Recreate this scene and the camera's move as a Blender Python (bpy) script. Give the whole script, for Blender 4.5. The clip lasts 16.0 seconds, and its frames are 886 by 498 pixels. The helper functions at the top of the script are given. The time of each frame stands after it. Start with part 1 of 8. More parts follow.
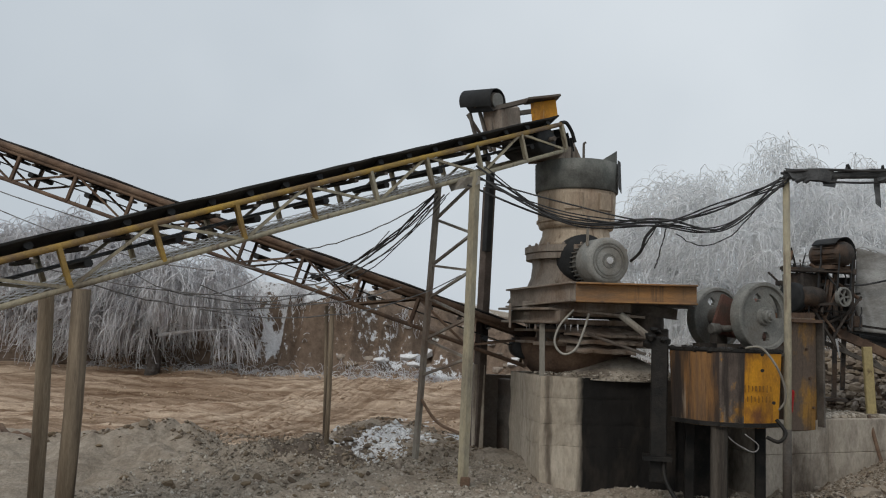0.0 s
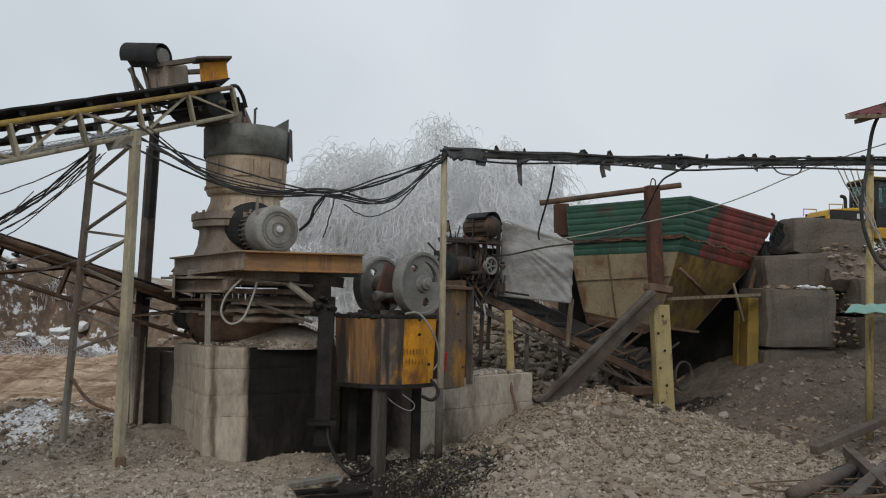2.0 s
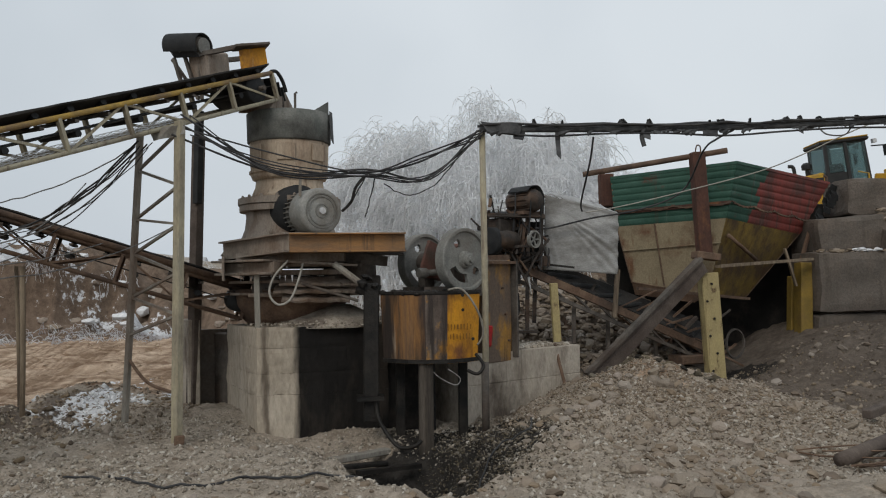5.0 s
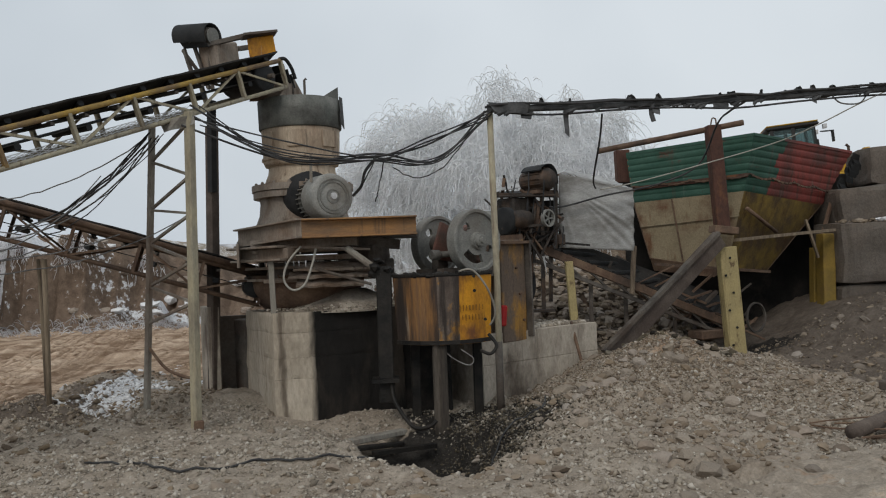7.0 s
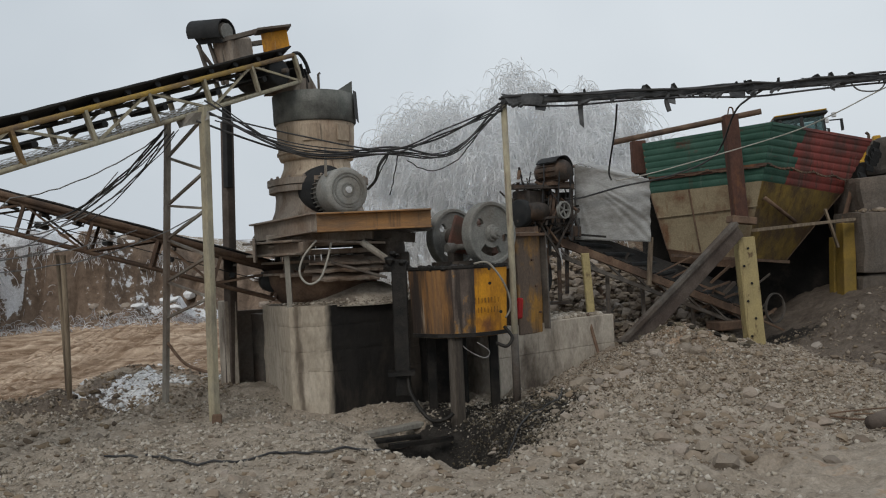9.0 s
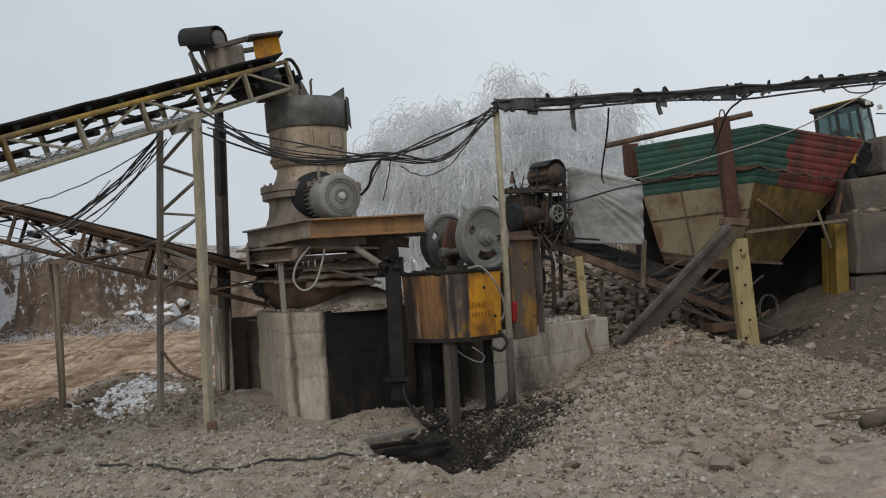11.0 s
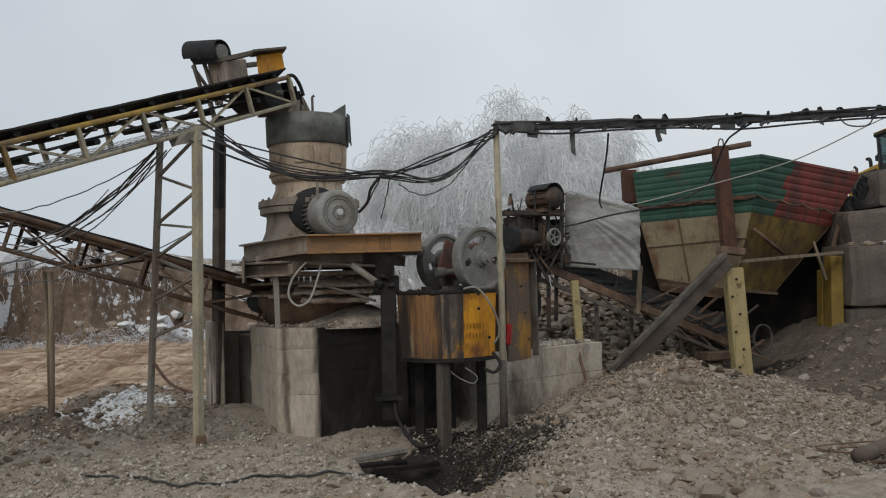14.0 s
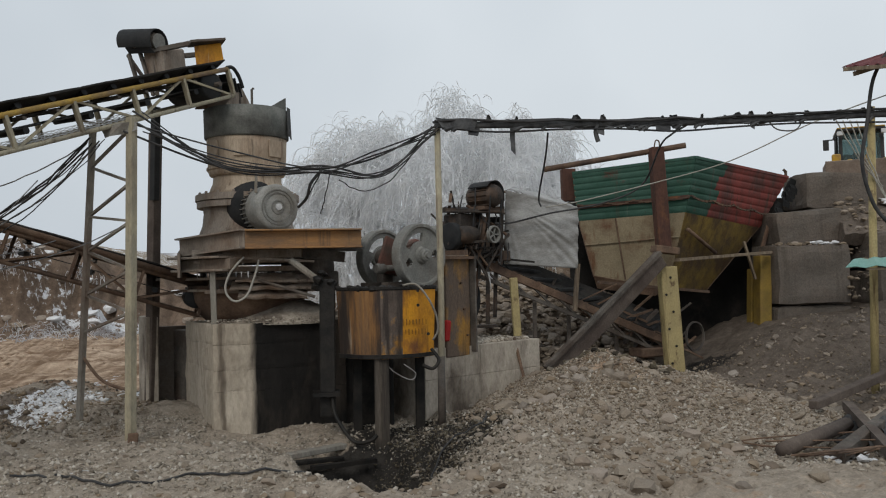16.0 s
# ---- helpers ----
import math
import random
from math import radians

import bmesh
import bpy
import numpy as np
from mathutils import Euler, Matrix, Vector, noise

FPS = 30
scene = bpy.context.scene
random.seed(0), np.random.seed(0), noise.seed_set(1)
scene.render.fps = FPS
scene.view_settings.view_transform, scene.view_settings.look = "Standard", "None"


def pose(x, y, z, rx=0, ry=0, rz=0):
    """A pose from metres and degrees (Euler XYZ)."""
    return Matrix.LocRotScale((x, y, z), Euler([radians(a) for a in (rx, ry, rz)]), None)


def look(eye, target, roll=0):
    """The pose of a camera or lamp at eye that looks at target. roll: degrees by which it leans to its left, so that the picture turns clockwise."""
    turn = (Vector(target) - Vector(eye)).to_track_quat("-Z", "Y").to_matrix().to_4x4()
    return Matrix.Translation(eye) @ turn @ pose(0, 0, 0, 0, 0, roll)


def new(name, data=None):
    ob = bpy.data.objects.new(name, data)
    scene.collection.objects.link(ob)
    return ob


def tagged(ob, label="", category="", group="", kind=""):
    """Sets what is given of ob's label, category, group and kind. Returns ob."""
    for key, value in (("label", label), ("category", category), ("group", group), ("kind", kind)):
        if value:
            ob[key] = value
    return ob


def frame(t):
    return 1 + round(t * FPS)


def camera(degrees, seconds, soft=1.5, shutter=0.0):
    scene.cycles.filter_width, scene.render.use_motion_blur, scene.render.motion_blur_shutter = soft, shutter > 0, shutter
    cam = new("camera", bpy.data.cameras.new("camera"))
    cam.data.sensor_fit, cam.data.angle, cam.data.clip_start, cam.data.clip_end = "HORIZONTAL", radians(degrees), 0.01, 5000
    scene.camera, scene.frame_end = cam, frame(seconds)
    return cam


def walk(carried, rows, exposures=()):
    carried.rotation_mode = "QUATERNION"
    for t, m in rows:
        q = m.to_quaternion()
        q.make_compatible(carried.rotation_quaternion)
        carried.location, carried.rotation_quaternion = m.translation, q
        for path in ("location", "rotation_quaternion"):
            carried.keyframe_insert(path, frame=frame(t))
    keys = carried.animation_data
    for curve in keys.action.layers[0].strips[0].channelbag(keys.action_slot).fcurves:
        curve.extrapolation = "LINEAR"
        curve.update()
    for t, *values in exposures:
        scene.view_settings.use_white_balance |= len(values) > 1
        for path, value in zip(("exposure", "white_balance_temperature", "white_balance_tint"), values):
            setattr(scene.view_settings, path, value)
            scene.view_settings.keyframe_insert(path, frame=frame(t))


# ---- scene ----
cam = camera(56.4, 16.0, soft=1.1)
PATH = [
    (0.0, pose(-0.891, 0.955, 2.748, 95.648, -1.810, 12.903)),
    (0.5, pose(-0.890, 0.981, 2.739, 95.155, -1.301, 0.681)),
    (1.0, pose(-0.956, 0.991, 2.744, 94.064, -1.328, -5.306)),
    (1.5, pose(-0.956, 1.002, 2.758, 93.983, -1.189, -9.027)),
    (2.0, pose(-0.827, 1.001, 2.759, 93.973, -0.886, -9.387)),
    (2.5, pose(-0.745, 0.975, 2.739, 93.875, -0.494, -8.710)),
    (3.0, pose(-0.715, 0.967, 2.735, 93.578, 0.178, -6.078)),
    (3.5, pose(-0.740, 0.927, 2.734, 93.410, 0.576, -5.964)),
    (4.0, pose(-0.748, 0.906, 2.755, 93.062, 0.677, -6.095)),
    (6.5, pose(-0.499, 0.842, 2.764, 91.230, 2.052, -4.013)),
    (7.0, pose(-0.452, 0.818, 2.767, 90.987, 2.446, -3.491)),
    (7.5, pose(-0.443, 0.821, 2.762, 90.923, 2.537, -2.745)),
    (8.0, pose(-0.435, 0.817, 2.762, 90.762, 2.732, -2.341)),
    (8.5, pose(-0.423, 0.818, 2.758, 90.652, 2.830, -2.200)),
    (9.0, pose(-0.418, 0.823, 2.757, 90.593, 2.930, -2.257)),
    (11.5, pose(-0.411, 0.811, 2.765, 90.925, 3.536, -2.670)),
    (12.0, pose(-0.424, 0.822, 2.755, 90.980, 2.737, -2.739)),
    (12.5, pose(-0.426, 0.816, 2.753, 91.409, 2.337, -2.771)),
    (13.0, pose(-0.422, 0.808, 2.753, 92.384, 1.836, -2.722)),
    (13.5, pose(-0.419, 0.816, 2.750, 92.324, 1.838, -2.837)),
    (14.0, pose(-0.414, 0.819, 2.757, 92.264, 1.739, -2.957)),
    (14.5, pose(-0.406, 0.809, 2.746, 92.212, 1.749, -3.732)),
    (15.0, pose(-0.421, 0.813, 2.758, 91.997, 1.766, -5.227)),
    (15.5, pose(-0.416, 0.814, 2.747, 91.911, 1.277, -6.226)),
    (16.0, pose(-0.394, 0.802, 2.767, 91.858, 1.286, -7.029)),
]
walk(cam, PATH)

# ---- world and light: an overcast winter day ----
world = bpy.data.worlds.new("overcast")
scene.world = world
world.use_nodes = True
wn, wl = world.node_tree.nodes, world.node_tree.links
wn.clear()
sky = wn.new("ShaderNodeTexSky")
sky.sky_type, sky.sun_disc = "NISHITA", False
sky.sun_elevation, sky.sun_rotation = radians(42), radians(-150)
sky.air_density, sky.dust_density = 2.0, 6.0
dim = wn.new("ShaderNodeVectorMath")
dim.operation = "SCALE"
dim.inputs["Scale"].default_value = 0.06
cloud = wn.new("ShaderNodeTexNoise")
cloud.inputs["Scale"].default_value, cloud.inputs["Detail"].default_value = 1.6, 4.0
veil = wn.new("ShaderNodeValToRGB")
veil.color_ramp.elements[0].position, veil.color_ramp.elements[0].color = 0.3, (0.55, 0.61, 0.67, 1)
veil.color_ramp.elements[1].position, veil.color_ramp.elements[1].color = 0.7, (0.72, 0.775, 0.825, 1)
blend = wn.new("ShaderNodeMixRGB")
blend.inputs[0].default_value = 0.92
back = wn.new("ShaderNodeBackground")
back.inputs["Strength"].default_value = 1.0
wout = wn.new("ShaderNodeOutputWorld")
coord = wn.new("ShaderNodeTexCoord")
wl.new(coord.outputs["Generated"], cloud.inputs["Vector"])
side = wn.new("ShaderNodeSeparateXYZ")
wl.new(coord.outputs["Generated"], side.inputs[0])
lean = wn.new("ShaderNodeMath")
lean.operation, lean.inputs[1].default_value = "MULTIPLY_ADD", 0.28
wl.new(side.outputs["X"], lean.inputs[0])
wl.new(cloud.outputs["Fac"], lean.inputs[2])
wl.new(lean.outputs[0], veil.inputs[0])
wl.new(sky.outputs[0], dim.inputs[0])
wl.new(dim.outputs[0], blend.inputs[1])
wl.new(veil.outputs[0], blend.inputs[2])
wl.new(blend.outputs[0], back.inputs["Color"])
wl.new(back.outputs[0], wout.inputs[0])
sun = new("sun", bpy.data.lights.new("sun", "SUN"))
sun.data.energy, sun.data.angle, sun.data.color = 0.95, radians(22), (1.0, 0.96, 0.9)
sun.matrix_world = look((-30, -50, 60), (0, 12, 0))


# ---- materials ----
def mat(name, c1, c2, scale=4.0, rough=0.85, metal=0.0, bump=0.3, fine=40.0, dirt=None, dirt_at=0.55, stretch=(1, 1, 1), spread=0.12, dirt_scale=1.6, stain=None, drip=None):
    """Two mixed colours at a coarse scale, a fine grain, an optional coat of dirt or rust in patches, and relief."""
    m = bpy.data.materials.new(name)
    m.use_nodes = True
    n, l = m.node_tree.nodes, m.node_tree.links
    b = n["Principled BSDF"]
    tc = n.new("ShaderNodeTexCoord")
    mp = n.new("ShaderNodeMapping")
    mp.inputs["Scale"].default_value = stretch
    l.new(tc.outputs["Object"], mp.inputs["Vector"])

    def noise_tex(s, detail, rgh=0.6):
        t = n.new("ShaderNodeTexNoise")
        t.inputs["Scale"].default_value, t.inputs["Detail"].default_value, t.inputs["Roughness"].default_value = s, detail, rgh
        l.new(mp.outputs[0], t.inputs["Vector"])
        return t

    def ramp(src, lo, hi, a, z):
        r = n.new("ShaderNodeValToRGB")
        r.color_ramp.elements[0].position, r.color_ramp.elements[1].position = lo, hi
        r.color_ramp.elements[0].color, r.color_ramp.elements[1].color = (*a, 1), (*z, 1)
        l.new(src, r.inputs[0])
        return r

    coarse = noise_tex(scale, 5)
    grain = noise_tex(fine, 4, 0.7)
    col = ramp(coarse.outputs["Fac"], 0.35, 0.65, c1, c2).outputs[0]
    if dirt:
        patch = noise_tex(dirt_scale, 7, 0.65)
        k = ramp(patch.outputs["Fac"], dirt_at - spread, dirt_at + spread, (0, 0, 0), (1, 1, 1))
        mx = n.new("ShaderNodeMixRGB")
        l.new(k.outputs[0], mx.inputs[0])
        l.new(col, mx.inputs[1])
        mx.inputs[2].default_value = (*dirt, 1)
        col = mx.outputs[0]
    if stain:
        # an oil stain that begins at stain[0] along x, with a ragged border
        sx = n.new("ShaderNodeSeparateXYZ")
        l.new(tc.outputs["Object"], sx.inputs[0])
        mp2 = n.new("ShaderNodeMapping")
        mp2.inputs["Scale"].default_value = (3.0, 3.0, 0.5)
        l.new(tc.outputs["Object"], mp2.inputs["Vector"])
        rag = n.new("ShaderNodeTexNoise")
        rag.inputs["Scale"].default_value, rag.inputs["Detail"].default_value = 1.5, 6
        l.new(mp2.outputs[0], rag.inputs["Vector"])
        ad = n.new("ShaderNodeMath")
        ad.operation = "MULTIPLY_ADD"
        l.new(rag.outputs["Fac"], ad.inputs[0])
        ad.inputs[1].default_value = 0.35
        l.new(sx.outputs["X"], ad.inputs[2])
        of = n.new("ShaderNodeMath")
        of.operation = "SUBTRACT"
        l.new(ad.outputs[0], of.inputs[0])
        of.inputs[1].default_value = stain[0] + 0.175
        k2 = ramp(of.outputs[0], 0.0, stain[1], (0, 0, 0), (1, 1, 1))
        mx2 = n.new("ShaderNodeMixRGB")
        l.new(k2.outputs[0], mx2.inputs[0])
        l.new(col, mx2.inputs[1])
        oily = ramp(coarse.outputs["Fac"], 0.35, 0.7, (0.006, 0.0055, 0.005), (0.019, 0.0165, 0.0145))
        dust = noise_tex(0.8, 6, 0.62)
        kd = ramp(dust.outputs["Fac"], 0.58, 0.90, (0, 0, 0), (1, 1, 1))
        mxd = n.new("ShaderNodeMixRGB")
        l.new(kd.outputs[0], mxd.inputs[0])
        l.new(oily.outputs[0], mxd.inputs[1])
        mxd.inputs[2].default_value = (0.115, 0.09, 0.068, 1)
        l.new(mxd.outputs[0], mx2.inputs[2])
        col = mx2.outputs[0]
        # a brown run of oil down the face at stain[2]
        gap = n.new("ShaderNodeMath")
        gap.operation = "SUBTRACT"
        l.new(ad.outputs[0], gap.inputs[0])
        gap.inputs[1].default_value = stain[2] + 0.175
        wide = n.new("ShaderNodeMath")
        wide.operation = "ABSOLUTE"
        l.new(gap.outputs[0], wide.inputs[0])
        kr = ramp(wide.outputs[0], 0.012, 0.05, (0.75, 0.75, 0.75), (0, 0, 0))
        mxr = n.new("ShaderNodeMixRGB")
        l.new(kr.outputs[0], mxr.inputs[0])
        l.new(col, mxr.inputs[1])
        mxr.inputs[2].default_value = (0.085, 0.062, 0.045, 1)
        col = mxr.outputs[0]
    for tone, lo, dense in drip or ():
        # runs of rust, oil or dust down the face
        mp3 = n.new("ShaderNodeMapping")
        mp3.inputs["Scale"].default_value = (dense, dense, 0.07 * dense)
        l.new(tc.outputs["Object"], mp3.inputs["Vector"])
        run = n.new("ShaderNodeTexNoise")
        run.inputs["Scale"].default_value, run.inputs["Detail"].default_value, run.inputs["Roughness"].default_value = 1.0, 6, 0.6
        l.new(mp3.outputs[0], run.inputs["Vector"])
        k3 = ramp(run.outputs["Fac"], lo, lo + 0.11, (0, 0, 0), (0.85, 0.85, 0.85))
        mx3 = n.new("ShaderNodeMixRGB")
        l.new(k3.outputs[0], mx3.inputs[0])
        l.new(col, mx3.inputs[1])
        mx3.inputs[2].default_value = (*tone, 1)
        col = mx3.outputs[0]
    g = ramp(grain.outputs["Fac"], 0.3, 0.7, (0.72, 0.72, 0.72), (1.18, 1.18, 1.18))
    mul = n.new("ShaderNodeMixRGB")
    mul.blend_type, mul.inputs[0].default_value = "MULTIPLY", 0.8
    l.new(col, mul.inputs[1])
    l.new(g.outputs[0], mul.inputs[2])
    l.new(mul.outputs[0], b.inputs["Base Color"])
    b.inputs["Roughness"].default_value, b.inputs["Metallic"].default_value = rough, metal
    b.inputs["Specular IOR Level"].default_value = 0.25
    bp = n.new("ShaderNodeBump")
    bp.inputs["Strength"].default_value, bp.inputs["Distance"].default_value = bump, 0.02
    l.new(grain.outputs["Fac"], bp.inputs["Height"])
    l.new(bp.outputs[0], b.inputs["Normal"])
    return m


M = {}
M["concrete"] = mat("concrete", (0.37, 0.32, 0.26), (0.49, 0.43, 0.355), 2.0, 0.9, 0, 0.7, 26, (0.15, 0.12, 0.095), 0.57, (1, 1, 0.5), 0.09, drip=(((0.16, 0.125, 0.10), 0.62, 5),))
# near-black colour stands in for shade behind the tank and the hopper
M["concrete_shaded"] = mat("shade-black concrete", (0.008, 0.0075, 0.007), (0.022, 0.02, 0.018), 2.0, 0.8, 0, 0.5, 30, (0.06, 0.048, 0.038), 0.66)
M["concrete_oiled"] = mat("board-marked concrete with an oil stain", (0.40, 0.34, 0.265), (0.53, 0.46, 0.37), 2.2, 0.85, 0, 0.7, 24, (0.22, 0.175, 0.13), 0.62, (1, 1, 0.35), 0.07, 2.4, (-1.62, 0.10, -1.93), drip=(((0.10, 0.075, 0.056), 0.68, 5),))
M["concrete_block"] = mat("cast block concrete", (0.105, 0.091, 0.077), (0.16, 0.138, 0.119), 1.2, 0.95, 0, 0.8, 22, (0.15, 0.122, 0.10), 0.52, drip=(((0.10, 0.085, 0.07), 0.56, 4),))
M["dusty_steel"] = mat("dusty steel", (0.23, 0.19, 0.155), (0.36, 0.31, 0.26), 3.0, 0.85, 0, 0.4, 45, (0.17, 0.10, 0.06), 0.60, (1, 1, 0.5), drip=(((0.11, 0.075, 0.05), 0.57, 7),))
M["bowl_tan"] = mat("tan dusty steel", (0.40, 0.31, 0.225), (0.50, 0.41, 0.31), 3.0, 0.85, 0, 0.35, 45, (0.20, 0.13, 0.085), 0.60, (1, 1, 0.35), drip=(((0.17, 0.115, 0.08), 0.55, 7),))
M["collar"] = mat("weathered rubber sheet", (0.11, 0.115, 0.105), (0.19, 0.19, 0.172), 4.0, 0.8, 0, 0.3, 40, (0.05, 0.045, 0.04), 0.58, drip=(((0.23, 0.20, 0.165), 0.60, 7),))
M["oily_wood"] = mat("oil soaked timber", (0.06, 0.048, 0.038), (0.12, 0.10, 0.08), 5.0, 0.7, 0, 0.5, 40, (0.02, 0.018, 0.016), 0.55, (3, 3, 0.25))
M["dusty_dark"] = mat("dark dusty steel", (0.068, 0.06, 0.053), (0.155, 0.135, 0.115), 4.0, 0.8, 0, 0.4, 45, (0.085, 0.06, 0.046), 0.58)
M["orange_beam"] = mat("orange painted steel", (0.36, 0.185, 0.07), (0.28, 0.16, 0.075), 5.0, 0.7, 0, 0.3, 40, (0.16, 0.11, 0.075), 0.52, (0.5, 0.5, 3), drip=(((0.13, 0.09, 0.06), 0.54, 9),))
M["yellow_paint"] = mat("worn yellow paint", (0.46, 0.29, 0.05), (0.34, 0.22, 0.06), 5.0, 0.65, 0, 0.25, 50, (0.16, 0.105, 0.065), 0.49)
M["yellow_post"] = mat("pale yellow paint", (0.43, 0.345, 0.165), (0.35, 0.285, 0.145), 6.0, 0.7, 0, 0.3, 50, (0.12, 0.075, 0.045), 0.63, (1, 1, 0.6), 0.05, 5.0, drip=(((0.10, 0.055, 0.03), 0.60, 12),))
M["bright_yellow"] = mat("bright yellow paint", (0.30, 0.20, 0.045), (0.21, 0.145, 0.04), 5.0, 0.65, 0, 0.2, 50, (0.16, 0.10, 0.05), 0.68)
M["cream_pole"] = mat("cream painted pole", (0.40, 0.35, 0.24), (0.32, 0.29, 0.22), 6.0, 0.75, 0, 0.3, 40, (0.13, 0.10, 0.075), 0.62, (1, 1, 0.35), drip=(((0.15, 0.11, 0.08), 0.58, 12),))
M["grey_pole"] = mat("weathered grey pole", (0.30, 0.28, 0.24), (0.22, 0.20, 0.17), 6.0, 0.85, 0, 0.3, 40, (0.15, 0.10, 0.07), 0.58, (1, 1, 0.35))
M["old_wood"] = mat("weathered timber", (0.17, 0.13, 0.092), (0.27, 0.213, 0.15), 5.0, 0.9, 0, 0.5, 40, (0.06, 0.045, 0.035), 0.6, (3, 3, 0.25))
M["tank_paint"] = mat("rust streaked orange tank paint", (0.40, 0.185, 0.045), (0.17, 0.10, 0.055), 1.6, 0.6, 0, 0.25, 40, (0.055, 0.038, 0.03), 0.50, (3.0, 3.0, 0.30), 0.09, 1.3, drip=(((0.024, 0.019, 0.016), 0.47, 4.5), ((0.30, 0.235, 0.17), 0.61, 8)))
M["tank_soiled"] = mat("oil-soiled tank paint", (0.075, 0.056, 0.046), (0.17, 0.135, 0.11), 2.4, 0.6, 0, 0.25, 40, (0.46, 0.215, 0.025), 0.60, (1.6, 1.6, 1.1), 0.05, 2.0, drip=(((0.026, 0.02, 0.017), 0.50, 6), ((0.27, 0.225, 0.18), 0.60, 9)))
M["tank_clean"] = mat("orange tank paint", (0.58, 0.265, 0.018), (0.47, 0.20, 0.02), 3.0, 0.55, 0, 0.2, 40, (0.15, 0.062, 0.026), 0.58, (1, 1, 0.6), 0.10, 2.8, drip=(((0.13, 0.055, 0.022), 0.57, 6), ((0.48, 0.36, 0.22), 0.64, 11)))
M["greasy"] = mat("greasy black-brown steel", (0.022, 0.019, 0.017), (0.07, 0.056, 0.046), 6.0, 0.6, 0, 0.5, 35, (0.13, 0.075, 0.045), 0.66)
M["oil_black"] = mat("oily black steel", (0.009, 0.0085, 0.008), (0.028, 0.024, 0.02), 5.0, 0.55, 0, 0.5, 35)
M["dry_soil"] = mat("dry ramp soil", (0.13, 0.105, 0.085), (0.21, 0.172, 0.14), 3.0, 0.97, 0, 0.9, 20, (0.10, 0.08, 0.065), 0.56)
M["rubber"] = mat("black rubber", (0.016, 0.017, 0.018), (0.034, 0.034, 0.034), 4.0, 0.75, 0, 0.2, 60)
M["belt"] = mat("dusty belt", (0.018, 0.017, 0.016), (0.05, 0.045, 0.04), 3.0, 0.85, 0, 0.2, 60)
M["oil_pool"] = mat("standing oil", (0.006, 0.0055, 0.005), (0.012, 0.011, 0.010), 3.0, 0.22, 0, 0.05, 12)
M["cable"] = mat("cable sheath", (0.03, 0.03, 0.032), (0.07, 0.068, 0.066), 5.0, 0.7, 0, 0.1, 60)
M["icy_cable"] = mat("frosted cable", (0.10, 0.095, 0.09), (0.26, 0.25, 0.24), 9.0, 0.7, 0, 0.1, 60)
M["rag"] = mat("tattered dark lagging", (0.045, 0.046, 0.048), (0.10, 0.10, 0.10), 6.0, 0.8, 0, 0.4, 30)
M["grey_cast"] = mat("dusty grey cast iron", (0.17, 0.17, 0.155), (0.245, 0.24, 0.22), 5.0, 0.75, 0, 0.3, 40, (0.14, 0.12, 0.10), 0.62)
M["motor_grey"] = mat("grey motor paint", (0.27, 0.275, 0.26), (0.35, 0.345, 0.32), 6.0, 0.7, 0, 0.25, 40, (0.19, 0.165, 0.135), 0.58)
M["red_rust"] = mat("rusted red oxide steel", (0.105, 0.05, 0.036), (0.066, 0.036, 0.028), 5.0, 0.85, 0, 0.5, 30, (0.24, 0.105, 0.045), 0.62, (1, 1, 0.6))
M["rust"] = mat("brown rust", (0.125, 0.076, 0.052), (0.21, 0.14, 0.095), 4.0, 0.9, 0, 0.5, 35, (0.075, 0.055, 0.045), 0.55)
M["strut_brown"] = mat("grey-brown steel", (0.085, 0.066, 0.055), (0.14, 0.112, 0.093), 4.0, 0.85, 0, 0.4, 35, (0.08, 0.06, 0.05), 0.58)
M["dirt_steel"] = mat("earth-caked steel", (0.17, 0.125, 0.095), (0.25, 0.195, 0.155), 3.0, 0.95, 0, 0.5, 25)
M["pitman_red"] = mat("faded red paint", (0.24, 0.095, 0.07), (0.17, 0.08, 0.06), 5.0, 0.7, 0, 0.4, 40, (0.10, 0.07, 0.055), 0.56)
M["jaw_ochre"] = mat("ochre paint over rust", (0.40, 0.21, 0.045), (0.17, 0.115, 0.08), 3.0, 0.8, 0, 0.5, 40, (0.15, 0.112, 0.086), 0.46, (1, 1, 0.6), 0.05, 2.2, drip=(((0.06, 0.042, 0.03), 0.54, 7),))
M["hop_green"] = mat("faded green paint", (0.024, 0.075, 0.052), (0.045, 0.105, 0.078), 3.0, 0.65, 0, 0.25, 40, (0.10, 0.042, 0.03), 0.66, (1, 1, 1.6), 0.05, 2.4, drip=(((0.085, 0.055, 0.04), 0.60, 5), ((0.11, 0.13, 0.11), 0.62, 7)))
M["hop_red"] = mat("faded red sheet paint", (0.25, 0.056, 0.045), (0.175, 0.046, 0.038), 3.0, 0.65, 0, 0.25, 40, (0.075, 0.04, 0.034), 0.56, (1, 1, 0.7), 0.1, 1.8, drip=(((0.085, 0.05, 0.04), 0.55, 6), ((0.22, 0.13, 0.11), 0.60, 8)))
M["hop_cream"] = mat("dirty cream paint", (0.32, 0.262, 0.17), (0.24, 0.195, 0.125), 3.0, 0.75, 0, 0.3, 40, (0.16, 0.085, 0.05), 0.60, (1, 1, 0.8), 0.09, 2.0, drip=(((0.15, 0.07, 0.035), 0.57, 6), ((0.20, 0.165, 0.12), 0.60, 3)))
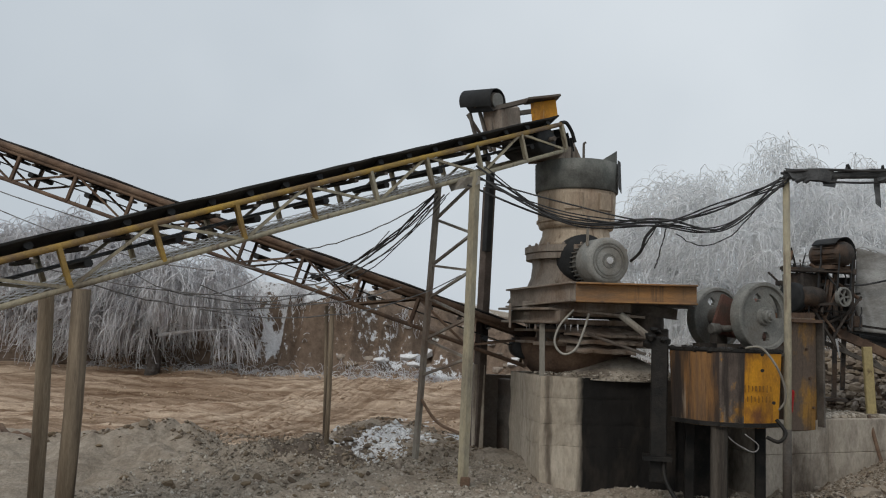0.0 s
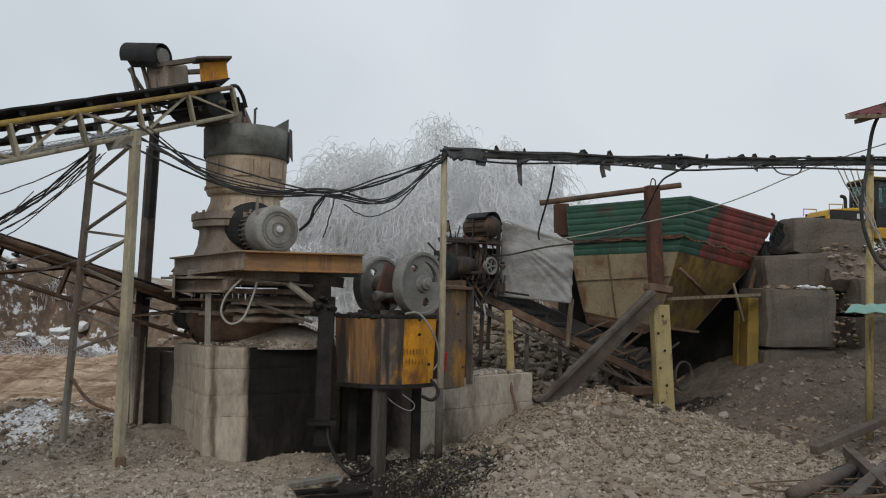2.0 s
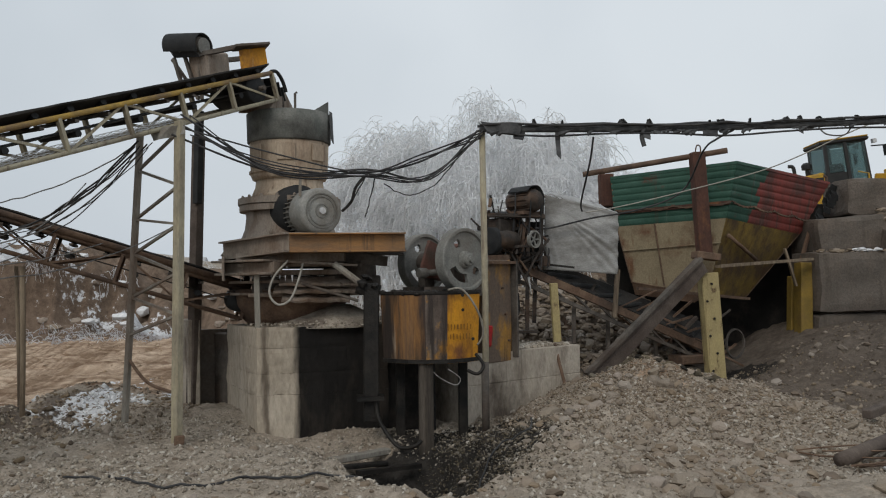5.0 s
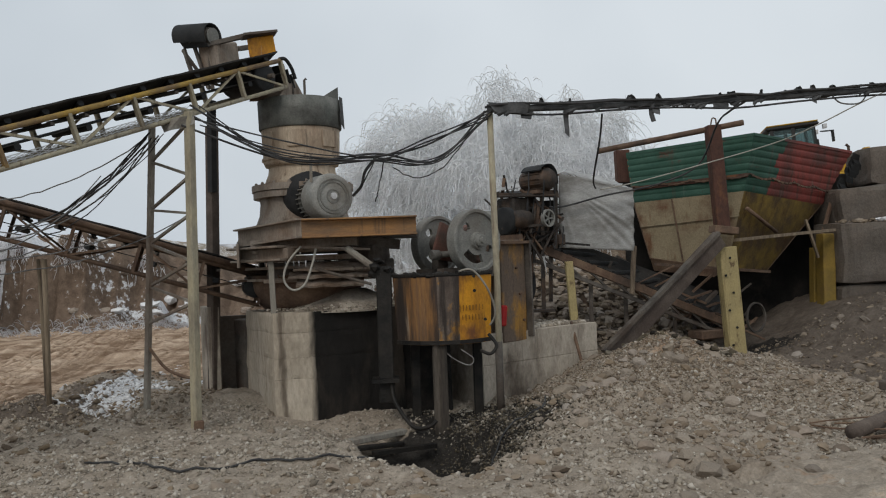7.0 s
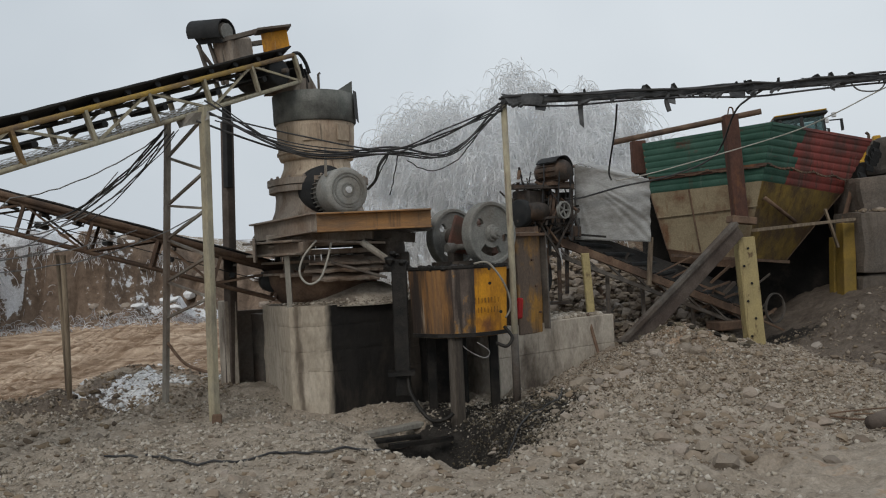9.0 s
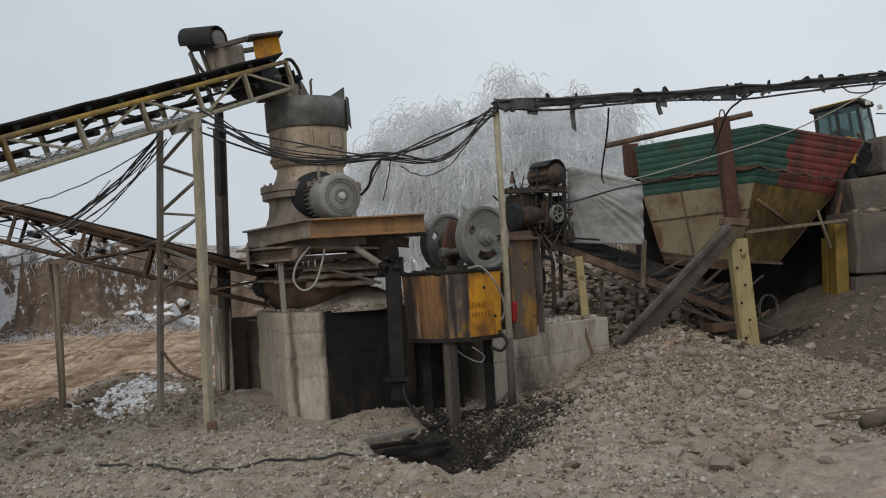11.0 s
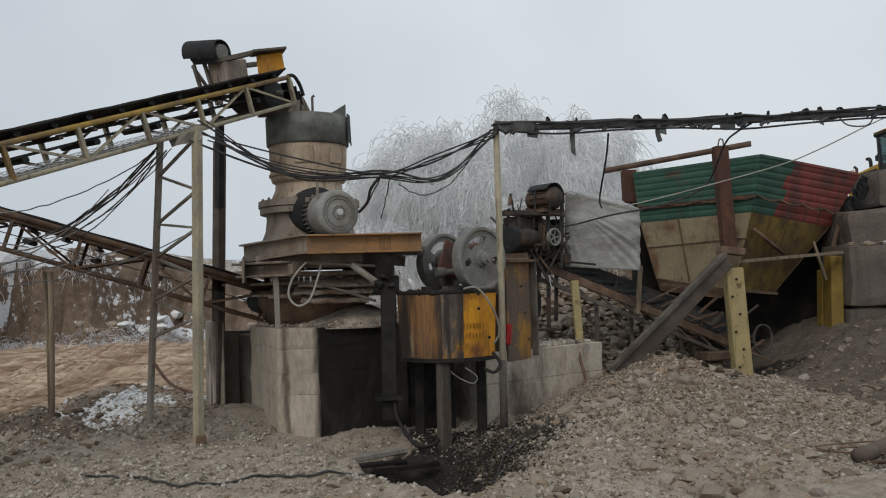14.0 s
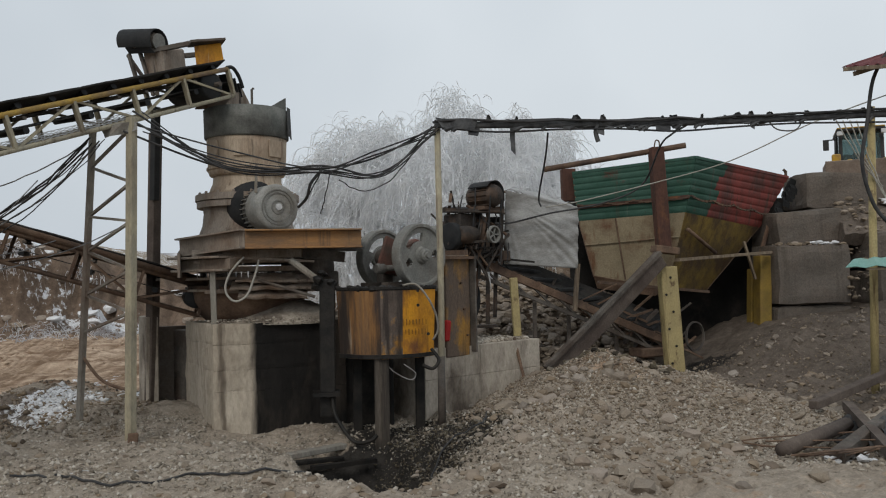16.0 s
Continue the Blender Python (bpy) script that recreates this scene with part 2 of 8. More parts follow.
M["hop_yellow"] = mat("dirty ochre yellow paint", (0.245, 0.165, 0.04), (0.16, 0.11, 0.036), 3.0, 0.7, 0, 0.3, 40, (0.085, 0.058, 0.035), 0.50, (1, 1, 0.8), 0.09, 2.0, drip=(((0.075, 0.04, 0.022), 0.55, 4),))
M["tarp"] = mat("dirty white plastic sheet", (0.30, 0.297, 0.285), (0.42, 0.415, 0.40), 3.0, 0.42, 0, 0.15, 40, (0.15, 0.14, 0.125), 0.56, (0.7, 1, 1.6))
M["white_hose"] = mat("pale hose", (0.42, 0.40, 0.35), (0.34, 0.32, 0.28), 6.0, 0.6, 0, 0.1, 40)
M["mesh_wire"] = mat("icy guard mesh", (0.38, 0.38, 0.38), (0.50, 0.50, 0.50), 6.0, 0.6, 0, 0.1, 40)
M["red_can"] = mat("red plastic", (0.40, 0.02, 0.02), (0.34, 0.02, 0.02), 6.0, 0.5, 0, 0.1, 40)
M["roof_red"] = mat("dark red roof sheet", (0.13, 0.035, 0.04), (0.18, 0.06, 0.06), 4.0, 0.6, 0, 0.2, 40)
M["teal_sheet"] = mat("teal plastic sheet", (0.16, 0.34, 0.29), (0.22, 0.38, 0.33), 4.0, 0.6, 0, 0.2, 40)
M["loader_yellow"] = mat("loader yellow paint", (0.50, 0.29, 0.025), (0.42, 0.24, 0.03), 4.0, 0.5, 0, 0.1, 40, (0.2, 0.13, 0.07), 0.66)
M["loader_black"] = mat("black hood panel", (0.02, 0.02, 0.02), (0.035, 0.033, 0.03), 4.0, 0.5, 0, 0.1, 40)
M["decal"] = mat("white decal", (0.6, 0.6, 0.6), (0.55, 0.55, 0.55), 4.0, 0.6, 0, 0.0, 40)
M["print_dark"] = mat("stencil paint", (0.15, 0.075, 0.02), (0.30, 0.14, 0.02), 14.0, 0.8, 0, 0.0, 40)
M["bark"] = mat("dark bark", (0.05, 0.042, 0.036), (0.10, 0.085, 0.075), 6.0, 0.95, 0, 0.6, 30, (0.4, 0.4, 0.4), 0.66)


def frost_mat(name, a, z):
    """Ice-coated twigs: white, and lit through from behind."""
    m = bpy.data.materials.new(name)
    m.use_nodes = True
    n, l = m.node_tree.nodes, m.node_tree.links
    n.remove(n["Principled BSDF"])
    tc, t, r = n.new("ShaderNodeTexCoord"), n.new("ShaderNodeTexNoise"), n.new("ShaderNodeValToRGB")
    t.inputs["Scale"].default_value, t.inputs["Detail"].default_value = 2.5, 6
    l.new(tc.outputs["Object"], t.inputs["Vector"])
    r.color_ramp.elements[0].position, r.color_ramp.elements[1].position = 0.35, 0.62
    r.color_ramp.elements[0].color, r.color_ramp.elements[1].color = (*a, 1), (*z, 1)
    l.new(t.outputs["Fac"], r.inputs[0])
    d, tr, mx = n.new("ShaderNodeBsdfDiffuse"), n.new("ShaderNodeBsdfTranslucent"), n.new("ShaderNodeMixShader")
    mx.inputs[0].default_value = 0.6
    l.new(r.outputs[0], d.inputs["Color"])
    l.new(r.outputs[0], tr.inputs["Color"])
    l.new(d.outputs[0], mx.inputs[1])
    l.new(tr.outputs[0], mx.inputs[2])
    l.new(mx.outputs[0], n["Material Output"].inputs[0])
    return m


M["frost"] = frost_mat("hoar frost", (0.955, 0.96, 0.965), (0.995, 0.995, 0.995))
M["frost_grey"] = frost_mat("thin hoar frost", (0.60, 0.58, 0.59), (0.95, 0.95, 0.96))
M["far_wall"] = mat("far plaster", (0.35, 0.34, 0.33), (0.42, 0.41, 0.40), 0.3, 0.9)
M["far_roof"] = mat("far roof", (0.20, 0.19, 0.19), (0.55, 0.55, 0.56), 0.3, 0.9)


def glass_mat():
    m = bpy.data.materials.new("cab glass")
    m.use_nodes = True
    b = m.node_tree.nodes["Principled BSDF"]
    b.inputs["Base Color"].default_value = (0.30, 0.40, 0.40, 1)
    b.inputs["Transmission Weight"].default_value = 0.85
    b.inputs["IOR"].default_value = 1.1
    b.inputs["Roughness"].default_value = 0.05
    b.inputs["Specular IOR Level"].default_value = 0.6
    return m


M["glass"] = glass_mat()


def stone_mat(name, a, z, rnd="Random Per Island"):
    m = bpy.data.materials.new(name)
    m.use_nodes = True
    n, l = m.node_tree.nodes, m.node_tree.links
    b = n["Principled BSDF"]
    if rnd == "Random Per Island":
        src = n.new("ShaderNodeNewGeometry").outputs["Random Per Island"]
    else:
        src = n.new("ShaderNodeObjectInfo").outputs["Random"]
    r = n.new("ShaderNodeValToRGB")
    r.color_ramp.elements[0].color, r.color_ramp.elements[1].color = (*a, 1), (*z, 1)
    e = r.color_ramp.elements.new(0.5)
    e.color = ((a[0] + z[0]) / 2 + 0.025, (a[1] + z[1]) / 2 + 0.01, (a[2] + z[2]) / 2 - 0.012, 1)
    l.new(src, r.inputs[0])
    t = n.new("ShaderNodeTexNoise")
    t.inputs["Scale"].default_value, t.inputs["Detail"].default_value = 14, 6
    tc = n.new("ShaderNodeTexCoord")
    l.new(tc.outputs["Object"], t.inputs["Vector"])
    g = n.new("ShaderNodeValToRGB")
    g.color_ramp.elements[0].position, g.color_ramp.elements[1].position = 0.3, 0.7
    g.color_ramp.elements[0].color, g.color_ramp.elements[1].color = (0.75, 0.74, 0.73, 1), (1.12, 1.12, 1.12, 1)
    l.new(t.outputs["Fac"], g.inputs[0])
    mul = n.new("ShaderNodeMixRGB")
    mul.blend_type, mul.inputs[0].default_value = "MULTIPLY", 0.8
    l.new(r.outputs[0], mul.inputs[1])
    l.new(g.outputs[0], mul.inputs[2])
    l.new(mul.outputs[0], b.inputs["Base Color"])
    b.inputs["Roughness"].default_value = 0.95
    b.inputs["Specular IOR Level"].default_value = 0.15
    bp = n.new("ShaderNodeBump")
    bp.inputs["Strength"].default_value, bp.inputs["Distance"].default_value = 0.4, 0.02
    l.new(t.outputs["Fac"], bp.inputs["Height"])
    l.new(bp.outputs[0], b.inputs["Normal"])
    return m


M["gravel"] = stone_mat("loose gravel", (0.17, 0.145, 0.117), (0.50, 0.455, 0.395))
M["heap_gravel"] = stone_mat("brownish crushed stone", (0.15, 0.117, 0.09), (0.35, 0.295, 0.24))
M["soil_stone"] = stone_mat("earthy stone", (0.11, 0.088, 0.07), (0.32, 0.272, 0.225))
M["oil_stone"] = stone_mat("oil-blackened grit", (0.016, 0.014, 0.012), (0.20, 0.183, 0.16))
M["clod"] = stone_mat("sandy clods", (0.30, 0.21, 0.14), (0.50, 0.39, 0.29))
M["stone"] = stone_mat("quarry stone", (0.20, 0.162, 0.13), (0.34, 0.29, 0.245), "Random")
M["stone_pale"] = stone_mat("dusty quarry stone", (0.21, 0.178, 0.148), (0.34, 0.30, 0.26), "Random")
M["clod_dark"] = stone_mat("dark earth clods", (0.10, 0.078, 0.06), (0.26, 0.21, 0.165))
M["earth_clod"] = stone_mat("clods of earth and stone", (0.16, 0.127, 0.10), (0.29, 0.24, 0.196))
M["snow_lump"] = stone_mat("old snow", (0.58, 0.59, 0.60), (0.80, 0.81, 0.83))


def ground_mat():
    """Grey gravel; the mask's channels bring in tawny sand, old snow, oil-black earth and painted hopper shade."""
    m = bpy.data.materials.new("quarry ground")
    m.use_nodes = True
    n, l = m.node_tree.nodes, m.node_tree.links
    b = n["Principled BSDF"]
    tc = n.new("ShaderNodeTexCoord")

    def tex(s, d, r=0.65):
        t = n.new("ShaderNodeTexNoise")
        t.inputs["Scale"].default_value, t.inputs["Detail"].default_value, t.inputs["Roughness"].default_value = s, d, r
        l.new(tc.outputs["Object"], t.inputs["Vector"])
        return t.outputs["Fac"]

    def ramp(src, lo, hi, a, z):
        r = n.new("ShaderNodeValToRGB")
        r.color_ramp.elements[0].position, r.color_ramp.elements[1].position = lo, hi
        r.color_ramp.elements[0].color, r.color_ramp.elements[1].color = (*a, 1), (*z, 1)
        l.new(src, r.inputs[0])
        return r.outputs[0]

    def mix(f, a, z, kind="MIX"):
        x = n.new("ShaderNodeMixRGB")
        x.blend_type = kind
        if isinstance(f, float):
            x.inputs[0].default_value = f
        else:
            l.new(f, x.inputs[0])
        l.new(a, x.inputs[1])
        l.new(z, x.inputs[2])
        return x.outputs[0]

    big, mid, fine = tex(0.7, 6), tex(5, 6), tex(38, 5, 0.75)
    vor = n.new("ShaderNodeTexVoronoi")
    vor.inputs["Scale"].default_value = 22
    l.new(tc.outputs["Object"], vor.inputs["Vector"])
    gravel = mix(0.5, ramp(big, 0.35, 0.65, (0.27, 0.22, 0.17), (0.42, 0.365, 0.30)), ramp(mid, 0.35, 0.65, (0.20, 0.16, 0.12), (0.46, 0.40, 0.33)))
    long = n.new("ShaderNodeMapping")
    long.inputs["Scale"].default_value, long.inputs["Rotation"].default_value = (0.22, 2.2, 1.0), (0, 0, radians(-24))
    l.new(tc.outputs["Object"], long.inputs["Vector"])
    rut = n.new("ShaderNodeTexNoise")
    rut.inputs["Scale"].default_value, rut.inputs["Detail"].default_value, rut.inputs["Roughness"].default_value = 1.6, 7, 0.7
    l.new(long.outputs[0], rut.inputs["Vector"])
    sand = mix(0.78, ramp(big, 0.35, 0.65, (0.37, 0.26, 0.175), (0.50, 0.38, 0.275)), ramp(rut.outputs["Fac"], 0.38, 0.60, (0.19, 0.115, 0.07), (0.57, 0.45, 0.34)))
    earth = mix(0.5, ramp(big, 0.35, 0.65, (0.13, 0.095, 0.07), (0.235, 0.172, 0.128)), ramp(mid, 0.35, 0.65, (0.09, 0.064, 0.047), (0.28, 0.205, 0.152)))
    soil = mix(0.5, ramp(big, 0.35, 0.65, (0.11, 0.088, 0.071), (0.172, 0.14, 0.114)), ramp(mid, 0.35, 0.65, (0.09, 0.073, 0.059), (0.205, 0.17, 0.14)))
    snow = ramp(mid, 0.3, 0.7, (0.60, 0.61, 0.63), (0.78, 0.79, 0.81))
    oil = ramp(mid, 0.3, 0.7, (0.012, 0.011, 0.010), (0.05, 0.045, 0.04))
    at = n.new("ShaderNodeAttribute")
    at.attribute_name = "kind"
    sep = n.new("ShaderNodeSeparateColor")
    l.new(at.outputs["Color"], sep.inputs[0])
    at2 = n.new("ShaderNodeAttribute")
    at2.attribute_name = "kind2"
    sep2 = n.new("ShaderNodeSeparateColor")
    l.new(at2.outputs["Color"], sep2.inputs[0])

    def ragged(ch, rag=0.55):
        """A mask whose border follows the noise."""
        a = n.new("ShaderNodeMath")
        a.operation = "MULTIPLY_ADD"
        l.new(mid, a.inputs[0])
        a.inputs[1].default_value = rag
        l.new(ch, a.inputs[2])
        return ramp(a.outputs[0], 0.55 + rag * 0.3, 0.62 + rag * 0.3, (0, 0, 0), (1, 1, 1))

    sand = mix(0.85, sand, ramp(sep2.outputs[2], 0.12, 0.75, (0.50, 0.43, 0.37), (1.14, 1.13, 1.12)), "MULTIPLY")
    col = mix(ragged(sep.outputs[0]), gravel, sand)
    col = mix(ragged(sep2.outputs[0]), col, earth)
    col = mix(ragged(sep2.outputs[1]), col, soil)
    col = mix(ragged(sep.outputs[2]), col, oil)
    col = mix(ragged(sep.outputs[1], 1.1), col, snow)
    cell = ramp(vor.outputs["Color"], 0.0, 1.0, (0.78, 0.77, 0.75), (1.2, 1.2, 1.2))
    col = mix(0.55, col, cell, "MULTIPLY")
    col = mix(0.8, col, ramp(fine, 0.3, 0.7, (0.68, 0.67, 0.66), (1.22, 1.22, 1.22)), "MULTIPLY")
    l.new(col, b.inputs["Base Color"])
    b.inputs["Roughness"].default_value = 0.95
    b.inputs["Specular IOR Level"].default_value = 0.15
    bp = n.new("ShaderNodeBump")
    bp.inputs["Strength"].default_value, bp.inputs["Distance"].default_value = 0.7, 0.03
    add = n.new("ShaderNodeMath")
    add.operation = "MULTIPLY_ADD"
    l.new(vor.outputs["Distance"], add.inputs[0])
    add.inputs[1].default_value = -0.6
    l.new(fine, add.inputs[2])
    l.new(add.outputs[0], bp.inputs["Height"])
    l.new(bp.outputs[0], b.inputs["Normal"])
    return m


M["ground"] = ground_mat()


# ---- mesh building ----
class Geo:
    """Collects vertices and faces, in world coordinates."""

    def __init__(self):
        self.v, self.f = [], []

    def add(self, verts, faces):
        o = len(self.v)
        self.v += [tuple(p) for p in verts]
        self.f += [tuple(o + i for i in q) for q in faces]
        return self

    def box(self, c, s, r=(0, 0, 0)):
        """A box at its centre c with full sizes s, turned by degrees r."""
        m = pose(*c, *r)
        vs = [m @ Vector((sx * s[0] / 2, sy * s[1] / 2, sz * s[2] / 2)) for sz in (-1, 1) for sx, sy in ((-1, -1), (1, -1), (1, 1), (-1, 1))]
        return self.add(vs, [(3, 2, 1, 0), (4, 5, 6, 7), (0, 1, 5, 4), (1, 2, 6, 5), (2, 3, 7, 6), (3, 0, 4, 7)])

    def beam(self, p, q, w, h, up=(0, 0, 1)):
        """A square bar from p to q, w wide and h high."""
        p, q, up = Vector(p), Vector(q), Vector(up)
        d = (q - p).normalized()
        if abs(d.dot(up)) > 0.98:
            up = Vector((0, 1, 0))
        s = d.cross(up).normalized()
        u = s.cross(d)
        vs = [e + s * a * w / 2 + u * b * h / 2 for e in (p, q) for a, b in ((-1, -1), (1, -1), (1, 1), (-1, 1))]
        return self.add(vs, [(0, 1, 2, 3), (7, 6, 5, 4), (4, 5, 1, 0), (5, 6, 2, 1), (6, 7, 3, 2), (7, 4, 0, 3)])

    def angle_bar(self, p, q, w, t=0.008, up=(0, 0, 1)):
        """An L-shaped steel section."""
        p, q, up = Vector(p), Vector(q), Vector(up)
        d = (q - p).normalized()
        if abs(d.dot(up)) > 0.98:
            up = Vector((0, 1, 0))
        s = d.cross(up).normalized()
        u = s.cross(d)
        self.beam(p + u * w / 2, q + u * w / 2, w, t, up)
        return self.beam(p + s * w / 2, q + s * w / 2, t, w, up)

    def i_beam(self, p, q, w, h, t=0.02):
        p, q = Vector(p), Vector(q)
        z = Vector((0, 0, h / 2 - t / 2))
        self.beam(p + z, q + z, w, t)
        self.beam(p - z, q - z, w, t)
        return self.beam(p, q, t, h - 2 * t)

    def tube(self, pts, r, n=8, caps=True):
        """A round bar along points; r is one radius or one for each point."""
        pts = [Vector(p) for p in pts]
        rs = r if isinstance(r, (list, tuple)) else [r] * len(pts)
        vs, prev = [], None
        for i, p in enumerate(pts):
            d = (pts[min(i + 1, len(pts) - 1)] - pts[max(i - 1, 0)]).normalized()
            if prev is None:
                prev = d.orthogonal().normalized()
            s = (prev - d * prev.dot(d)).normalized()
            prev = s
            u = d.cross(s)
            vs += [p + (s * math.cos(a) + u * math.sin(a)) * rs[i] for a in (2 * math.pi * k / n for k in range(n))]
        fs = [(i * n + k, i * n + (k + 1) % n, (i + 1) * n + (k + 1) % n, (i + 1) * n + k) for i in range(len(pts) - 1) for k in range(n)]
        if caps:
            fs += [tuple(reversed(range(n))), tuple((len(pts) - 1) * n + k for k in range(n))]
        return self.add(vs, fs)

    def lathe(self, profile, c, axis=(0, 0, 1), n=32, squash=None, caps=True):
        """Turns a profile of (radius, height) round an axis through c."""
        ax = Vector(axis).normalized()
        s = Vector((1, 0, 0)) if abs(ax.z) > 0.9 else ax.cross(Vector((0, 0, 1))).normalized()
        u = ax.cross(s)
        c = Vector(c)
        vs = [c + ax * z + (s * math.cos(a) + u * math.sin(a)) * r for r, z in profile for a in (2 * math.pi * k / n for k in range(n))]
        m = len(profile)
        fs = [(i * n + k, i * n + (k + 1) % n, (i + 1) * n + (k + 1) % n, (i + 1) * n + k) for i in range(m - 1) for k in range(n)]
        if caps:
            fs += [tuple(reversed(range(n))), tuple((m - 1) * n + k for k in range(n))]
        return self.add(vs, fs)

    def panel(self, p00, p10, p11, p01, nu, nv, off=None, thick=0.01):
        """A sheet between four corners, pushed along its normal by off(u, v)."""
        p00, p10, p11, p01 = map(Vector, (p00, p10, p11, p01))
        nrm = ((p10 - p00).cross(p01 - p00)).normalized()
        front, backs = [], []
        for j in range(nv + 1):
            for i in range(nu + 1):
                u, v = i / nu, j / nv
                p = (p00 * (1 - u) + p10 * u) * (1 - v) + (p01 * (1 - u) + p11 * u) * v
                p = p + nrm * (off(u, v) if off else 0)
                front.append(p)
                backs.append(p - nrm * thick)
        w, k = nu + 1, len(front)
        fs = []
        for j in range(nv):
            for i in range(nu):
                a = j * w + i
                fs += [(a, a + 1, a + w + 1, a + w), (k + a + w, k + a + w + 1, k + a + 1, k + a)]
        rim = [i for i in range(w)] + [j * w + nu for j in range(1, nv + 1)] + [nv * w + i for i in range(nu - 1, -1, -1)] + [j * w for j in range(nv - 1, 0, -1)]
        for a, b2 in zip(rim, rim[1:] + rim[:1]):
            fs.append((b2, a, k + a, k + b2))
        return self.add(front + backs, fs)

    def prism(self, pts, d):
        """A polygon extruded by the vector d."""
        pts, d = [Vector(p) for p in pts], Vector(d)
        n = len(pts)
        return self.add(pts + [p + d for p in pts], [tuple(reversed(range(n))), tuple(range(n, 2 * n))] + [(i, (i + 1) % n, n + (i + 1) % n, n + i) for i in range(n)])

    def mesh(self, name, material, smooth=False):
        me = bpy.data.meshes.new(name)
        me.from_pydata(self.v, [], self.f)
        me.materials.append(material)
        if smooth:
            me.polygons.foreach_set("use_smooth", [True] * len(me.polygons))
        me.update()
        return me


BASE = {}


def thing(name, base, label, category, group="", kind=""):
    ob = new(name)
    ob.location = base
    ob.empty_display_size = 0.2
    BASE[ob.name] = Vector(base)
    return tagged(ob, label, category, group, kind)


def part(name, geo, material, parent, label="", smooth=False, bevel=0.0):
    ob = new(name, geo.mesh(name, material, smooth))
    ob.parent = parent
    if parent.name in BASE:
        ob.matrix_parent_inverse = Matrix.Translation(-BASE[parent.name])
    if bevel:
        b = ob.modifiers.new("bevel", "BEVEL")
        b.width, b.segments, b.limit_method = bevel, 1, "ANGLE"
    return tagged(ob, label)


def single(name, geo, material, label, category, group="", kind="", smooth=False, bevel=0.0):
    """A thing of one mesh."""
    ob = new(name, geo.mesh(name, material, smooth))
    if bevel:
        b = ob.modifiers.new("bevel", "BEVEL")
        b.width, b.segments, b.limit_method = bevel, 1, "ANGLE"
    return tagged(ob, label, category, group, kind)


def arc(p, q, sag, n=10, wob=0.0, seed=0):
    """Points of a hanging cable."""
    rnd = random.Random(seed)
    p, q = Vector(p), Vector(q)
    out = []
    for i in range(n + 1):
        u = i / n
        e = p.lerp(q, u)
        e.z -= sag * 4 * u * (1 - u)
        if 0 < i < n and wob:
            e += Vector((rnd.uniform(-wob, wob), rnd.uniform(-wob, wob), rnd.uniform(-wob, wob)))
        out.append(e)
    return out


def smooth_path(pts, n=5):
    """A round curve through points (Catmull-Rom)."""
    pts = [Vector(p) for p in pts]
    e = [pts[0]] + pts + [pts[-1]]
    out = []
    for i in range(1, len(e) - 2):
        for k in range(n):
            t = k / n
            a, b, c, d = e[i - 1], e[i], e[i + 1], e[i + 2]
            out.append(0.5 * ((2 * b) + (c - a) * t + (2 * a - 5 * b + 4 * c - d) * t * t + (3 * b - a - 3 * c + d) * t ** 3))
    return out + [pts[-1]]


# ---- the ground ----
NOISE_TABLES = {}


def lattice_noise(x, y, seed):
    """Smooth value noise on numpy arrays, about -1 to 1."""
    if seed not in NOISE_TABLES:
        NOISE_TABLES[seed] = np.random.RandomState(seed).uniform(-1, 1, (256, 256))
    tab = NOISE_TABLES[seed]
    xi, yi = np.floor(x).astype(int), np.floor(y).astype(int)
    fx, fy = x - xi, y - yi
    fx, fy = fx * fx * (3 - 2 * fx), fy * fy * (3 - 2 * fy)
    a, b = tab[xi % 256, yi % 256], tab[(xi + 1) % 256, yi % 256]
    c, d = tab[xi % 256, (yi + 1) % 256], tab[(xi + 1) % 256, (yi + 1) % 256]
    return (a * (1 - fx) + b * fx) * (1 - fy) + (c * (1 - fx) + d * fx) * fy


def step(x, a, b):
    u = np.clip((x - a) / (b - a), 0, 1)
    return u * u * (3 - 2 * u)


def blob(x, y, cx, cy, rx, ry, turn=0.0):
    c, s = math.cos(radians(turn)), math.sin(radians(turn))
    dx, dy = x - cx, y - cy
    u, w = (dx * c + dy * s) / rx, (-dx * s + dy * c) / ry
    return np.exp(-(u * u + w * w))


def wheel_track(x, y):
    """Ruts of wheels that come along the road and turn away past the crusher, about -1 to 1."""
    bend = np.sqrt((x + 8.0) ** 2 + 1.5)
    slope = 1.15 * (1 + (x + 8.0) / bend)
    w = (y - 1.15 * (x + 8.0 + bend)) / np.sqrt(1 + slope ** 2)
    along = x + 0.8 * y
    return 0.6 * lattice_noise(along * 0.25, w * 2.6, 91) + 0.4 * lattice_noise(along * 0.6 + 5, w * 6.5, 92)


def pit(x, y, grow=1.0):
    """The oily pit before the foundation: one inside, falling off at its lip."""
    x = x + 0.22 * lattice_noise(x * 2.1, y * 2.1, 71) + 0.09 * lattice_noise(x * 5.3, y * 5.3, 72)
    y = y + 0.30 * lattice_noise(x * 1.7 + 9, y * 1.7, 73)
    return np.exp(-(((x + 0.25 + 0.25 * (y - 9.6)) / (0.80 * grow)) ** 2 + ((y - 9.65) / (1.35 * grow)) ** 2) ** 2)


